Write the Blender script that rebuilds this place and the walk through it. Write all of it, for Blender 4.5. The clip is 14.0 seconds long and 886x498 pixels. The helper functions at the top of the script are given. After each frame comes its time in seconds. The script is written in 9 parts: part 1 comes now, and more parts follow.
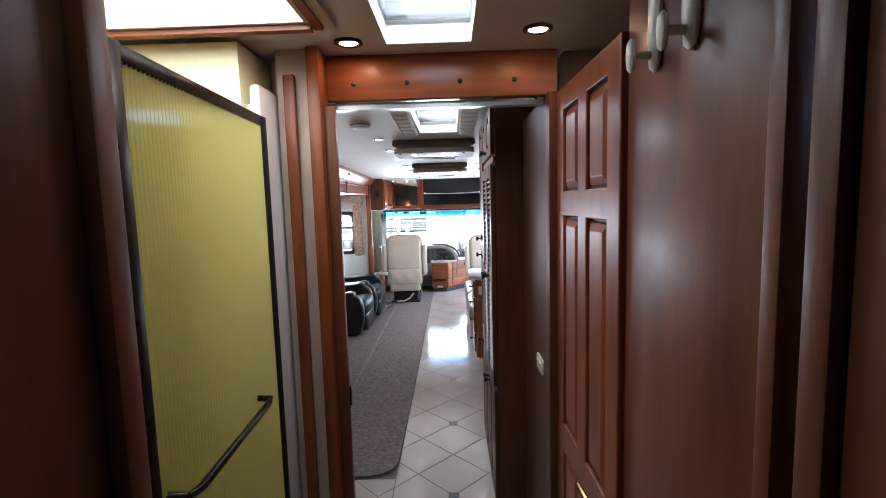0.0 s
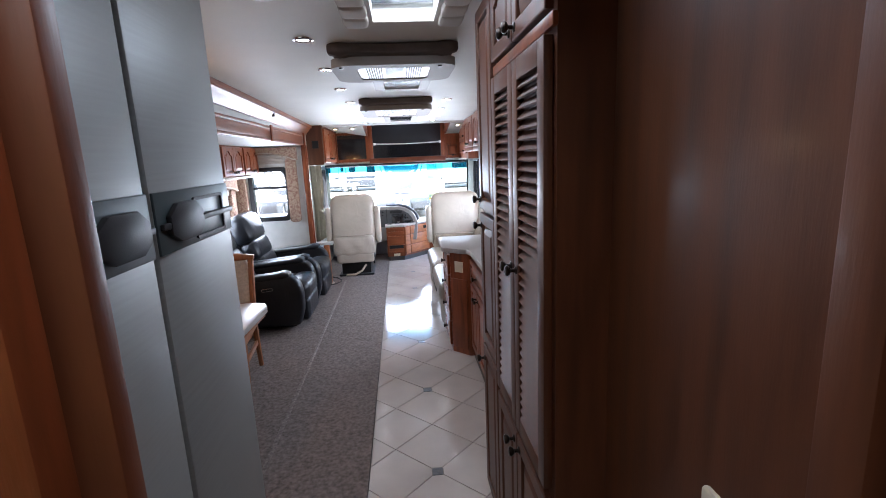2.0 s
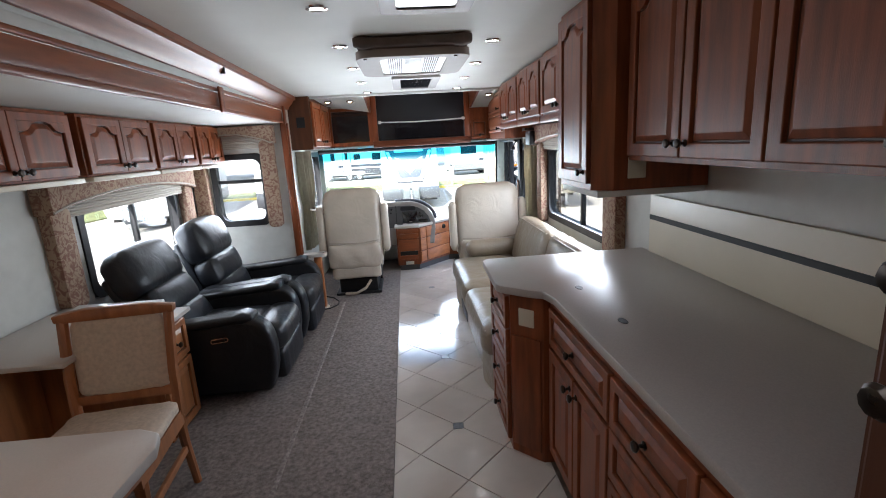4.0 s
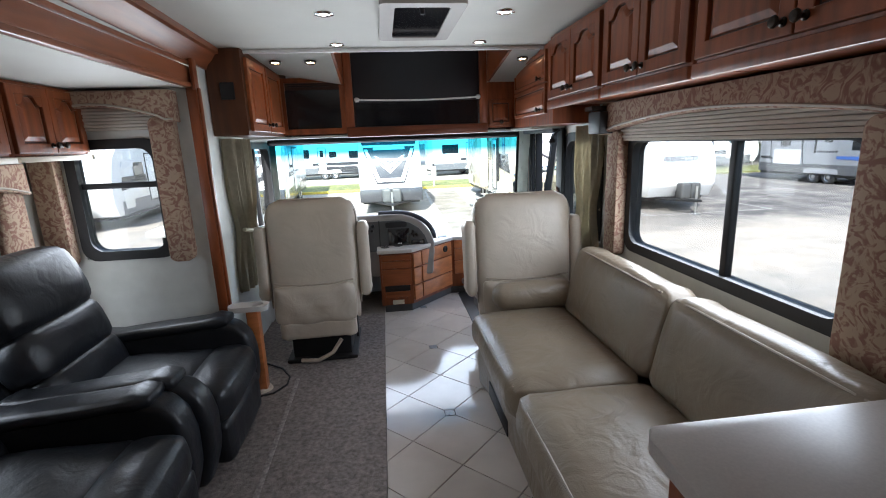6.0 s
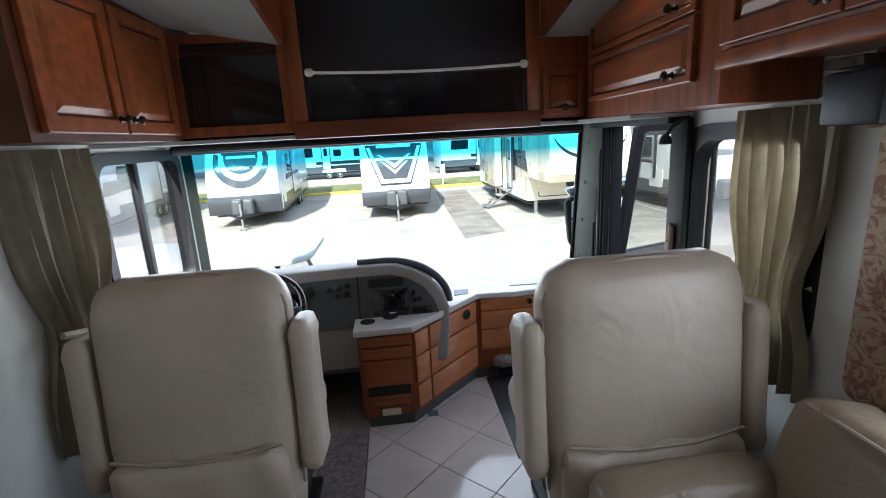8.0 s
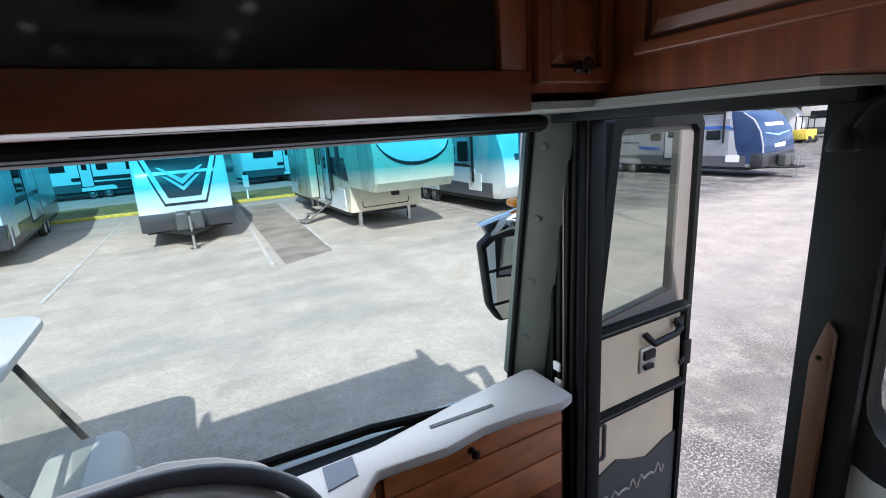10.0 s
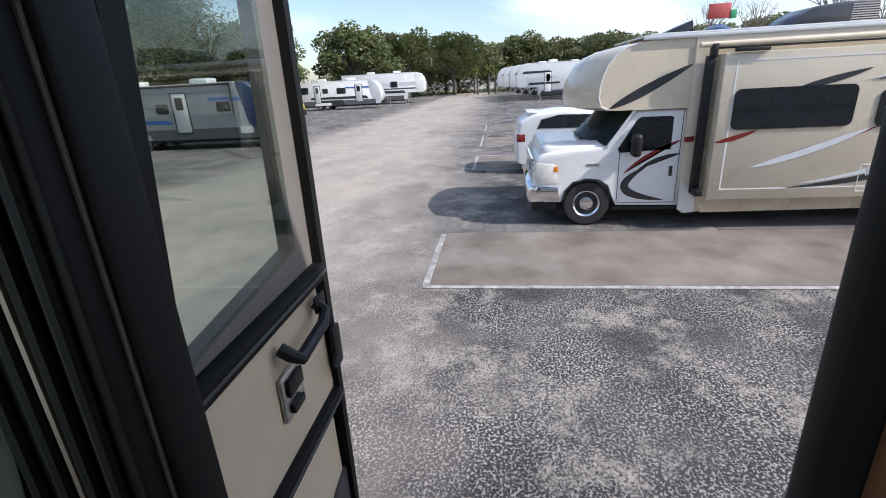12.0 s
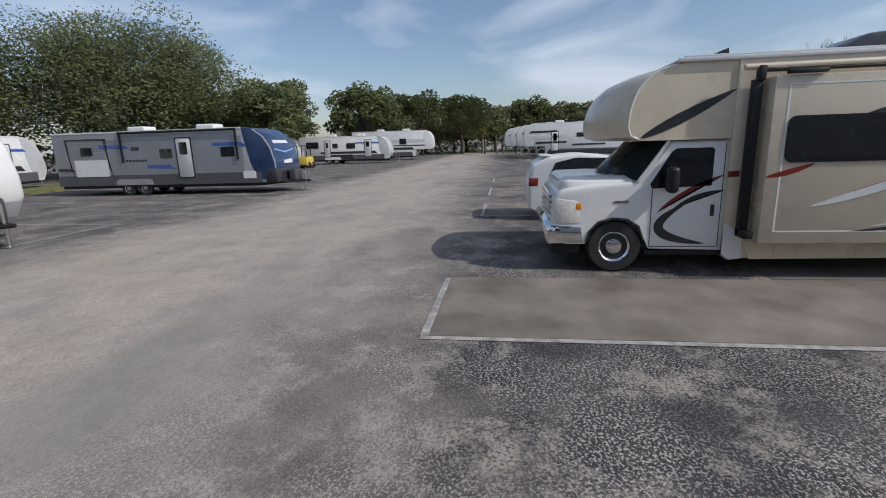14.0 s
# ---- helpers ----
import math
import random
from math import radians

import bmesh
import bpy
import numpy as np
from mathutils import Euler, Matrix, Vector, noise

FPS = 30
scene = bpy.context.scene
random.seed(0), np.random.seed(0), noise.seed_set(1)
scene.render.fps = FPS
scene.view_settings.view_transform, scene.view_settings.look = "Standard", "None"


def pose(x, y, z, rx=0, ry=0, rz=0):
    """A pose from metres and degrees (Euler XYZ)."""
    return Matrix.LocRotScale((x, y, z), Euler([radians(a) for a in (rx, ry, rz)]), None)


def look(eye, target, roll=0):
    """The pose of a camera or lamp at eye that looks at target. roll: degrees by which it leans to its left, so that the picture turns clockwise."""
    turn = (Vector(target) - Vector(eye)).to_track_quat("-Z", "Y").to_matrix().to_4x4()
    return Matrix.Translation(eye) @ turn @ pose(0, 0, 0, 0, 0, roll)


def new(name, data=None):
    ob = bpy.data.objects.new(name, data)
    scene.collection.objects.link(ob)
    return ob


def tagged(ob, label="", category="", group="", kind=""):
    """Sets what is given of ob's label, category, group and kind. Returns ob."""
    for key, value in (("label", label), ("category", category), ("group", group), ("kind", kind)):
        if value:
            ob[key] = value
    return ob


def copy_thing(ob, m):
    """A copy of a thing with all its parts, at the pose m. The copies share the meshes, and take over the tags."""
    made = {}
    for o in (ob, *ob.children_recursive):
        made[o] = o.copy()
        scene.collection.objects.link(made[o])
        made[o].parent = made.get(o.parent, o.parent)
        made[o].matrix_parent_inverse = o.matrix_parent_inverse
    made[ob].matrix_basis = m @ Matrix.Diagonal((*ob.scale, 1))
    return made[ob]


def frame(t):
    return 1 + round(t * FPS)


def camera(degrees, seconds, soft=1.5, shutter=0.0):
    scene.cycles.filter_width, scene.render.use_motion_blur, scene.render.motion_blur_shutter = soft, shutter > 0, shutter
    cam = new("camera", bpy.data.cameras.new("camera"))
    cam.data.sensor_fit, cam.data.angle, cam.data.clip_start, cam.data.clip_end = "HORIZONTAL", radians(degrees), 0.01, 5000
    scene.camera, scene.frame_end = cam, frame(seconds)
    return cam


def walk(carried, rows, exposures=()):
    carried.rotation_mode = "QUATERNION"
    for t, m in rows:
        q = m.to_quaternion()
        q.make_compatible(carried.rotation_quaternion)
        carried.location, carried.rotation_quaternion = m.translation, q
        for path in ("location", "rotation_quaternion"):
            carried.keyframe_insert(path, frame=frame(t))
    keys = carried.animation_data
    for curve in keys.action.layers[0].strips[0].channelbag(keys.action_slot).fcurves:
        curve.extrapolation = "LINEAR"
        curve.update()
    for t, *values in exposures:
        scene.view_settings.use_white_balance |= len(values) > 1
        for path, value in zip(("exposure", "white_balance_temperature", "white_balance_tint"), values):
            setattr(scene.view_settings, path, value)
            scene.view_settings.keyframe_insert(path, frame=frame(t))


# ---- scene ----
cam = camera(87.0, 14.0, soft=1.0)
PATH = [
    (0, (0.281, 0.175, 1.669), (0.238, 2.164, 1.464), -1.6),
    (0.5, (0.261, 0.462, 1.631), (0.259, 2.443, 1.358), -2.8),
    (1, (0.157, 0.72, 1.629), (0.253, 2.691, 1.302), -2.8),
    (1.5, (0.099, 1.004, 1.612), (0.262, 2.965, 1.255), -2.7),
    (2, (0.147, 1.404, 1.59), (0.312, 3.359, 1.2), -2.5),
    (2.3, (0.126, 1.593, 1.588), (0.295, 3.543, 1.178), -2.1),
    (2.5, (0.11, 1.715, 1.588), (0.277, 3.664, 1.171), -2.6),
    (3, (0.107, 2.096, 1.568), (0.224, 4.045, 1.131), -3.6),
    (3.2, (0.118, 2.268, 1.553), (0.215, 4.219, 1.126), -3.6),
    (5.3, (-0.048, 4.073, 1.519), (0.192, 6.001, 1.046), -1.7),
    (5.5, (-0.039, 4.239, 1.49), (0.205, 6.173, 1.044), -1.4),
    (6, (-0.025, 4.716, 1.459), (0.204, 6.651, 1.012), -2.2),
    (6.5, (-0.009, 5.136, 1.496), (0.198, 7.072, 1.035), -2.4),
    (7, (-0.047, 5.583, 1.488), (0.16, 7.517, 1.024), -2.8),
    (7.2, (-0.014, 5.751, 1.483), (0.16, 7.689, 1.022), -3.2),
    (9.3, (0.214, 7.436, 1.526), (0.635, 9.333, 1.05), -3.7),
    (9.5, (0.189, 7.58, 1.486), (0.74, 9.445, 1.019), -3.5),
    (10, (0.242, 7.941, 1.496), (1.162, 9.649, 1.01), -3.7),
    (10.3, (0.361, 8.133, 1.464), (1.537, 9.671, 0.962), -3.8),
    (10.5, (0.421, 8.248, 1.467), (1.769, 9.631, 0.945), -3.9),
    (11, (0.58, 8.482, 1.428), (2.262, 9.404, 0.862), -4.5),
    (11.5, (0.804, 8.579, 1.287), (2.633, 9.122, 0.686), -5.0),
    (12, (1.015, 8.668, 1.133), (2.881, 8.919, 0.458), -3.1),
    (12.5, (1.274, 8.784, 0.988), (3.17, 8.857, 0.353), -3.7),
    (13, (1.465, 8.758, 0.891), (3.397, 8.683, 0.38), -4.1),
    (13.5, (1.705, 8.813, 0.768), (3.659, 8.746, 0.346), -3.6),
    (14, (1.976, 8.796, 0.614), (3.908, 9.067, 0.175), -1.8),
]
walk(cam, [(t, look(eye, target, roll)) for t, eye, target, roll in PATH],
     exposures=[(0, 3.8, 5900.0, 15.0), (1.5, 3.7, 5700.0, 18.0), (3, 3.5, 5900.0, 13.0), (5.5, 2.55, 6150.0, 13.0), (7, 2.12, 6100.0, 13.0), (9.3, 1.28, 6100.0, 16.0), (10, 1.05, 6100.0, 16.0), (11, 0.75, 6200.0, 18.0), (11.5, 0.6, 6200.0, 16.0), (12, 0.5, 6200.0, 14.0), (13, -0.05, 6350.0, 14.0), (14, -0.38, 6350.0, 13.0)])


# ---- light ----
world = bpy.data.worlds.new("sky")
scene.world = world
world.use_nodes = True
wn, wl = world.node_tree.nodes, world.node_tree.links
sky = wn.new("ShaderNodeTexSky")
sky.sky_type, sky.sun_disc = "NISHITA", False
SUN_FROM = Vector((-0.33, -1.12, 1.0)).normalized()
sky.sun_elevation = math.asin(SUN_FROM.z)
sky.sun_rotation = math.atan2(SUN_FROM.x, SUN_FROM.y)
sky.air_density, sky.dust_density, sky.ozone_density = 1.0, 1.2, 1.6
# thin high cloud, drawn out along one direction
wtc = wn.new("ShaderNodeTexCoord")
wmap = wn.new("ShaderNodeMapping")
wmap.inputs["Scale"].default_value = (1.2, 2.2, 7.0)
wmap.inputs["Rotation"].default_value = (0.0, 0.25, 0.5)
wnoise = wn.new("ShaderNodeTexNoise")
wnoise.inputs["Scale"].default_value, wnoise.inputs["Detail"].default_value = 1.3, 6.0
wnoise.inputs["Distortion"].default_value = 0.6
wramp = wn.new("ShaderNodeMapRange")
wramp.inputs["From Min"].default_value, wramp.inputs["From Max"].default_value = 0.44, 0.74
wramp.inputs["To Max"].default_value = 0.7
wmix = wn.new("ShaderNodeMix")
wmix.data_type = "RGBA"
wmix.inputs["B"].default_value = (6.6, 7.2, 8.0, 1)
bg = wn["Background"]
bg.inputs[1].default_value = 0.145
wl.new(wtc.outputs["Generated"], wmap.inputs["Vector"])
wl.new(wmap.outputs["Vector"], wnoise.inputs["Vector"])
wl.new(wnoise.outputs["Fac"], wramp.inputs["Value"])
wl.new(wramp.outputs["Result"], wmix.inputs["Factor"])
wl.new(sky.outputs[0], wmix.inputs["A"])
wl.new(wmix.outputs["Result"], bg.inputs[0])
sun = new("sun", bpy.data.lights.new("sun", "SUN"))
sun.data.energy, sun.data.angle, sun.data.color = 3.9, radians(0.6), (1.0, 0.96, 0.90)
sun.matrix_world = look(SUN_FROM * 60, (0, 0, 0))




def sky_lamp(name, centre, towards, w, h, watts, c=(0.90, 0.96, 1.0)):
    """Daylight coming in by one opening of the coach."""
    ob = new(name, bpy.data.lights.new(name, "AREA"))
    ob.data.shape, ob.data.size, ob.data.size_y = "RECTANGLE", w, h
    ob.data.energy, ob.data.color = watts, c
    ob.matrix_world = look(centre, Vector(centre) + Vector(towards))
    return ob


sky_lamp("daylight_windscreen", (0.15, 9.36, 1.02), (0, -1, -0.12), 2.1, 0.75, 5.9)
sky_lamp("daylight_sofa_window", (1.385, 6.61, 1.13), (-1, 0, -0.1), 1.3, 0.58, 3.2)
sky_lamp("daylight_seat_window", (1.385, 7.97, 1.11), (-1, 0, -0.1), 0.52, 0.62, 0.9)
sky_lamp("daylight_slide_window", (-1.93, 6.58, 1.0), (1, 0, -0.1), 1.15, 0.5, 1.9)
sky_lamp("daylight_slide_end", (-1.51, 7.56, 1.2), (0, -1, -0.1), 0.40, 0.56, 1.1)
sky_lamp("daylight_driver_window", (-1.05, 8.82, 1.12), (1, 0, -0.1), 0.7, 0.66, 1.3)
sky_lamp("daylight_shower_dome", (-0.46, 1.15, 2.35), (0, 0, -1), 0.62, 0.74, 0.85, (1.0, 0.98, 0.88))
sky_lamp("daylight_bath_vent", (0.22, 1.46, 2.235), (0, 0, -1), 0.26, 0.54, 0.22)
sky_lamp("daylight_hall_vent", (0.20, 2.93, 2.20), (0, 0, -1), 0.24, 1.1, 0.6)


# ---- materials ----
def nodes_of(name):
    m = bpy.data.materials.new(name)
    m.use_nodes = True
    return m, m.node_tree.nodes, m.node_tree.links, m.node_tree.nodes["Principled BSDF"]


def mat(name, c, rough=0.5, metal=0.0, var=0.12, scale=5.0, stretch=(1, 1, 1), bump=0.0, bscale=80.0, c2=None, coat=0.0, rvar=0.08, detail=5.0, piece=0.0, spec=0.5, wrinkle=0.0):
    """A painted or grained surface: colour varied by noise, roughness by the same, fine relief, and a change from piece to piece."""
    m, n, l, b = nodes_of(name)
    tc, mp, no = n.new("ShaderNodeTexCoord"), n.new("ShaderNodeMapping"), n.new("ShaderNodeTexNoise")
    mp.inputs["Scale"].default_value = stretch
    no.inputs["Scale"].default_value, no.inputs["Detail"].default_value = scale, detail
    l.new(tc.outputs["Object"], mp.inputs["Vector"])
    l.new(mp.outputs["Vector"], no.inputs["Vector"])
    mx = n.new("ShaderNodeMix")
    mx.data_type = "RGBA"
    lo = [v * (1 - var) for v in c]
    hi = c2 or [min(1.0, v * (1 + var)) for v in c]
    mx.inputs["A"].default_value, mx.inputs["B"].default_value = (*lo, 1), (*hi, 1)
    mr = n.new("ShaderNodeMapRange")
    mr.inputs["From Min"].default_value, mr.inputs["From Max"].default_value = 0.3, 0.7
    l.new(no.outputs["Fac"], mr.inputs["Value"])
    l.new(mr.outputs["Result"], mx.inputs["Factor"])
    out = mx.outputs["Result"]
    if piece:
        oi, hs = n.new("ShaderNodeObjectInfo"), n.new("ShaderNodeHueSaturation")
        pr = n.new("ShaderNodeMapRange")
        pr.inputs["To Min"].default_value, pr.inputs["To Max"].default_value = 1 - piece, 1 + piece
        l.new(oi.outputs["Random"], pr.inputs["Value"])
        l.new(pr.outputs["Result"], hs.inputs["Value"])
        l.new(out, hs.inputs["Color"])
        out = hs.outputs["Color"]
    l.new(out, b.inputs["Base Color"])
    rr = n.new("ShaderNodeMapRange")
    rr.inputs["To Min"].default_value, rr.inputs["To Max"].default_value = max(0.02, rough - rvar), min(1, rough + rvar)
    l.new(no.outputs["Fac"], rr.inputs["Value"])
    l.new(rr.outputs["Result"], b.inputs["Roughness"])
    b.inputs["Metallic"].default_value = metal
    b.inputs["Coat Weight"].default_value = coat
    b.inputs["Coat Roughness"].default_value = 0.145
    b.inputs["Specular IOR Level"].default_value = spec
    if bump:
        n2, bp = n.new("ShaderNodeTexNoise"), n.new("ShaderNodeBump")
        n2.inputs["Scale"].default_value, n2.inputs["Detail"].default_value = bscale, 4.0
        l.new(mp.outputs["Vector"], n2.inputs["Vector"])
        bp.inputs["Strength"].default_value, bp.inputs["Distance"].default_value = bump, 0.004
        l.new(n2.outputs["Fac"], bp.inputs["Height"])
        last = bp
        if wrinkle:
            n3, b3 = n.new("ShaderNodeTexNoise"), n.new("ShaderNodeBump")
            n3.inputs["Scale"].default_value, n3.inputs["Detail"].default_value, n3.inputs["Distortion"].default_value = 7.0, 2.5, 1.4
            b3.inputs["Strength"].default_value, b3.inputs["Distance"].default_value = wrinkle, 0.03
            l.new(tc.outputs["Object"], n3.inputs["Vector"])
            l.new(n3.outputs["Fac"], b3.inputs["Height"])
            l.new(bp.outputs["Normal"], b3.inputs["Normal"])
            last = b3
        l.new(last.outputs["Normal"], b.inputs["Normal"])
    return m


def glow(name, c, strength, base=(0.8, 0.8, 0.8)):
    m, n, l, b = nodes_of(name)
    b.inputs["Base Color"].default_value = (*base, 1)
    b.inputs["Emission Color"].default_value, b.inputs["Emission Strength"].default_value = (*c, 1), strength
    return m


def glass(name, tint=(1, 1, 1), gloss=0.06, rough=0.0):
    """A thin pane: it lets light straight through, tinted, and mirrors a little more at a slant."""
    m, n, l, b = nodes_of(name)
    n.remove(b)
    tr, gl, mx, lw = n.new("ShaderNodeBsdfTransparent"), n.new("ShaderNodeBsdfGlossy"), n.new("ShaderNodeMixShader"), n.new("ShaderNodeLayerWeight")
    tr.inputs["Color"].default_value = (*tint, 1)
    gl.inputs["Roughness"].default_value = rough
    pw, ml = n.new("ShaderNodeMath"), n.new("ShaderNodeMath")
    pw.operation, pw.inputs[1].default_value = "POWER", 4.0
    ml.operation, ml.inputs[1].default_value, ml.inputs[2].default_value = "MULTIPLY_ADD", 0.55, gloss * 0.5
    l.new(lw.outputs["Facing"], pw.inputs[0])
    l.new(pw.outputs[0], ml.inputs[0])
    l.new(ml.outputs[0], mx.inputs[0])
    l.new(tr.outputs[0], mx.inputs[1])
    l.new(gl.outputs[0], mx.inputs[2])
    l.new(mx.outputs[0], n["Material Output"].inputs[0])
    return m


cherry = mat("cherry_wood", (0.195, 0.052, 0.017), 0.38, var=0.36, scale=3.0, stretch=(9, 9, 1.0), bump=0.08, bscale=40, coat=0.06, spec=0.35)
cherry_h = mat("cherry_wood_level", (0.215, 0.066, 0.027), 0.33, var=0.3, scale=3.0, stretch=(9, 1.0, 9), bump=0.06, bscale=40, coat=0.06, spec=0.35)
cherry_x = mat("cherry_wood_across", (0.245, 0.070, 0.024), 0.33, var=0.28, scale=3.0, stretch=(1.0, 9, 9), bump=0.06, bscale=40, coat=0.06, spec=0.35)
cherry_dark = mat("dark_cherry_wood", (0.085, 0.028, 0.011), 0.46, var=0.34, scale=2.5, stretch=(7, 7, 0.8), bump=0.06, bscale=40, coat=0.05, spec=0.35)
honey = mat("honey_cherry_wood", (0.40, 0.135, 0.045), 0.35, var=0.25, scale=3.0, stretch=(3, 3, 9), bump=0.05, bscale=40, coat=0.2)
oak_trim = mat("chair_wood", (0.33, 0.125, 0.045), 0.38, var=0.25, scale=3.0, stretch=(9, 9, 1), bump=0.06, bscale=40, coat=0.2)
bath_cherry = mat("red_cherry_wood", (0.135, 0.042, 0.017), 0.42, var=0.34, scale=2.5, stretch=(7, 7, 0.8), bump=0.06, bscale=40, coat=0.05, spec=0.35)
groove = mat("dark_wood_glaze", (0.045, 0.018, 0.01), 0.5)
wall_vinyl = mat("wall_vinyl", (0.57, 0.575, 0.54), 0.55, var=0.05, scale=12, bump=0.12, bscale=220)
ceil_vinyl = mat("padded_ceiling_vinyl", (0.66, 0.65, 0.595), 0.6, var=0.04, scale=3, bump=0.1, bscale=260)
tile_m = mat("porcelain_tile", (0.56, 0.50, 0.445), 0.10, var=0.09, scale=3.5, bump=0.03, bscale=14, c2=(0.62, 0.56, 0.50), piece=0.05, rvar=0.05)
insert_m = mat("slate_insert", (0.10, 0.105, 0.115), 0.3, var=0.4, scale=60)
grout = mat("grout", (0.22, 0.19, 0.165), 0.8, var=0.2, scale=40)
carpet = mat("pile_carpet", (0.215, 0.183, 0.168), 0.95, var=0.36, scale=48, bump=1.0, bscale=190, detail=11, spec=0.1, wrinkle=0.25)
leather = mat("beige_leather", (0.45, 0.39, 0.315), 0.36, var=0.09, scale=4, bump=0.22, bscale=160, wrinkle=0.2)
# the cab seats' leather, its colour darkened and tanned for the sofa's shade
sofa_leather = mat("shaded_tan_leather", (0.235, 0.19, 0.137), 0.34, var=0.11, scale=4, bump=0.22, bscale=160, wrinkle=0.28)
leather_dk = mat("black_leather", (0.012, 0.0135, 0.017), 0.38, var=0.3, scale=5, bump=0.2, bscale=110, rvar=0.06, wrinkle=0.16, spec=0.36)
seam_m = mat("leather_piping", (0.33, 0.285, 0.23), 0.5)
black_pl = mat("black_plastic", (0.012, 0.012, 0.013), 0.48, var=0.2, scale=20, bump=0.06, bscale=300, spec=0.32)
rubber = mat("black_rubber_seal", (0.007, 0.0075, 0.007), 0.6, var=0.25, scale=15, spec=0.2)
gloss_black = mat("gloss_black", (0.010, 0.010, 0.012), 0.07, var=0.1, rvar=0.03)
screen_m = mat("dark_television_cover", (0.011, 0.012, 0.016), 0.35, var=0.25, scale=3, bump=0.1, bscale=400)
dash_pl = mat("taupe_dash_plastic", (0.235, 0.215, 0.195), 0.55, var=0.06, scale=12, bump=0.15, bscale=260)
grey_pl = mat("grey_plastic", (0.36, 0.33, 0.30), 0.5, var=0.05, scale=15, bump=0.12, bscale=300)
grey_dk = mat("dark_grey_plastic", (0.055, 0.056, 0.056), 0.5, var=0.1, scale=12, bump=0.12, bscale=250)
solid_top = mat("solid_surface_top", (0.50, 0.47, 0.44), 0.30, var=0.03, scale=160, detail=2, rvar=0.01)
taupe_top = mat("taupe_solid_top", (0.40, 0.365, 0.34), 0.30, var=0.05, scale=180, detail=2, rvar=0.01)
cream_pl = mat("cream_plastic", (0.62, 0.56, 0.44), 0.4, var=0.04)
white_pl = mat("white_plastic", (0.75, 0.74, 0.71), 0.3, var=0.03)
steel = mat("brushed_steel", (0.55, 0.55, 0.54), 0.3, metal=1.0, var=0.1, scale=20)
chrome = mat("chrome", (0.75, 0.76, 0.78), 0.07, metal=1.0, var=0.03, rvar=0.03)
bronze = mat("oil_rubbed_bronze", (0.035, 0.026, 0.02), 0.3, metal=0.8, var=0.4, scale=60)
fridge_m = mat("brushed_fridge_panel", (0.28, 0.295, 0.285), 0.42, metal=0.25, var=0.06, scale=3, stretch=(1, 1, 40), bump=0.03, bscale=20)
fridge_band = mat("fridge_handle_band", (0.035, 0.052, 0.054), 0.35, var=0.1)
curtain_m = mat("taupe_curtain_cloth", (0.42, 0.38, 0.28), 0.8, var=0.1, scale=30, bump=0.3, bscale=500)
shade_m = mat("pleated_shade_cloth", (0.47, 0.43, 0.37), 0.8, var=0.05, scale=12)
upholst = mat("chair_upholstery", (0.55, 0.46, 0.37), 0.85, var=0.12, scale=60, bump=0.4, bscale=400)
cream = mat("cream_gelcoat", (0.61, 0.53, 0.40), 0.28, var=0.05, scale=1.5, coat=0.3)
pane_m = glass("window_glass", (0.70, 0.72, 0.71), 0.05)
smoke_pane = glass("smoked_glass", (0.20, 0.21, 0.21), 0.09)
spot_m = glow("spot_lens", (1.0, 0.60, 0.30), 5.0)
led_m = glow("cool_spot_lens", (1.0, 0.93, 0.84), 2.2)
amber_glass = glow("amber_lamp_glass", (1.0, 0.30, 0.03), 0.10, (0.6, 0.24, 0.05))

# patterned valance cloth: swirls in rust on tan
val_m, n_, l_, b_ = nodes_of("patterned_valance_cloth")
tc_, vo_, no_, mx_, mr_ = n_.new("ShaderNodeTexCoord"), n_.new("ShaderNodeTexVoronoi"), n_.new("ShaderNodeTexNoise"), n_.new("ShaderNodeMix"), n_.new("ShaderNodeMapRange")
vo_.feature, vo_.inputs["Scale"].default_value = "DISTANCE_TO_EDGE", 34.0
no_.inputs["Scale"].default_value, no_.inputs["Distortion"].default_value, no_.inputs["Detail"].default_value = 16.0, 3.2, 2.0
mx_.data_type = "RGBA"
mx_.inputs["A"].default_value, mx_.inputs["B"].default_value = (0.33, 0.235, 0.165, 1), (0.20, 0.10, 0.07, 1)
mr_.inputs["From Min"].default_value, mr_.inputs["From Max"].default_value = 0.46, 0.58
l_.new(tc_.outputs["Object"], no_.inputs["Vector"])
l_.new(no_.outputs["Fac"], mr_.inputs["Value"])
l_.new(mr_.outputs["Result"], mx_.inputs["Factor"])
l_.new(mx_.outputs["Result"], b_.inputs["Base Color"])
b_.inputs["Roughness"].default_value = 0.85

# windscreen: clear below, a blue-green sun band that deepens towards the top edge
wind_m, n_, l_, b_ = nodes_of("windscreen_glass")
n_.remove(b_)
tc_, sp_, mr_, mx_ = n_.new("ShaderNodeTexCoord"), n_.new("ShaderNodeSeparateXYZ"), n_.new("ShaderNodeMapRange"), n_.new("ShaderNodeMix")
mr_.inputs["From Min"].default_value, mr_.inputs["From Max"].default_value = 1.27, 1.40
mx_.data_type = "RGBA"
mx_.inputs["A"].default_value, mx_.inputs["B"].default_value = (0.84, 0.95, 0.91, 1), (0.03, 0.33, 0.45, 1)
tr_, gl_, ms_, fr_ = n_.new("ShaderNodeBsdfTransparent"), n_.new("ShaderNodeBsdfGlossy"), n_.new("ShaderNodeMixShader"), n_.new("ShaderNodeMath")
gl_.inputs["Roughness"].default_value = 0.01
lw_ = n_.new("ShaderNodeLayerWeight")
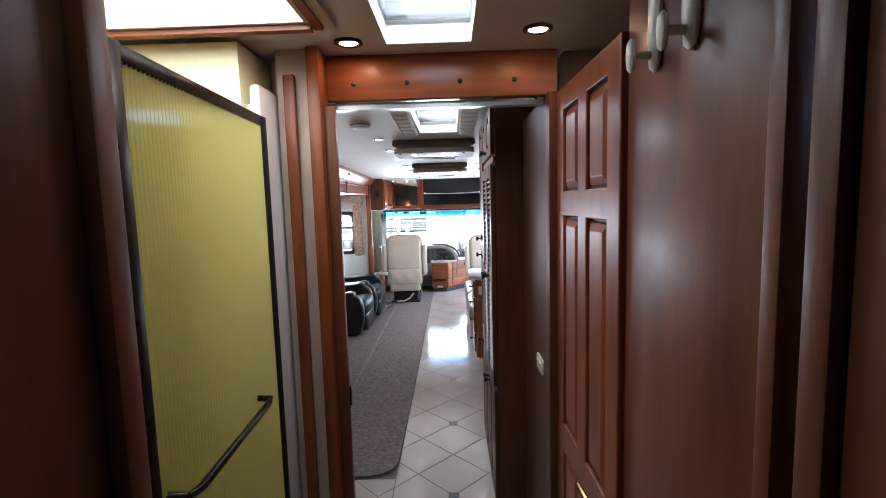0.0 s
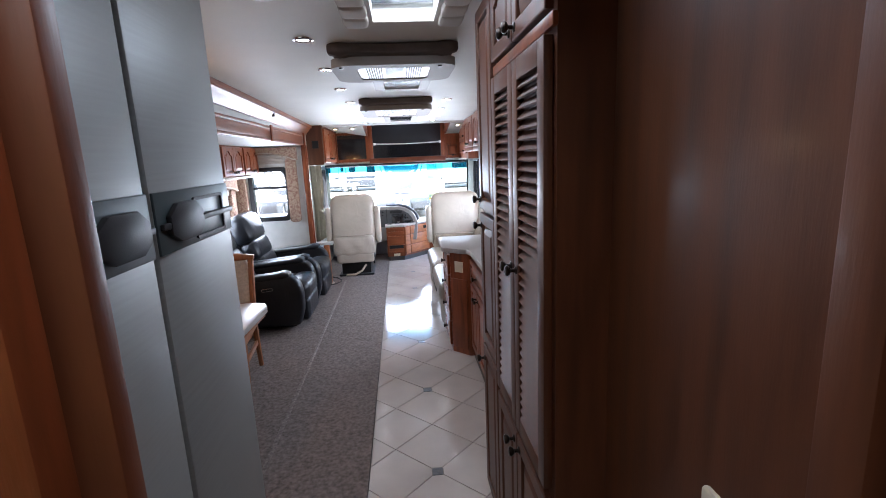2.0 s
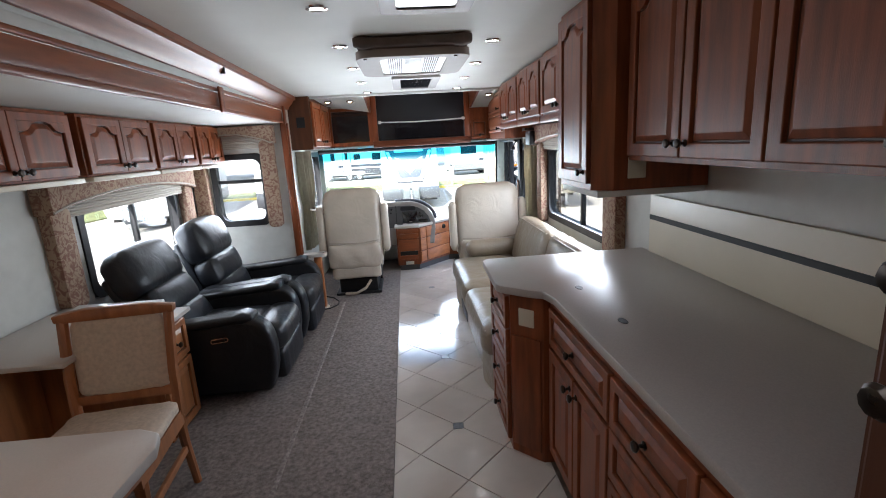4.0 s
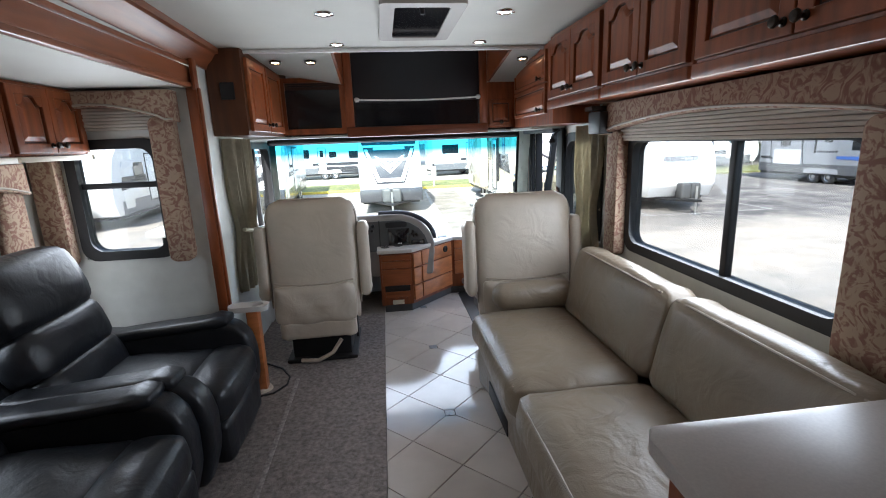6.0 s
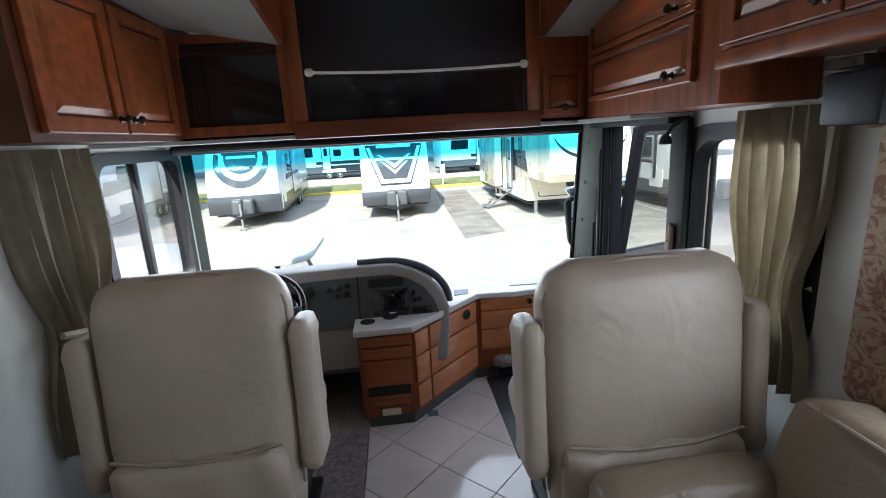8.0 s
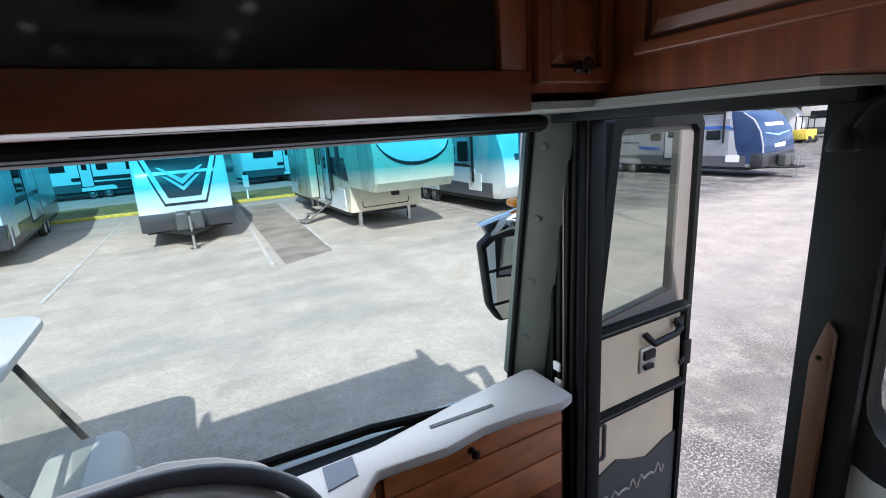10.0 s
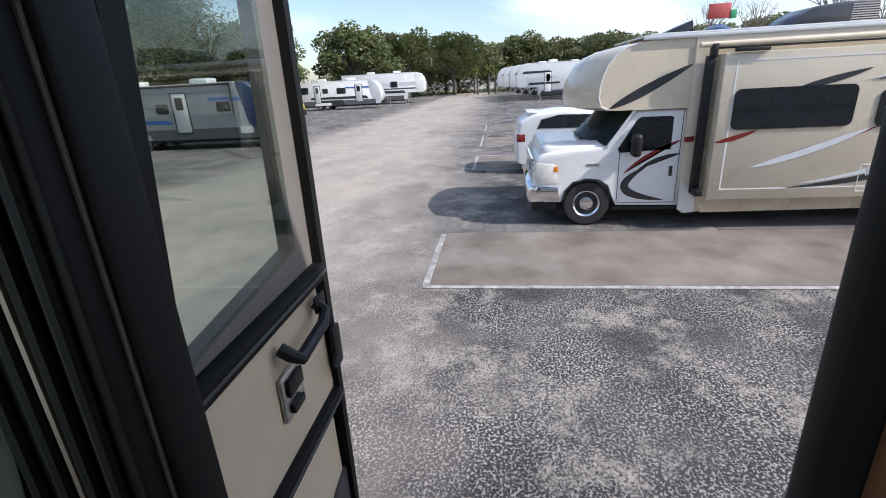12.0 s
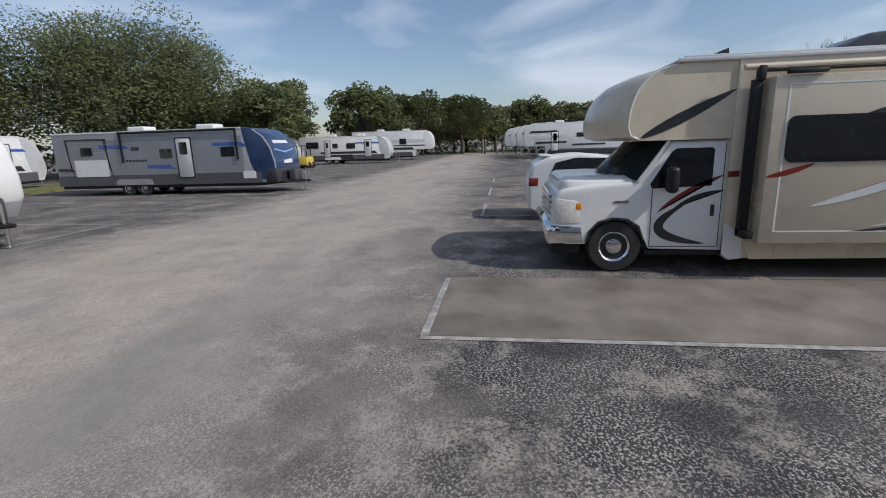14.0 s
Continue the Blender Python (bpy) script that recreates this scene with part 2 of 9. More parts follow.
fr_.operation, fr_.inputs[1].default_value, fr_.inputs[2].default_value = "MULTIPLY_ADD", 0.10, 0.015
l_.new(lw_.outputs["Facing"], fr_.inputs[0])
l_.new(tc_.outputs["Object"], sp_.inputs[0])
l_.new(sp_.outputs["Z"], mr_.inputs["Value"])
l_.new(mr_.outputs["Result"], mx_.inputs["Factor"])
l_.new(mx_.outputs["Result"], tr_.inputs["Color"])
l_.new(fr_.outputs[0], ms_.inputs[0])
l_.new(tr_.outputs[0], ms_.inputs[1])
l_.new(gl_.outputs[0], ms_.inputs[2])
l_.new(ms_.outputs[0], n_["Material Output"].inputs[0])

# reeded shower glass: frosted, greenish yellow, lit from behind
reed_m, n_, l_, b_ = nodes_of("reeded_shower_glass")
b_.inputs["Base Color"].default_value = (0.80, 0.76, 0.32, 1)
b_.inputs["Roughness"].default_value = 0.06
b_.inputs["Transmission Weight"].default_value = 0.45
b_.inputs["IOR"].default_value = 1.42


# ---- mesh helpers ----
def bx(bm, x0, y0, z0, x1, y1, z1):
    v = [bm.verts.new(p) for p in ((x0, y0, z0), (x1, y0, z0), (x1, y1, z0), (x0, y1, z0), (x0, y0, z1), (x1, y0, z1), (x1, y1, z1), (x0, y1, z1))]
    for f in ((0, 3, 2, 1), (4, 5, 6, 7), (0, 1, 5, 4), (1, 2, 6, 5), (2, 3, 7, 6), (3, 0, 4, 7)):
        bm.faces.new([v[i] for i in f])
    return v


def box(*a, bevel=0.0, seg=2):
    bm = bmesh.new()
    bx(bm, *a)
    if bevel:
        bmesh.ops.bevel(bm, geom=bm.edges[:], offset=bevel, segments=seg, profile=0.5, affect="EDGES")
    return bm


def boxes(*many, bevel=0.0):
    bm = bmesh.new()
    for a in many:
        bx(bm, *a)
    if bevel:
        bmesh.ops.bevel(bm, geom=bm.edges[:], offset=bevel, segments=2, profile=0.5, affect="EDGES")
    return bm


def prism(pts, axis, lo, hi, bevel=0.0, bm=None):
    """A flat outline of two coordinates drawn out along the third axis."""
    bm = bm or bmesh.new()
    k = "xyz".index(axis)
    def at(p, w):
        q = list(p)
        q.insert(k, w)
        return q
    a, b = [bm.verts.new(at(p, lo)) for p in pts], [bm.verts.new(at(p, hi)) for p in pts]
    fs = [bm.faces.new(a), bm.faces.new(b[::-1])]
    for i in range(len(pts)):
        j = (i + 1) % len(pts)
        fs.append(bm.faces.new((a[i], b[i], b[j], a[j])))
    bmesh.ops.recalc_face_normals(bm, faces=fs)
    if bevel:
        bmesh.ops.bevel(bm, geom=bm.edges[:], offset=bevel, segments=2, profile=0.5, affect="EDGES")
    return bm


def tube(pts, r, n=8, bm=None, cap=True, r2=None):
    """A round bar along points, its radius going from r to r2."""
    bm = bm or bmesh.new()
    pts = [Vector(p) for p in pts]
    rings = []
    for i, p in enumerate(pts):
        d = (pts[min(i + 1, len(pts) - 1)] - pts[max(i - 1, 0)]).normalized()
        u = d.orthogonal().normalized() if not rings else (u - d * u.dot(d)).normalized()
        w = d.cross(u)
        rr = r if r2 is None else r + (r2 - r) * i / (len(pts) - 1)
        rings.append([bm.verts.new(p + (u * math.cos(a) + w * math.sin(a)) * rr) for a in (2 * math.pi * k / n for k in range(n))])
    for A, B in zip(rings, rings[1:]):
        for k in range(n):
            bm.faces.new((A[k], A[(k + 1) % n], B[(k + 1) % n], B[k]))
    if cap:
        bm.faces.new(rings[0][::-1])
        bm.faces.new(rings[-1])
    return bm


def lathe(profile, n=16, m=None, bm=None):
    """A turned shape: (radius, height) pairs round the z axis, moved by m."""
    bm = bm or bmesh.new()
    m = m or Matrix()
    rings = [[bm.verts.new(m @ Vector((r * math.cos(2 * math.pi * k / n), r * math.sin(2 * math.pi * k / n), z))) for k in range(n)] for r, z in profile]
    for A, B in zip(rings, rings[1:]):
        for k in range(n):
            bm.faces.new((A[k], A[(k + 1) % n], B[(k + 1) % n], B[k]))
    bm.faces.new(rings[0][::-1])
    bm.faces.new(rings[-1])
    return bm


def soft(x0, y0, z0, x1, y1, z1, r=0.05, puff=0.0, seg=4, m=None):
    """A stuffed block: well rounded edges, faces swelling by puff, with slight unevenness."""
    bm = box(x0, y0, z0, x1, y1, z1)
    bmesh.ops.subdivide_edges(bm, edges=bm.edges[:], cuts=5, use_grid_fill=True)
    c = Vector(((x0 + x1) / 2, (y0 + y1) / 2, (z0 + z1) / 2))
    h = Vector((abs(x1 - x0) / 2, abs(y1 - y0) / 2, abs(z1 - z0) / 2))
    for v in bm.verts:
        d = v.co - c
        q = Vector([max(-hh + r, min(hh - r, dd)) for dd, hh in zip(d, h)])
        out = d - q
        if out.length > 1e-6:
            d = q + out.normalized() * r
        n3 = Vector([dd / hh if hh else 0 for dd, hh in zip(d, h)])
        grow = Vector([n3.x * (1 - n3.y ** 2) * (1 - n3.z ** 2), n3.y * (1 - n3.x ** 2) * (1 - n3.z ** 2), n3.z * (1 - n3.x ** 2) * (1 - n3.y ** 2)])
        v.co = c + d + grow * puff + noise.noise_vector(v.co * 6) * 0.005
    bmesh.ops.subdivide_edges(bm, edges=bm.edges[:], cuts=1, use_grid_fill=True, smooth=0.6)
    if m:
        bmesh.ops.transform(bm, matrix=m, verts=bm.verts[:])
    return bm


def moved(bm, m):
    bmesh.ops.transform(bm, matrix=m, verts=bm.verts[:])
    return bm


def merged(*bms):
    out = bmesh.new()
    for b in bms:
        me = bpy.data.meshes.new("joined")
        b.to_mesh(me)
        b.free()
        out.from_mesh(me)
        bpy.data.meshes.remove(me)
    return out


def mesh_of(name, bm, material, smooth=True):
    me = bpy.data.meshes.new(name)
    bm.normal_update()
    bm.to_mesh(me)
    bm.free()
    me.materials.append(material)
    if smooth:
        me.shade_smooth()
        me.set_sharp_from_angle(angle=radians(38))
    return me


def thing(name, label, category, base=(0, 0, 0), group="", kind=""):
    ob = new(name)
    ob.location = base
    ob.empty_display_size = 0.1
    return tagged(ob, label, category, group, kind)


def part(name, bm, material, parent, label="", smooth=True):
    """One mesh under a thing or a part; bm is in the world's coordinates, or in those of a thing built at the origin."""
    ob = new(name, bm if isinstance(bm, bpy.types.Mesh) else mesh_of(name, bm, material, smooth))
    ob.parent = parent
    top = parent
    while top.parent:
        top = top.parent
    if parent == top:
        ob.matrix_parent_inverse = Matrix.Translation(-Vector(top.location))
    if label:
        ob["label"] = label
    return ob


def solid(name, bm, material, label="", category="", kind="", group="", smooth=True):
    """A thing, or a piece of the setting, that is one mesh."""
    ob = new(name, mesh_of(name, bm, material, smooth))
    return tagged(ob, label, category, group, kind)


def wall(name, axis, lo, hi, u0, u1, z0, z1, holes, material, label):
    """A wall with thickness across axis, from u0 to u1 along the other level axis, with rectangular holes (u0, u1, z0, z1) through it."""
    bm = bmesh.new()
    us = sorted({u0, u1, *[v for h in holes for v in h[:2]]})
    zs = sorted({z0, z1, *[v for h in holes for v in h[2:]]})
    for a, b in zip(us, us[1:]):
        for c, d in zip(zs, zs[1:]):
            if any(h[0] - 1e-6 <= a and b <= h[1] + 1e-6 and h[2] - 1e-6 <= c and d <= h[3] + 1e-6 for h in holes):
                continue
            if axis == "x":
                bx(bm, lo, a, c, hi, b, d)
            else:
                bx(bm, a, lo, c, b, hi, d)
    bmesh.ops.remove_doubles(bm, verts=bm.verts[:], dist=1e-5)
    return solid(name, bm, material, label, "wall", "structure", smooth=False)


def rounded(u0, u1, z0, z1, r, n=5):
    """The outline of a rectangle with round corners."""
    pts = []
    for cu, cz, a0 in ((u1 - r, z1 - r, 0), (u0 + r, z1 - r, 90), (u0 + r, z0 + r, 180), (u1 - r, z0 + r, 270)):
        for k in range(n + 1):
            a = radians(a0 + 90 * k / n)
            pts.append((cu + r * math.cos(a), cz + r * math.sin(a)))
    return pts


def ring(outer, inner, axis, lo, hi):
    """A frame between two outlines of equal count."""
    bm = bmesh.new()
    k = "xyz".index(axis)
    def at(p, w):
        q = list(p)
        q.insert(k, w)
        return bm.verts.new(q)
    A, B = [at(p, lo) for p in outer], [at(p, lo) for p in inner]
    C, D = [at(p, hi) for p in outer], [at(p, hi) for p in inner]
    n = len(outer)
    for i in range(n):
        j = (i + 1) % n
        for q in ((A[i], A[j], B[j], B[i]), (C[i], D[i], D[j], C[j]), (A[i], C[i], C[j], A[j]), (B[i], B[j], D[j], D[i])):
            bm.faces.new(q)
    bmesh.ops.recalc_face_normals(bm, faces=bm.faces[:])
    return bm


def ceil_z(y):
    return 2.225 - 0.021 * y


# ---- the coach: floor, walls, ceiling ----
G = -1.28          # the car park's level; the coach floor is z = 0
LX, RX, SX = -1.06, 1.40, -1.95    # inner faces: fixed left wall, right wall, slide-out wall
floor = solid("floor", boxes((-1.10, -1.25, -0.08, 1.46, 8.30, -0.012), (-1.10, 8.30, -0.08, 0.62, 9.35, -0.012), (-2.0, 2.98, -0.08, -1.10, 7.63, -0.012)), grout,
              "grout bed under the tiled aisle and carpet", "floor", "structure", smooth=False)
# stairwell beside the dash, down to the entry door
for k, (x0, x1, z) in enumerate(((0.80, 1.06, -0.24), (1.06, 1.46, -0.48))):
    st = thing("entry_step", "dark ribbed entry step inside the coach door", "step", ((x0 + x1) / 2, 8.7, z - 0.1), "entry steps")
    part("tread", box(x0, 8.30, z - 0.05, x1, 9.08, z, bevel=0.01), grey_dk, st)
    part("nosing", box(x1 - 0.03, 8.305, z + 0.001, x1 - 0.002, 9.075, z + 0.012, bevel=0.004), rubber, st)
solid("stairwell_side", boxes((0.62, 8.30, -0.6, 0.64, 9.08, -0.08), (0.64, 8.27, -0.6, 1.40, 8.30, -0.0), (0.64, 9.08, -0.6, 1.40, 9.11, 0.05), (0.64, 8.31, -0.56, 1.46, 9.07, -0.535)), grey_dk,
      "dark plastic lining of the entry stairwell", "trim", "structure")
solid("cockpit_platform", box(0.62, 8.30, -0.06, 0.80, 9.08, 0.0, bevel=0.01), grey_dk, "dark step lip beside the dash", "floor", "structure")
low_step = thing("folding_step", "black folding entry step below the coach door", "step", (1.68, 8.72, -0.95), "entry steps")
part("tread", box(1.50, 8.42, -0.90, 1.86, 9.02, -0.86, bevel=0.008), grey_dk, low_step)
for y in (8.46, 8.96):
    part("bracket", box(1.46, y, -1.0, 1.80, y + 0.025, -0.90), black_pl, low_step)
    part("support", box(1.46, y, -1.0, 1.49, y + 0.025, -0.55), black_pl, low_step)

wall("wall_right", "x", RX, RX + 0.06, -1.25, 9.32, -0.5, 2.15, [(5.90, 7.32, 0.80, 1.42), (7.66, 8.33, 0.74, 1.48), (8.342, 9.06, -0.5, 1.50)], wall_vinyl, "pale vinyl-covered side wall of the coach")
wall("wall_left_front", "x", LX - 0.06, LX, 7.63, 9.32, -0.2, 2.15, [(8.42, 9.22, 0.74, 1.50)], wall_vinyl, "pale vinyl-covered wall beside the driver")
wall("wall_left_rear", "x", LX - 0.06, LX, -1.25, 2.98, -0.2, 2.25, [], wall_vinyl, "pale vinyl-covered rear side wall")
wall("wall_slide", "x", SX - 0.05, SX, 2.93, 7.63, -0.08, 1.86, [(5.95, 7.20, 0.70, 1.30)], wall_vinyl, "pale outer wall of the slide-out")
wall("wall_slide_front", "y", 7.58, 7.63, SX, -1.02, -0.08, 1.86, [(-1.76, -1.30, 0.87, 1.53)], wall_vinyl, "pale end wall of the slide-out")
wall("wall_slide_rear", "y", 2.93, 2.98, SX, -1.02, -0.08, 1.86, [], wall_vinyl, "pale rear end wall of the slide-out")
wall("wall_rear", "y", -1.31, -1.25, -1.12, 1.46, -0.1, 2.3, [], cherry_dark, "dark cherry wall behind the bedroom end")
solid("slide_ceiling", box(SX, 2.93, 1.80, -1.07, 7.63, 1.86), ceil_vinyl, "pale padded ceiling of the slide-out", "ceiling", "structure")


def sloped(bm, x0, y0, x1, y1, t=0.05):
    v = bx(bm, x0, y0, 0, x1, y1, t)
    for q in v:
        q.co.z += ceil_z(q.co.y)


cbm = bmesh.new()
HOLES = ((0.08, 1.18, 0.36, 1.74), (0.07, 2.36, 0.33, 3.50), (-0.80, 0.75, -0.12, 1.55))
xs = sorted({-1.12, 1.46, *[h[k] for h in HOLES for k in (0, 2)]})
ys = sorted({-1.31, 7.93, *[h[k] for h in HOLES for k in (1, 3)]})
for a, b in zip(xs, xs[1:]):
    for c, d in zip(ys, ys[1:]):
        if not any(h[0] <= a and b <= h[2] and h[1] <= c and d <= h[3] for h in HOLES):
            sloped(cbm, a, c, b, d)
bmesh.ops.remove_doubles(cbm, verts=cbm.verts[:], dist=1e-5)
solid("ceiling", cbm, ceil_vinyl, "padded off-white vinyl ceiling", "ceiling", "structure", smooth=False)
solid("ceiling_step", box(-1.12, 7.93, 2.05, 1.46, 7.95, 2.22), ceil_vinyl, "step up from the ceiling over the cab", "ceiling", "structure")
solid("ceiling_seam", box(-1.06, 7.915, 2.035, 1.40, 7.945, 2.058, bevel=0.006), white_pl, "white plastic strip across the ceiling", "trim", "structure")

# bathroom end: partition with the doorway, header and jambs
# warm light on the pale paper is tinted into its beige
solid("wall_partition_left", boxes((LX, 1.90, 0, -0.255, 1.97, 2.19), (-0.30, 1.79, 0, -0.17, 1.899, 2.19)), mat("warm_lit_wallpaper", (0.58, 0.48, 0.40), 0.6, var=0.06, scale=9, bump=0.15, bscale=240), "papered partition beside the doorway, tinted beige for warm light", "wall", "structure")
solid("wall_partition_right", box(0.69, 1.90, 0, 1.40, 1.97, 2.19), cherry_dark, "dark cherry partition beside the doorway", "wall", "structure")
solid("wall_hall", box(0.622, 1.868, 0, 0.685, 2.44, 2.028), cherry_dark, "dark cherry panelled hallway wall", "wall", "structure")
hd = thing("door_header", "cherry wood header board over the sliding doorway", "trim", (0.22, 1.9, 2.03), kind="structure")
part("board", box(-0.17, 1.865, 2.03, 0.66, 1.90, 2.185, bevel=0.004), cherry_x, hd)
part("track", box(-0.17, 1.90, 2.005, 0.62, 1.945, 2.028), steel, hd, "steel sliding-door track")
for x in (-0.055, 0.135, 0.32, 0.51):
    part("screw", lathe([(0.009, 0), (0.009, 0.003), (0.004, 0.006)], 10, Matrix.Translation((x, 1.866, 2.085)) @ pose(0, 0, 0, 90)), bronze, hd)
solid("door_jamb_left", boxes((-0.188, 1.752, 0, -0.146, 1.86, 2.185), (-0.272, 1.764, 0, -0.234, 1.789, 2.10), bevel=0.004), cherry, "cherry wood doorway trim", "trim", "structure")
solid("door_jamb_right", boxes((0.617, 1.80, 0, 0.66, 1.866, 2.028), bevel=0.004), cherry_dark, "cherry wood doorway trim", "trim", "structure")
pocket = thing("sliding_door", "cherry pocket door slid back into the wall", "door", (-0.15, 1.925, 0))
part("leaf", box(-0.165, 1.79, 0.02, -0.108, 1.818, 2.00, bevel=0.003), bath_cherry, pocket)
part("latch", box(-0.1075, 1.796, 0.94, -0.101, 1.812, 1.01, bevel=0.002), bronze, pocket, "small brass edge latch")

# floor tiles: laid on the diagonal, with slate inserts down the middle of the aisle
S = 0.217
TX0, TX1 = -0.098, 0.66


def clip(poly, keep):
    out = []
    for p, q in zip(poly, poly[1:] + poly[:1]):
        a, b = keep(p), keep(q)
        if a >= 0:
            out.append(p)
        if (a >= 0) != (b >= 0):
            k = a / (a - b)
            out.append((p[0] + (q[0] - p[0]) * k, p[1] + (q[1] - p[1]) * k))
    return out


def tile_pieces(x0, y0, x1, y1):
    found = []
    for i in range(-8, 9):
        for j in range(-22, 34):
            if (i + j) % 2 == 0:
                continue
            cx, cy = 0.25 + i * S, 2.672 + j * S
            g = S - 0.0028
            poly = [(cx - g, cy), (cx, cy - g), (cx + g, cy), (cx, cy + g)]
            for k in range(-3, 9):      # corners cut for the inserts
                ix, iy, h = 0.25, 2.672 + 0.868 * k, 0.030
                if abs(ix - cx) + abs(iy - cy) < S * 1.05:
                    dx, dy = (1 if ix > cx + 0.01 else -1 if ix < cx - 0.01 else 0), (1 if iy > cy + 0.01 else -1 if iy < cy - 0.01 else 0)
                    poly = clip(poly, lambda p: (ix - p[0]) * dx + (iy - p[1]) * dy - h)
            for keep in (lambda p: p[0] - x0, lambda p: x1 - p[0], lambda p: p[1] - y0, lambda p: y1 - p[1]):
                poly = clip(poly, keep) if len(poly) > 2 else []
            if len(poly) > 2:
                found.append(poly)
    return found


def lay(poly, name, material):
    pb = bmesh.new()
    cx, cy = sum(p[0] for p in poly) / len(poly), sum(p[1] for p in poly) / len(poly)
    top = [pb.verts.new((cx + (p[0] - cx) * 0.992, cy + (p[1] - cy) * 0.992, 0.0)) for p in poly]
    mid = [pb.verts.new((*p, -0.002)) for p in poly]
    low = [pb.verts.new((*p, -0.011)) for p in poly]
    pb.faces.new(top)
    for A, B in ((mid, top), (low, mid)):
        for i in range(len(poly)):
            j = (i + 1) % len(poly)
            pb.faces.new((A[i], A[j], B[j], B[i]))
    bmesh.ops.recalc_face_normals(pb, faces=pb.faces[:])
    ob = new(name, mesh_of(name, pb, material, smooth=False))
    ob.parent = floor
    return ob


# carpet: slide-out, dinette and driver's side, with a rounded end at the hall
ca = [(-0.10, 8.62), (-1.055, 8.62), (-1.055, 7.62), (-1.94, 7.57), (-1.94, 2.99), (-1.05, 2.99), (-0.36, 2.85), (-0.27, 2.855), (-0.19, 2.88), (-0.13, 2.93), (-0.105, 3.0), (-0.10, 3.1)]
cm = bmesh.new()
tops = [cm.verts.new((*p, 0.014)) for p in ca]
bots = [cm.verts.new((*p, -0.011)) for p in ca]
cm.faces.new(tops)
for i in range(len(ca)):
    j = (i + 1) % len(ca)
    cm.faces.new((bots[i], bots[j], tops[j], tops[i]))
bmesh.ops.recalc_face_normals(cm, faces=cm.faces[:])
solid("carpet", cm, carpet, "grey-brown pile carpet with a bound edge", "carpet", "structure", smooth=False)
# thin strip added on the pile to draw the vacuum line
solid("vacuum_line", box(-0.668, 3.2, 0.0145, -0.642, 7.55, 0.0175, bevel=0.001), mat("vacuum_line", (0.245, 0.212, 0.195), 0.95, var=0.45, scale=50, bump=0.8, bscale=190), "thin strip added for the vacuum line in the carpet", "trim", "structure")


# ---- doors, knobs and cabinets ----
def knob_bm(m):
    """A bell-shaped pull on a short stem."""
    return lathe([(0.013, 0), (0.013, 0.003), (0.006, 0.006), (0.0055, 0.016), (0.014, 0.022), (0.017, 0.028), (0.013, 0.034), (0.004, 0.036)], 10, m)


def frame_at(origin, u, w):
    """Local u along the face, v up, w out of it."""
    u, w = Vector(u).normalized(), Vector(w).normalized()
    v = w.cross(u)
    m = Matrix((u, v, w)).transposed().to_4x4()
    m.translation = origin
    return m


def arch_pts(x0, x1, y0, y1, rise, n=10):
    """A panel outline with a cathedral top."""
    pts = [(x0, y0), (x1, y0), (x1, y1 - rise)]
    w = x1 - x0
    for k in range(1, n):
        t = k / n
        s = max(0.0, min(1.0, (min(t, 1 - t) - 0.14) / 0.22))
        pts.append((x1 - w * t, y1 - rise + rise * (s * s * (3 - 2 * s))))
    pts.append((x0, y1 - rise))
    return pts


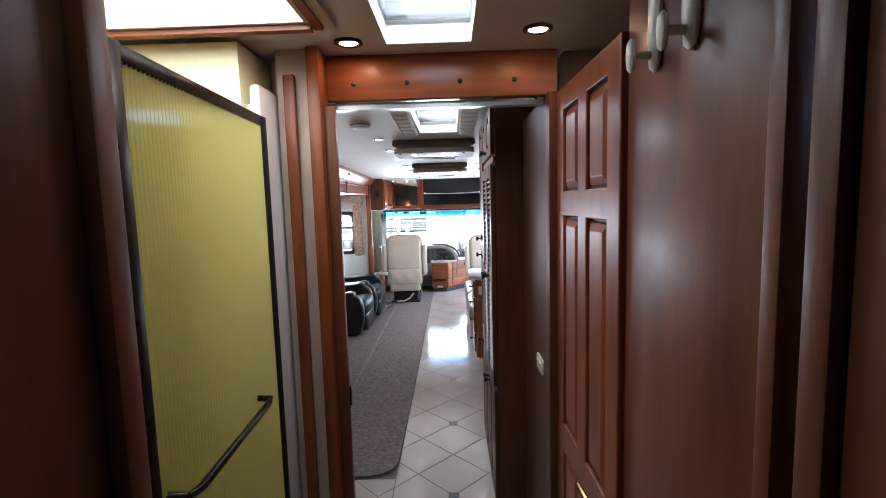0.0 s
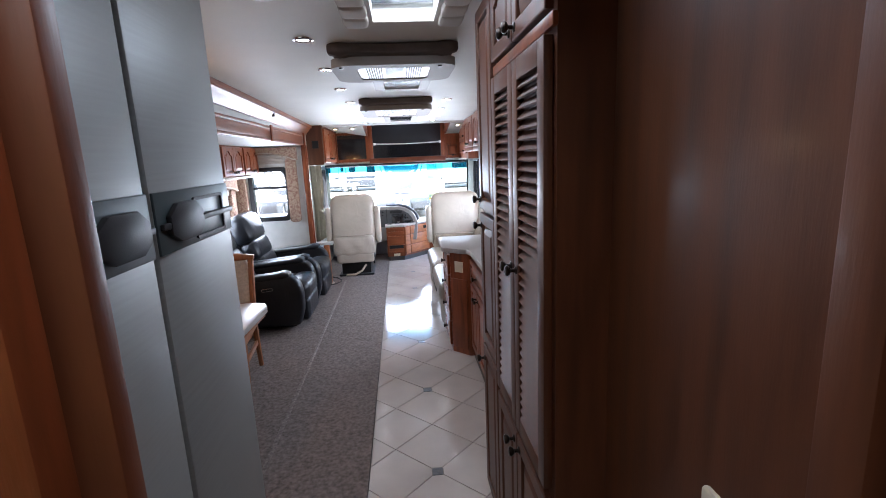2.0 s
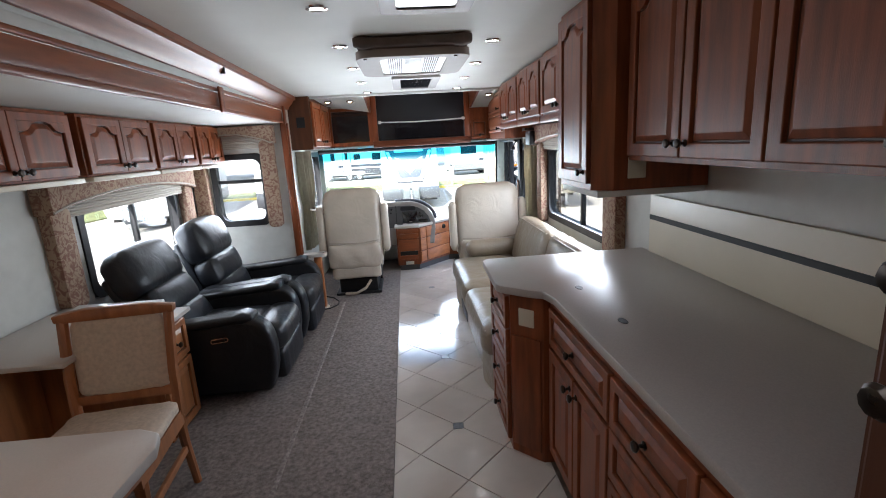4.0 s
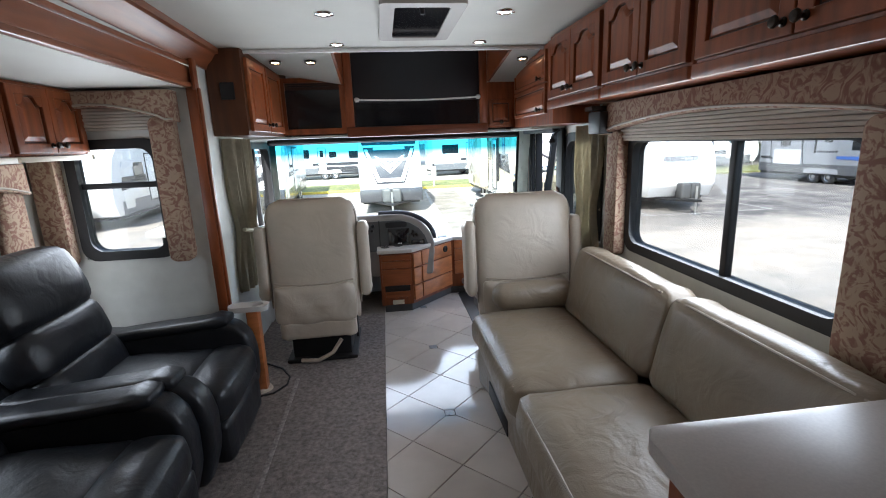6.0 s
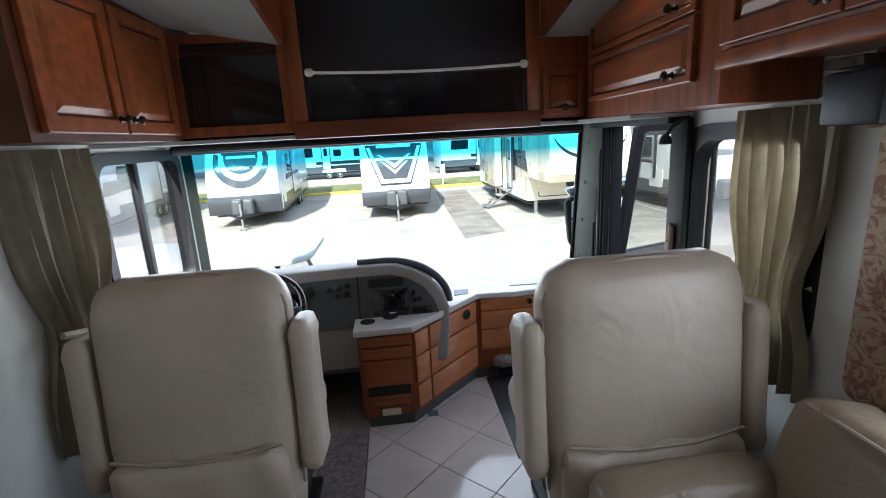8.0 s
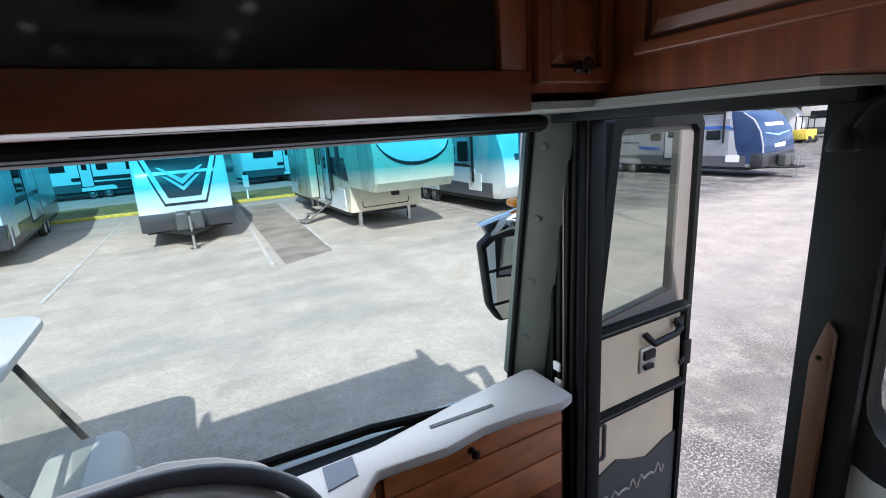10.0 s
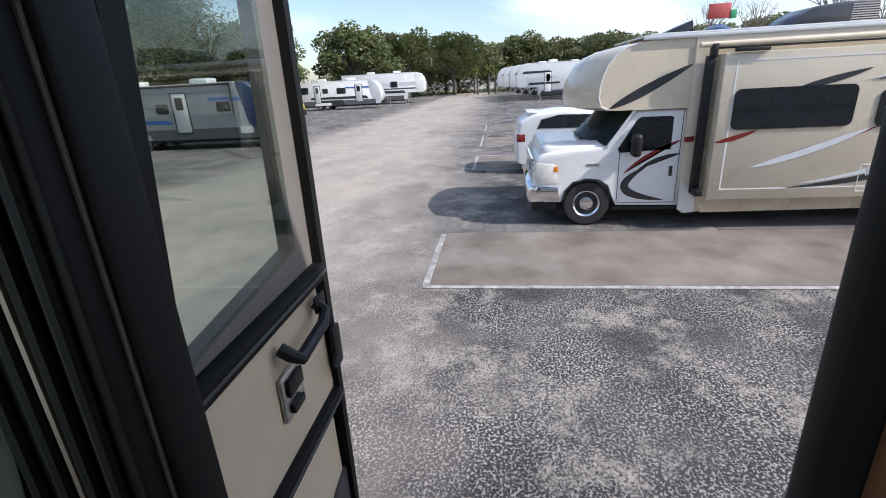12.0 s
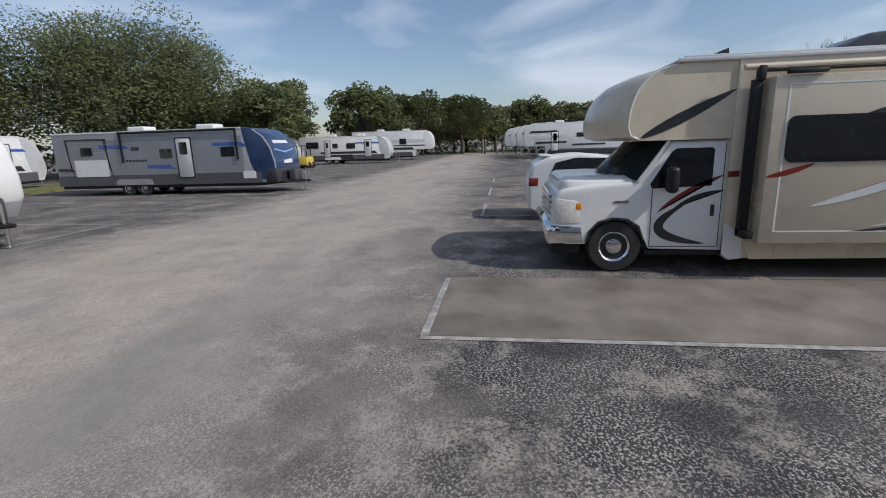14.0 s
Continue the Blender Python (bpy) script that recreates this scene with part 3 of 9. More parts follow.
def panel_door(parent, m, w, h, material, arch=False, knob=None, name="door", st=0.055, panels=None, knob_mat=None, bar=False):
    """A frame-and-panel door in the plane of m (u right, v up, w out): frame, raised panel, dark groove and pull."""
    panels = panels or [(st, st, w - st, h - st * (0.9 if arch else 1))]
    fb = bmesh.new()
    T = 0.020
    outs = []
    for (x0, y0, x1, y1) in panels:
        outs.append(arch_pts(x0, x1, y0, y1, min(0.045, (y1 - y0) * 0.25)) if arch else [(x0, y0), (x1, y0), (x1, y1), (x0, y1)])
    # frame: the slab's front skin pieced round the openings in strips
    xs = sorted({0, w, *[v for p in panels for v in (p[0], p[2])]})
    ys = sorted({0, h, *[v for p in panels for v in (p[1], p[3])]})
    for a, b in zip(xs, xs[1:]):
        for c, d in zip(ys, ys[1:]):
            if not any(p[0] <= a and b <= p[2] and p[1] <= c and d <= p[3] for p in panels):
                bx(fb, a, c, 0, b, d, T)
    bmesh.ops.remove_doubles(fb, verts=fb.verts[:], dist=1e-5)
    if arch:
        for (x0, y0, x1, y1), pts in zip(panels, outs):
            top = pts[2:]
            for p, q in zip(top, top[1:]):
                f = [(q[0], q[1]), (p[0], p[1]), (p[0], y1), (q[0], y1)]
                if y1 - p[1] > 1e-4 or y1 - q[1] > 1e-4:
                    A = [fb.verts.new((*s, T)) for s in f]
                    fb.faces.new(A)
                    B = [fb.verts.new((s[0], s[1], z)) for s in f[:2] for z in (T, 0)]
                    fb.faces.new((B[0], B[1], B[3], B[2]))
    sharp = [e for e in fb.edges if len(e.link_faces) == 2 and all(abs(v.co.z - T) < 1e-6 for v in e.verts) and e.calc_face_angle(0) > 1]
    bmesh.ops.bevel(fb, geom=sharp, offset=0.004, segments=2, profile=0.5, affect="EDGES")
    d = part(name, moved(fb, m), material, parent, smooth=False)
    for (x0, y0, x1, y1), pts in zip(panels, outs):
        gb = bmesh.new()
        gb.faces.new([gb.verts.new((*p, 0.006)) for p in pts])
        part("groove", moved(gb, m), groove, d)
        pb = bmesh.new()
        cx, cy = (x0 + x1) / 2, (y0 + y1) / 2
        def inset(e):
            return [(cx + (p[0] - cx) * (1 - 2 * e / (x1 - x0)), cy + (p[1] - cy) * (1 - 2 * e / (y1 - y0))) for p in pts]
        rings = [[pb.verts.new((*p, z)) for p in inset(e)] for e, z in ((0.007, 0.007), (0.010, 0.010), (0.030, 0.0185), (0.034, 0.019))]
        for A, B in zip(rings, rings[1:]):
            for i in range(len(pts)):
                j = (i + 1) % len(pts)
                pb.faces.new((A[i], A[j], B[j], B[i]))
        pb.faces.new(rings[-1])
        part("raised_panel", moved(pb, m), material, d, smooth=False)
    if knob:
        if bar:
            u, v = knob
            part("handle", moved(tube([(u, v - 0.045, T), (u, v - 0.04, T + 0.02), (u, v, T + 0.027), (u, v + 0.04, T + 0.02), (u, v + 0.045, T)], 0.006), m), bronze, d, "dark bow handle")
        else:
            part("knob", knob_bm(m @ Matrix.Translation((knob[0], knob[1], T))), knob_mat or bronze, d, "dark bell-shaped knob")
    return d


# ---- bathroom end ----
sh = thing("shower_enclosure", "shower with yellow-green reeded glass and a dark metal frame", "shower", (-0.30, 1.3, 0))
bmr = bmesh.new()
N = 50
top = []
for k in range(N * 4 + 1):
    y = 0.965 + (1.625 - 0.965) * k / (N * 4)
    x = -0.275 - 0.035 * k / (N * 4) + 0.013 * abs(math.sin(math.pi * k / 4))
    top.append((bmr.verts.new((x, y, 0.12)), bmr.verts.new((x, y, 1.915))))
for a, b in zip(top, top[1:]):
    bmr.faces.new((a[0], b[0], b[1], a[1]))
part("glass_panel", bmr, reed_m, sh, "reeded yellow-green glass", smooth=False)
part("top_rail", prism([(-0.262, 0.95), (-0.298, 1.64), (-0.325, 1.64), (-0.289, 0.95)], "z", 1.912, 1.945, bevel=0.003), bronze, sh)
part("bottom_rail", prism([(-0.262, 0.95), (-0.298, 1.64), (-0.325, 1.64), (-0.289, 0.95)], "z", 0.09, 0.125), bronze, sh)
part("far_stile", box(-0.33, 1.625, 0.09, -0.295, 1.665, 1.945, bevel=0.004), black_pl, sh)
part("near_stile", box(-0.30, 0.925, 0.09, -0.258, 0.965, 1.945, bevel=0.004), bronze, sh)
bar = part("towel_bar", tube([(-0.285, 0.99, 1.13), (-0.225, 0.99, 1.13), (-0.218, 1.02, 1.13), (-0.245, 1.42, 1.12), (-0.252, 1.45, 1.12), (-0.30, 1.455, 1.12)], 0.009, 10), bronze, sh, "dark bronze towel bar")
solid("shower_surround", boxes((-0.36, 1.67, 0.0, -0.325, 1.897, 1.99), (-1.06, 1.64, 0.0, -0.36, 1.90, 2.17), (-1.055, 0.3, 0.0, -1.02, 1.64, 2.19), bevel=0.003),
      mat("shower_fibreglass", (0.80, 0.74, 0.46), 0.4, var=0.04), "cream fibreglass shower surround", "shower wall", "structure")
solid("shower_corner_post", box(-0.345, 1.655, 0.0, -0.305, 1.895, 2.05, bevel=0.018), white_pl, "rounded white plastic shower edge", "trim", "structure")
solid("shower_end_wall", box(-1.06, 0.88, 0.0, -0.30, 0.925, 2.2), cherry_dark, "dark wooden wall beside the shower", "wall", "structure")
closet = thing("wardrobe", "dark cherry wardrobe at the bedroom end", "wardrobe", (-0.6, 0.6, 0))
part("side", boxes((-0.95, 0.40, 0.0, -0.262, 0.878, 2.19)), bath_cherry, closet)
part("corner_post", boxes((-0.258, 0.845, 0.0, -0.225, 0.895, 2.19), (-0.258, 0.50, 0.0, -0.235, 0.55, 2.19), bevel=0.008), bath_cherry, closet)
solid("ceiling_trim", boxes((-0.80, 1.56, ceil_z(1.56) - 0.025, -0.11, 1.59, ceil_z(1.56) - 0.001), (-0.105, 0.75, ceil_z(1) - 0.03, -0.08, 1.59, ceil_z(1.59) - 0.001)), cherry_x, "wood trim round the shower skylight", "trim", "structure")

bd = thing("door_1", "cherry six-panel bathroom door swung open against the wall", "door", (0.65, 1.55, 0))
m = frame_at((0.662, 1.795, 0.02), (0.02, -1, 0), (-1, 0, 0))
dd = panel_door(bd, m, 0.57, 2.0, cherry, panels=[(0.085, 1.67, 0.245, 1.93), (0.325, 1.67, 0.485, 1.93), (0.085, 0.88, 0.245, 1.59), (0.325, 0.88, 0.485, 1.59), (0.085, 0.14, 0.245, 0.78), (0.325, 0.14, 0.485, 0.78)], name="leaf")
part("door_handle", merged(lathe([(0.026, 0), (0.026, 0.006), (0.012, 0.012), (0.011, 0.04)], 14, m @ Matrix.Translation((0.50, 0.86, 0.02))), tube([m @ Vector((0.50, 0.86, 0.055)), m @ Vector((0.45, 0.862, 0.06)), m @ Vector((0.39, 0.855, 0.058))], 0.008)),
     mat("aged_brass", (0.45, 0.30, 0.12), 0.25, metal=1.0, var=0.2, scale=40), bd, "aged brass lever handle")
wd = thing("door_3", "plain dark cherry closet door with white hooks over its edge", "door", (0.65, 0.95, 0), kind="structure")
part("leaf", box(0.668, 0.74, 0.02, 0.69, 1.222, 2.17, bevel=0.003), bath_cherry, wd)
part("edge_strip", boxes((0.648, 0.705, 0, 0.70, 0.738, 2.18), (0.640, 0.62, 0, 0.70, 0.66, 2.18), (0.655, 0.50, 0, 0.70, 0.618, 2.18), bevel=0.006), bath_cherry, wd)
for y in (1.075, 0.945):
    hk = thing("robe_hook", "glossy white ceramic double robe hook on the closet door", "hook", (0.66, y, 1.9), "white hooks")
    part("plate", moved(lathe([(0.004, -0.075), (0.017, -0.065), (0.022, -0.02), (0.022, 0.06), (0.016, 0.13), (0.004, 0.145)], 14), Matrix.Translation((0.662, y, 1.97)) @ Matrix.Diagonal((0.5, 1, 1, 1))), white_pl, hk)
    part("knob", merged(tube([(0.655, y, 1.925), (0.625, y, 1.925)], 0.008), moved(lathe([(0.004, -0.03), (0.013, -0.022), (0.016, 0), (0.013, 0.022), (0.004, 0.03)], 12), Matrix.Translation((0.618, y, 1.925)) @ Matrix.Diagonal((0.5, 1, 1, 1)))), white_pl, hk)
sw = thing("light_switch", "cream plastic sideways light switch on the hallway wall", "switch", (0.615, 1.985, 1.0))
part("plate", moved(prism(rounded(-0.060, 0.060, -0.031, 0.031, 0.012), "x", 0.6125, 0.6215, bevel=0.003), Matrix.Translation((0, 1.985, 1.013))), cream_pl, sw)
for y in (1.962, 2.008):
    part("rocker", box(0.6085, y - 0.017, 1.010, 0.6135, y + 0.017, 1.026, bevel=0.002), cream_pl, sw)


def skylight(x0, y0, x1, y1, frosted, label):
    z = ceil_z((y0 + y1) / 2)
    t = thing("skylight", label, "skylight", ((x0 + x1) / 2, (y0 + y1) / 2, z))
    part("frame", ring([(x0 - 0.07, y0 - 0.06), (x1 + 0.07, y0 - 0.06), (x1 + 0.07, y1 + 0.06), (x0 - 0.07, y1 + 0.06)], [(x0 + 0.004, y0 + 0.004), (x1 - 0.004, y0 + 0.004), (x1 - 0.004, y1 - 0.004), (x0 + 0.004, y1 - 0.004)], "z", z - 0.018, z - 0.002 + 0.05), ceil_vinyl if not frosted else cream_pl, t)
    part("well", ring([(x0 - 0.014, y0 - 0.014), (x1 + 0.012, y0 - 0.012), (x1 + 0.012, y1 + 0.012), (x0 - 0.012, y1 + 0.012)], [(x0 + 0.004, y0 + 0.004), (x1 - 0.004, y0 + 0.004), (x1 - 0.004, y1 - 0.004), (x0 + 0.004, y1 - 0.004)], "z", z + 0.0485, z + 0.215), white_pl, t)
    zd = z + (0.165 if frosted else 0.055)
    dm = bmesh.new()
    dm.faces.new([dm.verts.new((x, y, zd)) for x, y in ((x0 - 0.005, y0 - 0.005), (x1 + 0.005, y0 - 0.005), (x1 + 0.005, y1 + 0.005), (x0 - 0.005, y1 + 0.005))])
    part("dome", dm, frosted or mirror_dome, t, smooth=False)
    return t




def acrylic(name, through_c, gloss_c, share):
    """Milky sheet acrylic: daylight glows through it, and its inner face mirrors the room."""
    m, n, l, b = nodes_of(name)
    n.remove(b)
    tl, gl, mx = n.new("ShaderNodeBsdfTranslucent"), n.new("ShaderNodeBsdfGlossy"), n.new("ShaderNodeMixShader")
    tl.inputs["Color"].default_value, gl.inputs["Color"].default_value = (*through_c, 1), (*gloss_c, 1)
    gl.inputs["Roughness"].default_value = 0.04
    mx.inputs[0].default_value = share
    l.new(tl.outputs[0], mx.inputs[1])
    l.new(gl.outputs[0], mx.inputs[2])
    l.new(mx.outputs[0], n["Material Output"].inputs["Surface"])
    return m


frost = acrylic("frosted_acrylic", (0.07, 0.07, 0.064), (0.9, 0.9, 0.9), 0.08)
mirror_dome = acrylic("smoked_acrylic", (0.05, 0.058, 0.062), (0.75, 0.80, 0.84), 0.5)
skylight(0.08, 1.18, 0.36, 1.74, None, "smoked acrylic roof vent over the bathroom")
skylight(0.07, 2.36, 0.33, 3.50, None, "long smoked acrylic roof vent over the hallway")
skylight(-0.80, 0.75, -0.12, 1.55, frost, "frosted skylight over the shower")
for x0 in (-0.04, 0.345):
    for k in range(9):
        solid("vent_quilting", soft(x0, 2.38 + k * 0.125, ceil_z(2.4 + k * 0.125) - 0.03, x0 + 0.095, 2.38 + k * 0.125 + 0.122, ceil_z(2.4 + k * 0.125) - 0.003, 0.012, 0.004), shade_m,
              "padded taupe vinyl roll beside the roof vent", "ceiling trim", "structure", "quilted rolls")


def spot(x, y, warm, label, z=None):
    z = z or ceil_z(y)
    t = thing("recessed_spot", label, "ceiling light", (x, y, z), "recessed spots")
    part("bezel", lathe([(0.047, 0.0), (0.046, -0.006), (0.035, -0.009), (0.030, -0.003)], 18, Matrix.Translation((x, y, z))), chrome if not warm else bronze, t)
    part("lens", lathe([(0.029, -0.004), (0.018, -0.007), (0.004, -0.008)], 14, Matrix.Translation((x, y, z))), spot_m if warm else led_m, t)


for x, y in ((-0.04, 1.74), (0.56, 1.68)):
    spot(x, y, True, "lit warm recessed spot in a bronze bezel")
for y in (2.60, 3.75, 4.42, 5.13, 5.84, 6.52, 7.18, 7.82):
    spot(-0.26, y, False, "small recessed spot in a chrome bezel")
for y in (2.55, 5.84, 6.52, 7.16, 7.80):
    spot(0.62, y, False, "small recessed spot in a chrome bezel")

sm = thing("smoke_detector", "round white smoke detector on the ceiling", "detector", (-0.27, 3.10, ceil_z(3.1)))
part("body", lathe([(0.062, 0), (0.062, -0.02), (0.05, -0.036), (0.02, -0.042)], 22, Matrix.Translation((-0.27, 3.10, ceil_z(3.1)))), white_pl, sm)
part("grille", lathe([(0.064, -0.012), (0.066, -0.014), (0.064, -0.017)], 22, Matrix.Translation((-0.27, 3.10, ceil_z(3.1)))), grey_dk, sm)


suede = mat("brown_suede", (0.11, 0.085, 0.072), 0.85, var=0.2, scale=14, bump=0.3, bscale=200)
taupe_pl = mat("taupe_padded_vinyl", (0.29, 0.255, 0.225), 0.6, var=0.06, scale=10, bump=0.15, bscale=220)


def air_con(y0, y1, label):
    z = ceil_z((y0 + y1) / 2)
    t = thing("ceiling_air_conditioner", label, "air conditioner", (0.15, (y0 + y1) / 2, z), "ceiling air conditioners")
    part("shroud", soft(-0.15, y0 + 0.03, z - 0.06, 0.45, y1 - 0.03, z + 0.01, 0.04, 0.0), suede, t, "dark brown suede-covered body")
    part("rear_lip", soft(-0.17, y0, z - 0.045, 0.47, y0 + 0.07, z + 0.005, 0.015, 0.0), suede, t)
    part("cover", ring(rounded(-0.17, 0.47, y0 + 0.05, y1 - 0.02, 0.10), rounded(-0.04, 0.34, y0 + 0.13, y1 - 0.10, 0.05), "z", z - 0.092, z - 0.05), taupe_pl, t, "pale taupe padded surround")
    part("outlet", box(-0.045, y0 + 0.125, z - 0.086, 0.345, y1 - 0.095, z - 0.06), white_pl, t, "white air outlet")
    for k in range(9):
        part("outlet_rib", box(0.10, y0 + 0.15 + k * 0.028, z - 0.089, 0.20, y0 + 0.162 + k * 0.028, z - 0.0855), white_pl, t)
    for k in range(7):
        for side in (0.005, 0.215):
            xx = side + k * 0.0125
            part("slot", box(xx, y0 + 0.17, z - 0.0895, xx + 0.006, y1 - 0.13, z - 0.0855), black_pl, t)
    for xx in (-0.115, 0.385):
        part("screw", lathe([(0.012, 0), (0.010, -0.006)], 10, Matrix.Translation((xx, y0 + 0.10, z - 0.0915))), bronze, t)


air_con(3.82, 4.42, "taupe ceiling air conditioner with a slotted white outlet")
air_con(5.62, 6.44, "taupe ceiling air conditioner with a slotted white outlet")
for y0, y1 in ((4.55, 5.25), (6.95, 7.72)):
    z = ceil_z(y0)
    vt = thing("roof_vent", "beige framed roof vent with a dark crank panel", "roof vent", (0.18, (y0 + y1) / 2, z), "roof vents")
    part("frame", ring(rounded(0.0, 0.40, y0, y1, 0.03), rounded(0.07, 0.33, y0 + 0.07, y1 - 0.07, 0.02), "z", z - 0.022, z + 0.02), grey_pl, vt)
    part("panel", box(0.07, y0 + 0.07, z - 0.016, 0.33, y1 - 0.07, z - 0.008), gloss_black, vt, "dark glossy vent panel")
    part("knob", lathe([(0.012, 0), (0.012, -0.02), (0.006, -0.024)], 10, Matrix.Translation((0.2, y0 + 0.12, z - 0.016))), black_pl, vt)
solid("ceiling_access_panel", boxes((0.86, 3.60, ceil_z(3.6) - 0.03, 1.38, 4.30, ceil_z(4.3) - 0.001)), ceil_vinyl, "pale ceiling panel over the galley", "trim", "structure")

# ---- fridge ----
fr = thing("fridge", "grey double-door fridge with dark recessed handles", "fridge", (-0.7, 2.38, 0))
part("body", box(-1.04, 1.985, 0.05, -0.385, 2.80, 2.10), grey_dk, fr)
for y0, y1, hy in ((1.99, 2.369, -1), (2.387, 2.80, 1)):
    d = part("door", box(-0.384, y0, 0.12, -0.352, y1, 2.06, bevel=0.006), fridge_m, fr)
    part("handle_band", box(-0.353, y0 + 0.002, 1.412, -0.347, y1 - 0.002, 1.542, bevel=0.002), fridge_band, d, "dark slate handle band")
    c = (y1 - 0.10) if hy < 0 else (y0 + 0.13)
    part("handle", merged(prism([(c - 0.09, 1.49), (c - 0.05, 1.515), (c + 0.04, 1.515), (c + 0.075, 1.49), (c + 0.075, 1.45), (c + 0.04, 1.43), (c - 0.05, 1.43), (c - 0.09, 1.45)], "x", -0.3475, -0.335, bevel=0.003), box(-0.347, y0 + 0.01, 1.463, -0.337, y1 - 0.005, 1.477, bevel=0.003)), black_pl, d, "black recessed handle")
part("control_panel", merged(ring(rounded(2.56, 2.74, 1.42, 1.52, 0.008), rounded(2.568, 2.732, 1.428, 1.512, 0.006), "x", -0.3475, -0.342)), black_pl, fr)
for k in range(5):
    part("button", lathe([(0.008, 0), (0.007, 0.003)], 10, Matrix.Translation((-0.347, 2.60 + k * 0.026, 1.47)) @ pose(0, 0, 0, 0, 90)), grey_pl, fr)
part("toe_grille", box(-0.384, 1.99, 0.01, -0.37, 2.79, 0.11), black_pl, fr)
part("side_trim", box(-1.04, 2.80, 0, -0.37, 2.825, 2.12), wall_vinyl, fr)
part("top_filler", box(-1.04, 1.985, 2.10, -0.37, 2.82, 2.155), cherry, fr)

# ---- pantry with louvred doors ----
pn = thing("pantry_cabinet", "tall dark cherry pantry with louvred and panelled doors", "cabinet", (0.9, 2.9, 0))
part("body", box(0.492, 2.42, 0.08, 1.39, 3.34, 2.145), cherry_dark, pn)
part("toe_kick", box(0.53, 2.43, 0.0, 1.39, 3.33, 0.079), black_pl, pn)
part("crown", box(0.478, 2.41, 1.845, 0.492, 3.035, 1.875, bevel=0.004), cherry, pn)
YB = 3.03
for k, (ya, yb) in enumerate(((2.735, 3.02), (2.44, 2.73))):
    w, z0, z1 = yb - ya, 0.735, 1.835
    m = frame_at((0.490, yb, z0), (0, -1, 0), (-1, 0, 0))
    fb = boxes((0, 0, 0, 0.05, z1 - z0, 0.022), (w - 0.05, 0, 0, w, z1 - z0, 0.022), (0.05, 0, 0, w - 0.05, 0.055, 0.022), (0.05, z1 - z0 - 0.055, 0, w - 0.05, z1 - z0, 0.022), bevel=0.002)
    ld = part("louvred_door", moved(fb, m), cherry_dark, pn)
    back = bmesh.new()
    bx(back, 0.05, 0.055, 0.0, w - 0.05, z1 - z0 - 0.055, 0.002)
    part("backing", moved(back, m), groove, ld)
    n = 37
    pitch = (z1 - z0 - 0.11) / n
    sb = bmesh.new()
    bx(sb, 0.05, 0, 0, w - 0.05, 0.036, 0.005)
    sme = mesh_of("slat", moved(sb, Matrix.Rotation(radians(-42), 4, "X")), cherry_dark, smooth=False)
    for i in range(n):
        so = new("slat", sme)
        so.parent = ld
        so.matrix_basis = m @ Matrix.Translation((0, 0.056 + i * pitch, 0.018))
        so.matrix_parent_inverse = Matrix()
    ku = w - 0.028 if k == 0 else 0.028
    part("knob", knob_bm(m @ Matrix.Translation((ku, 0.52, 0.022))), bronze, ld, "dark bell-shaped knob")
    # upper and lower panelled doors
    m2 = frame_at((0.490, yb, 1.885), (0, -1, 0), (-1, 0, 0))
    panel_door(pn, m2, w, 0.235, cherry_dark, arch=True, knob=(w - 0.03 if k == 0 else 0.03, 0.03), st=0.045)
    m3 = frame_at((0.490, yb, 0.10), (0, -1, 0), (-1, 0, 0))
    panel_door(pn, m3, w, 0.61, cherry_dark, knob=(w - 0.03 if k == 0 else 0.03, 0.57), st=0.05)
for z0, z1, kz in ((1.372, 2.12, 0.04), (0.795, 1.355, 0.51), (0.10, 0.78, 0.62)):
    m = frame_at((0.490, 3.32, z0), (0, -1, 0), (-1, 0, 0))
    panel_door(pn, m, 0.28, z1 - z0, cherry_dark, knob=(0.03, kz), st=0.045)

# ---- galley: base cabinets, worktop, wall cupboard ----
bc = thing("galley_base_cabinet", "cherry galley base cabinets with panelled doors and drawers", "cabinet", (1.0, 4.3, 0))
part("body", box(0.66, 3.345, 0.09, 1.39, 4.90, 0.845), cherry, bc)
part("toe_kick", box(0.70, 3.35, 0.0, 1.38, 4.90, 0.089), black_pl, bc)
for ya, wd_ in ((4.86, 0.30), (4.55, 0.30)):
    panel_door(bc, frame_at((0.659, ya, 0.10), (0, -1, 0), (-1, 0, 0)), wd_, 0.52, cherry, knob=(wd_ - 0.03 if ya > 4.7 else 0.03, 0.47), st=0.05)
panel_door(bc, frame_at((0.659, 4.86, 0.64), (0, -1, 0), (-1, 0, 0)), 0.61, 0.17, cherry, knob=(0.30, 0.085), name="drawer", st=0.035)
for z0, hh in ((0.10, 0.17), (0.28, 0.17), (0.46, 0.17), (0.64, 0.17)):
    panel_door(bc, frame_at((0.659, 4.235, z0), (0, -1, 0), (-1, 0, 0)), 0.44, hh, cherry, knob=(0.22, hh / 2), name="drawer", st=0.035)
    panel_door(bc, frame_at((0.659, 3.785, z0), (0, -1, 0), (-1, 0, 0)), 0.42, hh, cherry, knob=(0.21, hh / 2), name="drawer", st=0.035)
pe = thing("peninsula_cabinet", "cherry drawer cabinet at the end of the galley worktop", "cabinet", (0.9, 5.2, 0))
part("body", prism([(0.505, 5.03), (0.63, 4.905), (1.39, 4.905), (1.39, 5.45), (0.505, 5.45)], "z", 0.0, 0.845), cherry, pe)
mch = frame_at((0.505, 5.03, 0.03), (0.125, -0.125, 0), (-1, -1, 0))
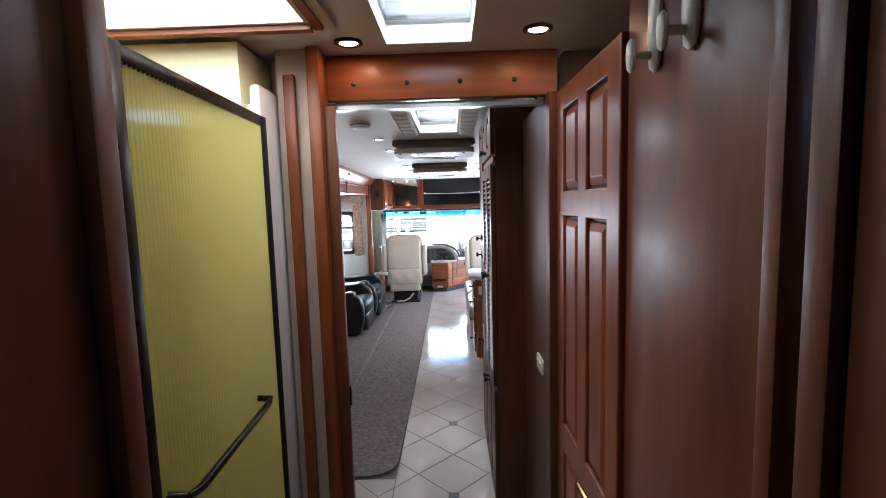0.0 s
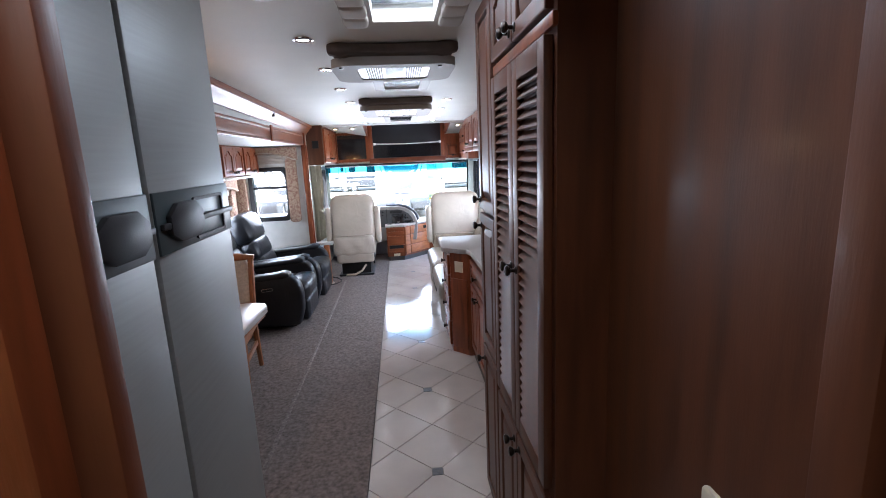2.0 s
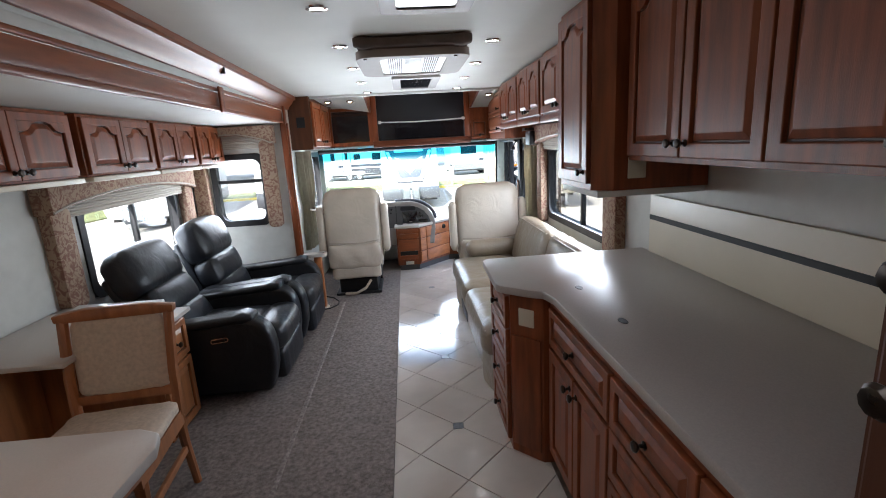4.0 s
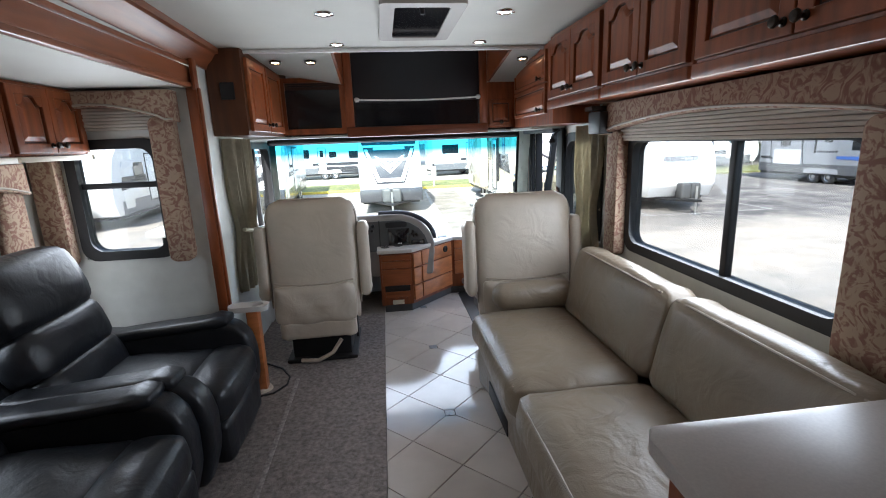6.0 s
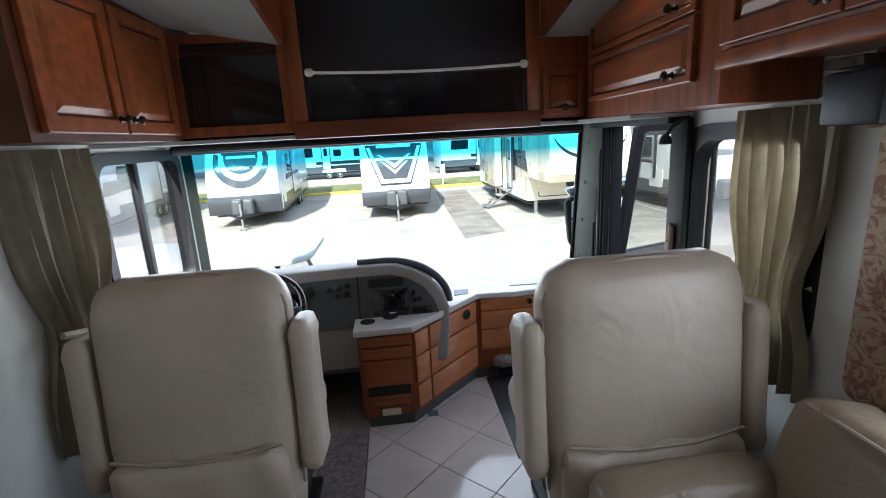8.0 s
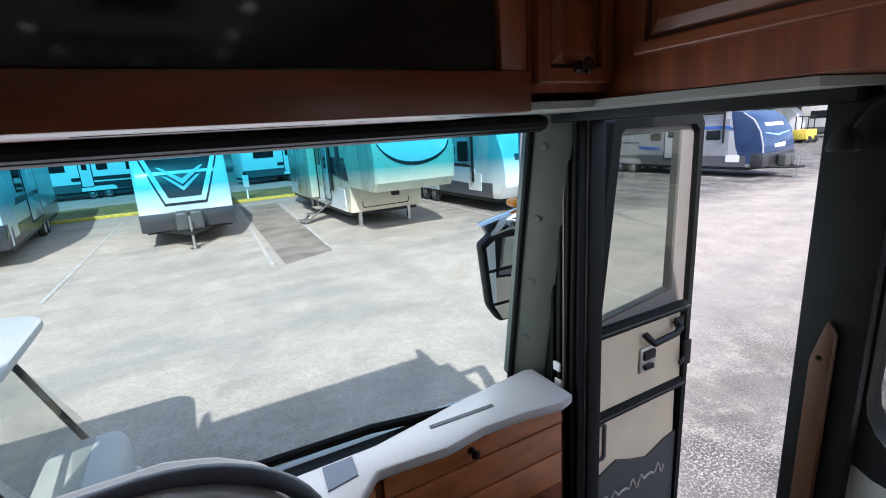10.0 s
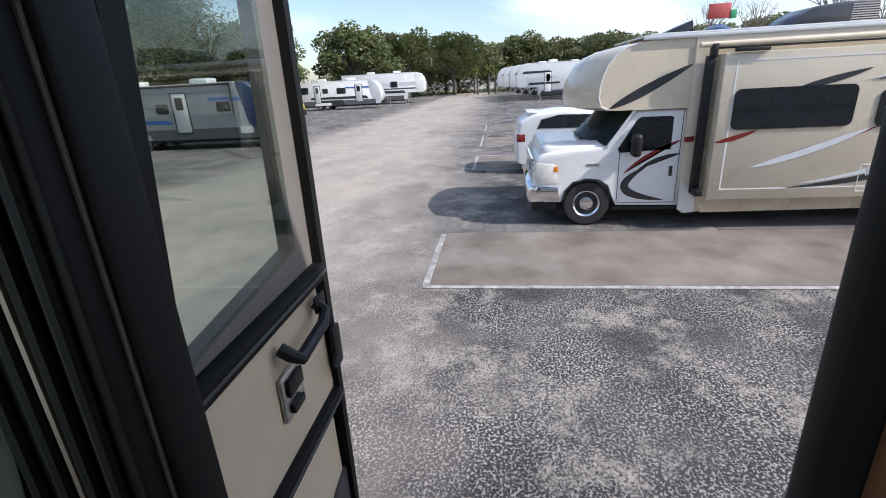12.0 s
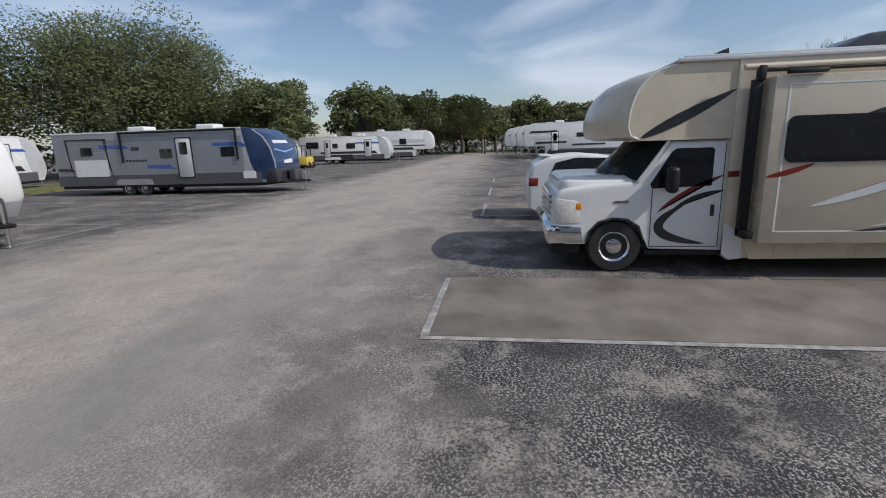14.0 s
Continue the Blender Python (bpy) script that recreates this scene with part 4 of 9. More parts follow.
part("end_panel", moved(box(0.012, 0.02, 0.0, 0.165, 0.60, 0.012, bevel=0.003), mch), cherry, pe)
out_ = part("outlet_plate", moved(box(0.05, 0.655, 0.0, 0.13, 0.74, 0.008, bevel=0.003), mch), cream_pl, pe, "cream power outlet plate")
for z0, hh in ((0.05, 0.20), (0.26, 0.20), (0.47, 0.17), (0.65, 0.16)):
    panel_door(pe, frame_at((0.504, 5.44, z0), (0, -1, 0), (-1, 0, 0)), 0.39, hh, cherry, knob=(0.20, hh / 2), name="drawer", st=0.04, bar=False)
ct = thing("galley_worktop", "taupe solid-surface galley worktop with an angled end", "worktop", (0.9, 4.6, 0.87))
outl = [(0.635, 3.345), (0.635, 4.78), (0.615, 4.86), (0.56, 4.89), (0.455, 4.985), (0.438, 5.02), (0.45, 5.46), (0.475, 5.50), (1.39, 5.50), (1.39, 3.345)]
part("slab", prism(outl, "z", 0.848, 0.886, bevel=0.008), taupe_top, ct)
part("upstand", box(1.372, 3.35, 0.886, 1.392, 5.40, 1.20, bevel=0.003), cream_pl, ct, "cream backsplash panel")
part("upstand_band", box(1.366, 3.36, 1.07, 1.3725, 5.39, 1.095), black_pl, ct, "black stripe along the backsplash")
for x, y in ((0.78, 4.87), (0.79, 4.47)):
    part("cover_slot", moved(lathe([(0.028, 0), (0.026, 0.002)], 16), Matrix.Translation((x, y, 0.886)) @ Matrix.Diagonal((0.55, 1, 1, 1))), black_pl, ct, "dark finger hole in the cover")
uc = thing("galley_wall_cupboard", "cherry wall cupboard hanging over the galley worktop", "cabinet", (1.1, 5.0, 1.4))
part("body", prism([(0.885, 5.42), (0.885, 5.02), (0.96, 4.95), (1.39, 4.95), (1.39, 5.42)], "z", 1.29, 2.11), cherry, uc)
panel_door(uc, frame_at((0.884, 5.41, 1.32), (0, -1, 0), (-1, 0, 0)), 0.385, 0.76, cherry, arch=True, knob=(0.35, 0.05), st=0.055)
part("light_rail", box(0.89, 4.955, 1.262, 1.385, 5.41, 1.289, bevel=0.003), wall_vinyl, uc)
part("outlet_plate", box(1.02, 4.94, 1.34, 1.10, 4.949, 1.43, bevel=0.003), cream_pl, uc, "cream switch plate")
uc2 = thing("galley_wall_cupboard", "cherry wall cupboards over the sink beside the pantry", "cabinet", (1.1, 4.1, 1.4))
part("body", box(1.02, 3.345, 1.42, 1.39, 4.94, 2.11), cherry, uc2)
for k in range(4):
    panel_door(uc2, frame_at((1.019, 4.92 - k * 0.39, 1.44), (0, -1, 0), (-1, 0, 0)), 0.38, 0.64, cherry, arch=True, knob=(0.35 if k % 2 == 0 else 0.03, 0.05), st=0.05)

# overhead lockers along the right wall
for k, (ya, yb) in enumerate(((7.66, 6.94), (6.92, 6.27), (6.25, 5.46))):
    lk = thing("overhead_locker", "cherry overhead locker with arched raised-panel doors", "cabinet", (1.2, (ya + yb) / 2, 1.65), "overhead lockers on the right wall")
    zt = ceil_z(ya) - 0.012
    part("body", box(1.032, yb, 1.655, 1.395, ya, zt, bevel=0.003), cherry, lk)
    nd = 2 if ya - yb > 0.5 else 1
    w = (ya - yb - 0.03) / nd
    for i in range(nd):
        panel_door(lk, frame_at((1.031, ya - 0.012 - i * (w + 0.006), 1.69), (0, -1, 0), (-1, 0, 0)), w, zt - 1.715, cherry, arch=True, knob=(w - 0.03 if i == 0 else 0.03, 0.035), st=0.05)
    part("light_rail", box(1.012, yb, 1.632, 1.04, ya, 1.678, bevel=0.005), cherry, lk)


# ---- windows ----
def coach_window(name, axis, face, out, u0, u1, z0, z1, label, bars=(), r=0.07, fr=0.042, sill=None):
    """A black-framed rounded coach window set through a wall: frame, pane and dividing bars."""
    t = thing(name, label, "window", ((face, (u0 + u1) / 2, z0) if axis == "x" else ((u0 + u1) / 2, face, z0)), kind="structure")
    lo, hi = sorted((face - 0.012 * out, face + 0.058 * out))
    part("window_frame", ring(rounded(u0 - 0.012, u1 + 0.012, z0 - 0.012, z1 + 0.012, r + 0.012), rounded(u0 + fr, u1 - fr, z0 + fr, z1 - fr, r), axis, lo, hi), black_pl, t)
    mid = face + 0.03 * out
    for b in bars:
        if b[0] == "u":
            q = (mid - 0.018, b[1] - 0.018, z0 + 0.02, mid + 0.018, b[1] + 0.018, z1 - 0.02) if axis == "x" else (b[1] - 0.018, mid - 0.018, z0 + 0.02, b[1] + 0.018, mid + 0.018, z1 - 0.02)
        else:
            q = (mid - 0.018, u0 + 0.02, b[1] - 0.016, mid + 0.018, u1 - 0.02, b[1] + 0.016) if axis == "x" else (u0 + 0.02, mid - 0.018, b[1] - 0.016, u1 - 0.02, mid + 0.018, b[1] + 0.016)
        part("window_bar", box(*q, bevel=0.004), black_pl, t)
    pn_ = prism(rounded(u0 + fr - 0.006, u1 - fr + 0.006, z0 + fr - 0.006, z1 - fr + 0.006, r), axis, mid - 0.002, mid + 0.002)
    p = part("pane", pn_, pane_m, t)
    p.visible_shadow = False
    return t


coach_window("window_1", "x", RX, 1, 5.90, 7.32, 0.80, 1.46, "black-framed sliding window over the sofa", bars=[("u", 6.52)])
coach_window("window_2", "x", RX, 1, 7.66, 8.33, 0.74, 1.48, "tall rounded black-framed window beside the front seat", r=0.12, fr=0.05)
coach_window("window_3", "x", SX, -1, 5.95, 7.20, 0.70, 1.30, "black-framed sliding window behind the recliners", bars=[("u", 6.58)])
coach_window("window_4", "y", 7.58, 1, -1.76, -1.27, 0.87, 1.53, "black-framed window in the end of the slide-out", bars=[("z", 1.285)])
coach_window("window_5", "x", LX, -1, 8.42, 9.22, 0.74, 1.50, "black-framed driver's side window", bars=[("u", 8.80)])


def valance(label, axis, face, out, u0, u1, z0, z1, leg_z, legs, blind=True):
    """A padded cloth valance with an arched lower edge, side legs and a drawn-up shade."""
    t = thing("window_valance", label, "valance", ((face, (u0 + u1) / 2, z0) if axis == "x" else ((u0 + u1) / 2, face, z0)), "window valances")
    w = u1 - u0
    n = 22
    low = []
    for k in range(n + 1):
        s = k / n
        e = min(s, 1 - s) * w
        rise = 0.0 if e < 0.06 else (0.02 if e < 0.10 else 0.03 + 0.055 * math.sin(min(1.0, (e - 0.10) / max(0.12, w / 2 - 0.10)) * math.pi / 2))
        low.append((u0 + w * s, z0 + rise))
    lo, hi = sorted((face + 0.002 * out, face + 0.11 * out))
    part("pelmet", prism(low + [(u1, z1), (u0, z1)], axis, lo, hi, bevel=0.006), val_m, t)
    part("welt", tube([((face + 0.112 * out, p[0], p[1] + 0.012) if axis == "x" else (p[0], face + 0.112 * out, p[1] + 0.012)) for p in low], 0.006, 6), seam_m, t)
    for a, b in legs:
        lo2, hi2 = sorted((face + 0.002 * out, face + 0.075 * out))
        part("leg", prism(rounded(a, b, leg_z, z0 + 0.03, 0.04), axis, lo2, hi2, bevel=0.008), val_m, t)
    if blind:
        for k in range(7):
            zz = z0 - 0.035 + k * 0.017
            lo3, hi3 = sorted((face + 0.012 * out, face + (0.045 + 0.006 * (k % 2)) * out))
            part("shade_pleat", box(*((lo3, u0 + 0.09, zz, hi3, u1 - 0.09, zz + 0.0155) if axis == "x" else (u0 + 0.09, lo3, zz, u1 - 0.09, hi3, zz + 0.0155)), bevel=0.004), shade_m, t)
    return t


valance("padded rust-patterned valance over the sofa window", "x", RX, -1, 5.72, 7.48, 1.46, 1.645, 0.74, ((5.73, 5.92), (7.33, 7.47)))
valance("padded rust-patterned valance over the recliner window", "x", SX, 1, 5.62, 7.38, 1.27, 1.43, 0.72, ((5.64, 5.80), (7.24, 7.38)))
valance("padded rust-patterned valance over the slide-out end window", "y", 7.58, -1, -1.93, -1.13, 1.62, 1.785, 0.84, ((-1.28, -1.15), (-1.92, -1.79)))

# ---- slide-out: fascia, lockers ----
fa = thing("slide_fascia", "layered cherry fascia moulding over the slide-out", "moulding", (-1.05, 5.3, 1.8), kind="structure")
for x0, x1, z0, z1, mt in ((-1.07, -1.035, 1.80, 1.825, cherry_h), (-1.07, -1.048, 1.827, 1.915, cherry_h), (-1.07, -1.04, 1.917, 1.94, cherry_h), (-1.075, -1.055, 1.942, 1.985, wall_vinyl)):
    part("board", box(x0, 2.93, z0, x1, 7.60, z1, bevel=0.006), mt, fa)
cr = bmesh.new()
prof = [(-1.07, -0.125), (-1.045, -0.125), (-1.035, -0.10), (-1.005, -0.07), (-0.985, -0.04), (-0.965, -0.035), (-0.965, -0.004), (-1.07, -0.004)]
A = [cr.verts.new((x, 2.83, ceil_z(2.83) + z)) for x, z in prof]
B = [cr.verts.new((x, 7.85, ceil_z(7.85) + z)) for x, z in prof]
cr.faces.new(A[::-1]), cr.faces.new(B)
for i in range(len(prof)):
    j = (i + 1) % len(prof)
    cr.faces.new((A[i], A[j], B[j], B[i]))
part("crown", cr, cherry_h, fa, "stepped crown moulding")
part("fascia_upper", prism([(2.93, 1.985), (7.60, 1.985), (7.60, ceil_z(7.6) - 0.12), (2.93, ceil_z(2.93) - 0.12)], "x", -1.075, -1.062), wall_vinyl, fa)
part("joint_block", box(-1.034, 6.02, 1.795, -1.02, 6.09, 1.945, bevel=0.004), cherry, fa)
part("end_block", box(-1.034, 7.54, 1.79, -1.015, 7.60, 1.95, bevel=0.004), cherry, fa)
part("clip", box(-1.02, 6.05, 2.02, -0.985, 6.07, 2.07, bevel=0.003), black_pl, fa)
solid("slide_post", boxes((-1.075, 7.555, 0.0, -1.02, 7.60, 1.80), (-1.02, 7.565, 0.0, -1.005, 7.595, 1.80), bevel=0.006), cherry, "upright cherry trim at the end of the slide-out", "trim", "structure")
for k, (ya, yb) in enumerate(((3.05, 4.70), (4.78, 5.56), (5.63, 6.33), (6.35, 7.00), (7.02, 7.56))):
    lk = thing("slide_locker", "cherry wall locker with arched raised-panel doors in the slide-out", "cabinet", (-1.8, (ya + yb) / 2, 1.5), "lockers in the slide-out")
    z0, z1 = 1.465, 1.795
    part("body", box(-1.945, ya, z0, -1.63, yb, z1, bevel=0.003), cherry, lk)
    part("bottom_panel", box(-1.94, ya, z0 - 0.028, -1.60, yb, z0 - 0.002, bevel=0.004), cream_pl, lk, "pale underside panel")
    nd = 4 if yb - ya > 1 else 2
    w = (yb - ya - 0.03) / nd
    for i in range(nd):
        panel_door(lk, frame_at((-1.629, ya + 0.012 + i * (w + 0.003), z0 + 0.012), (0, 1, 0), (1, 0, 0)), w, z1 - z0 - 0.03, cherry, arch=True, knob=(w - 0.03 if i % 2 == 0 else 0.03, 0.035), st=0.045)

lamp = thing("dinette_light", "bronze ceiling light with two amber glass shades", "ceiling light", (-1.0, 3.75, 1.8))
part("mount", lathe([(0.065, 0), (0.06, -0.02), (0.02, -0.03)], 18, Matrix.Translation((-1.02, 3.78, 1.799))), bronze, lamp)
for dx, dy in ((0.13, -0.03), (-0.02, -0.13), (-0.12, 0.06)):
    c = Vector((-1.02 + dx, 3.78 + dy, 0))
    part("arm", tube([(-1.02, 3.78, 1.775), (-1.02 + dx * 0.6, 3.78 + dy * 0.6, 1.765), (c.x, c.y, 1.77), (c.x, c.y, 1.735)], 0.008), bronze, lamp)
    part("socket", lathe([(0.016, 1.725), (0.024, 1.72), (0.024, 1.70), (0.012, 1.695)], 12, Matrix.Translation(c)), bronze, lamp)
    part("shade", lathe([(0.022, 1.70), (0.045, 1.685), (0.062, 1.65), (0.070, 1.60), (0.066, 1.60), (0.058, 1.648), (0.04, 1.68)], 20, Matrix.Translation(c)), amber_glass, lamp, "glowing amber bell shade")
bulb = new("dinette_bulb", bpy.data.lights.new("dinette_bulb", "POINT"))
bulb.data.energy, bulb.data.color, bulb.data.shadow_soft_size, bulb.location = 0.35, (1.0, 0.55, 0.22), 0.05, (-0.98, 3.75, 1.57)

# ---- dinette ----
tb = thing("dinette_table", "pale solid-surface dinette table with rounded corners", "table", (-1.3, 3.9, 0.014))
part("tabletop", prism([(-1.93, 3.46), (-0.93, 3.46), (-0.86, 3.49), (-0.75, 3.60), (-0.72, 3.68), (-0.70, 4.20), (-0.73, 4.28), (-0.80, 4.31), (-1.93, 4.31)], "z", 0.705, 0.742, bevel=0.009), solid_top, tb)
part("edge_band", prism([(-1.92, 3.475), (-0.935, 3.475), (-0.87, 3.505), (-0.765, 3.61), (-0.735, 3.685), (-0.715, 4.195), (-0.745, 4.265), (-0.80, 4.295), (-1.92, 4.295)], "z", 0.685, 0.7049), oak_trim, tb)
part("pedestal", boxes((-1.45, 3.70, 0.05, -1.20, 4.05, 0.685), (-1.55, 3.62, 0.014, -1.10, 4.13, 0.05), bevel=0.01), oak_trim, tb)


def dining_chair(m, label):
    """An upholstered wooden dining chair, seat towards local -y."""
    t = thing("dining_chair", label, "chair", (0, 0, 0), "dinette chairs")
    part("seat", soft(-0.21, -0.24, 0.42, 0.21, 0.19, 0.48, 0.025, 0.012), upholst, t)
    part("seat_frame", ring([(-0.215, -0.235), (0.215, -0.235), (0.215, 0.215), (-0.215, 0.215)], [(-0.18, -0.20), (0.18, -0.20), (0.18, 0.18), (-0.18, 0.18)], "z", 0.355, 0.425), oak_trim, t)
    for x in (-0.195, 0.195):
        part("leg", tube([(x, -0.205, 0.36), (x, -0.215, 0.0)], 0.026, 8, r2=0.017), oak_trim, t)
        part("leg", tube([(x, 0.20, 0.42), (x, 0.215, 0.25), (x, 0.265, 0.0)], 0.024, 8, r2=0.018), oak_trim, t)
        part("stile", tube([(x * 1.03, 0.20, 0.40), (x * 1.05, 0.215, 0.62), (x * 1.08, 0.27, 0.89)], 0.022, 8), oak_trim, t)
        part("stretcher", box(x - 0.009, -0.20, 0.20, x + 0.009, 0.22, 0.235, bevel=0.003), oak_trim, t)
    part("top_rail", prism([(-0.235, 0.865), (0.235, 0.865), (0.24, 0.90), (0.12, 0.917), (-0.12, 0.917), (-0.24, 0.90)], "y", 0.245, 0.29, bevel=0.008), oak_trim, t)
    part("lower_rail", box(-0.19, 0.20, 0.50, 0.19, 0.23, 0.54, bevel=0.006), oak_trim, t)
    part("backrest", moved(soft(-0.18, -0.022, 0.0, 0.18, 0.03, 0.335, 0.02, 0.008), Matrix.Translation((0, 0.222, 0.538)) @ Matrix.Rotation(radians(-9), 4, "X")), upholst, t)
    t.matrix_basis = m
    return t


dining_chair(pose(-1.21, 4.73, 0.014, 0, 0, 6), "wooden dining chair with a pale woven back, pushed to the table")
ds = thing("writing_desk", "small cherry desk with a pale top beside the recliner", "desk", (-1.65, 5.3, 0.014))
part("top", box(-1.94, 4.86, 0.715, -1.40, 5.70, 0.74, bevel=0.008), solid_top, ds)
part("body", box(-1.93, 5.35, 0.014, -1.31, 5.66, 0.66, bevel=0.004), oak_trim, ds)
part("side_top", box(-1.62, 5.30, 0.66, -1.26, 5.69, 0.685, bevel=0.006), solid_top, ds)
part("side_panel", box(-1.93, 4.88, 0.014, -1.90, 5.34, 0.714), oak_trim, ds)
panel_door(ds, frame_at((-1.309, 5.36, 0.04), (0, 1, 0), (1, 0, 0)), 0.30, 0.36, oak_trim, knob=(0.05, 0.30), st=0.04)
panel_door(ds, frame_at((-1.309, 5.36, 0.42), (0, 1, 0), (1, 0, 0)), 0.30, 0.21, oak_trim, knob=(0.15, 0.10), name="drawer", st=0.035)
solid("slide_wall_trim", box(-1.948, 4.96, 0.02, -1.925, 5.02, 1.43, bevel=0.004), cherry, "upright cherry trim strip on the slide-out wall", "trim", "structure")


# ---- recliners ----
def recliner(m, label, lean, seat_z):
    """A power recliner facing local +x, 0.8 m wide, from x = 0 (back) to 1.2 (front)."""
    t = thing("recliner", label, "armchair", (0, 0, 0), "black leather recliners")
    for s in (-1, 1):
        prof = [(0.14, 0.05), (1.08, 0.05), (1.13, 0.20), (1.135, 0.36), (1.11, 0.46), (1.05, 0.525), (0.96, 0.545), (0.60, 0.515), (0.22, 0.47), (0.14, 0.42)]
        y0, y1 = (0.265, 0.40) if s > 0 else (-0.40, -0.265)
        ab = prism(prof, "y", y0, y1)
        bmesh.ops.bevel(ab, geom=ab.edges[:], offset=0.035, segments=4, profile=0.5, affect="EDGES")
        part("armrest", ab, leather_dk, t)
        part("arm_pad", soft(0.30, y0 - 0.004, 0.49, 1.05, y1 + 0.004, 0.545, 0.026, 0.006, m=Matrix.Translation((0, 0, 0.012)) @ Matrix.Rotation(radians(-4.5), 4, "Y") @ Matrix.Translation((0, 0, -0.065))), leather_dk, t)
    part("seat", soft(0.34, -0.262, 0.24, 0.98, 0.262, 0.42, 0.05, 0.025), leather_dk, t)
    part("seat_front", soft(0.92, -0.262, 0.25, 1.16, 0.262, 0.435, 0.07, 0.02), leather_dk, t)
    part("footrest", soft(1.05, -0.26, 0.06, 1.155, 0.26, 0.27, 0.035, 0.01), leather_dk, t)
    R = Matrix.Translation((0.37, 0, seat_z)) @ Matrix.Rotation(radians(-lean), 4, "Y")
    part("back_shell", moved(box(-0.11, -0.285, 0.0, -0.045, 0.285, 0.60, bevel=0.03), R), leather_dk, t)
    part("lumbar_cushion", moved(soft(-0.06, -0.265, -0.02, 0.13, 0.265, 0.20, 0.06, 0.02), R), leather_dk, t)
    part("back_cushion", moved(soft(-0.07, -0.275, 0.17, 0.135, 0.275, 0.40, 0.07, 0.02), R), leather_dk, t)
    part("headrest", moved(soft(-0.09, -0.285, 0.375, 0.14, 0.285, 0.70, 0.09, 0.025), R), leather_dk, t)
    part("base", box(0.20, -0.25, 0.0, 1.0, 0.25, 0.06), black_pl, t)
    pb = part("switch_panel", moved(ring(rounded(0.0, 0.12, 0.0, 0.03, 0.014), rounded(0.006, 0.114, 0.006, 0.024, 0.008), "y", -0.4045, -0.398), Matrix.Translation((0.72, 0, 0.40)) @ Matrix.Rotation(radians(-5), 4, "Y")), chrome, t, "chrome-rimmed power switch")
    part("switch_button", moved(box(0.02, -0.4035, 0.009, 0.095, -0.399, 0.021), Matrix.Translation((0.72, 0, 0.40)) @ Matrix.Rotation(radians(-5), 4, "Y")), black_pl, pb)
    t.matrix_basis = m
    return t


recliner(pose(-1.84, 6.135, 0.014) @ Matrix.Diagonal((0.89, 1, 1, 1)), "black leather power recliner leaning back beside its twin", 29, 0.33)
recliner(pose(-1.84, 6.925, 0.014) @ Matrix.Diagonal((0.92, 1, 1, 1)), "black leather power recliner below the slide-out window", 20, 0.34)

# ---- sofa ----
sf = thing("sofa", "cream leather two-seat sofa below the window", "sofa", (0.95, 6.5, 0))
part("base", soft(0.50, 5.56, 0.0, 1.39, 7.42, 0.30, 0.03, 0.004), sofa_leather, sf)
for ya, yb in ((5.56, 6.46), (6.47, 7.43)):
    part("seat_cushion", soft(0.46, ya, 0.235, 1.06, yb, 0.425, 0.06, 0.02), sofa_leather, sf)
    part("seat_piping", tube([(0.475, ya + 0.05, 0.40), (0.47, (ya + yb) / 2, 0.407), (0.475, yb - 0.05, 0.40)], 0.006, 6), seam_m, sf)
    R = Matrix.Translation((1.03, 0, 0.40)) @ Matrix.Rotation(radians(14), 4, "Y")
    part("back_cushion", moved(soft(0.0, ya, 0.0, 0.20, yb - 0.005, 0.42, 0.055, 0.02), R), sofa_leather, sf)
    part("back_piping", tube([R @ Vector((0.012, ya + 0.05, 0.40)), R @ Vector((-0.004, (ya + yb) / 2, 0.405)), R @ Vector((0.012, yb - 0.05, 0.40))], 0.006, 6), seam_m, sf)
part("back_ledge", soft(1.20, 5.56, 0.35, 1.39, 7.40, 0.64, 0.03, 0.0), sofa_leather, sf)
part("arm_bolster", moved(soft(0.60, -0.09, -0.085, 1.12, 0.09, 0.085, 0.08, 0.006), Matrix.Translation((0, 7.43, 0.505))), sofa_leather, sf)
part("recess_strip", box(0.492, 6.70, 0.03, 0.501, 7.10, 0.12, bevel=0.003), black_pl, sf, "dark toe recess")


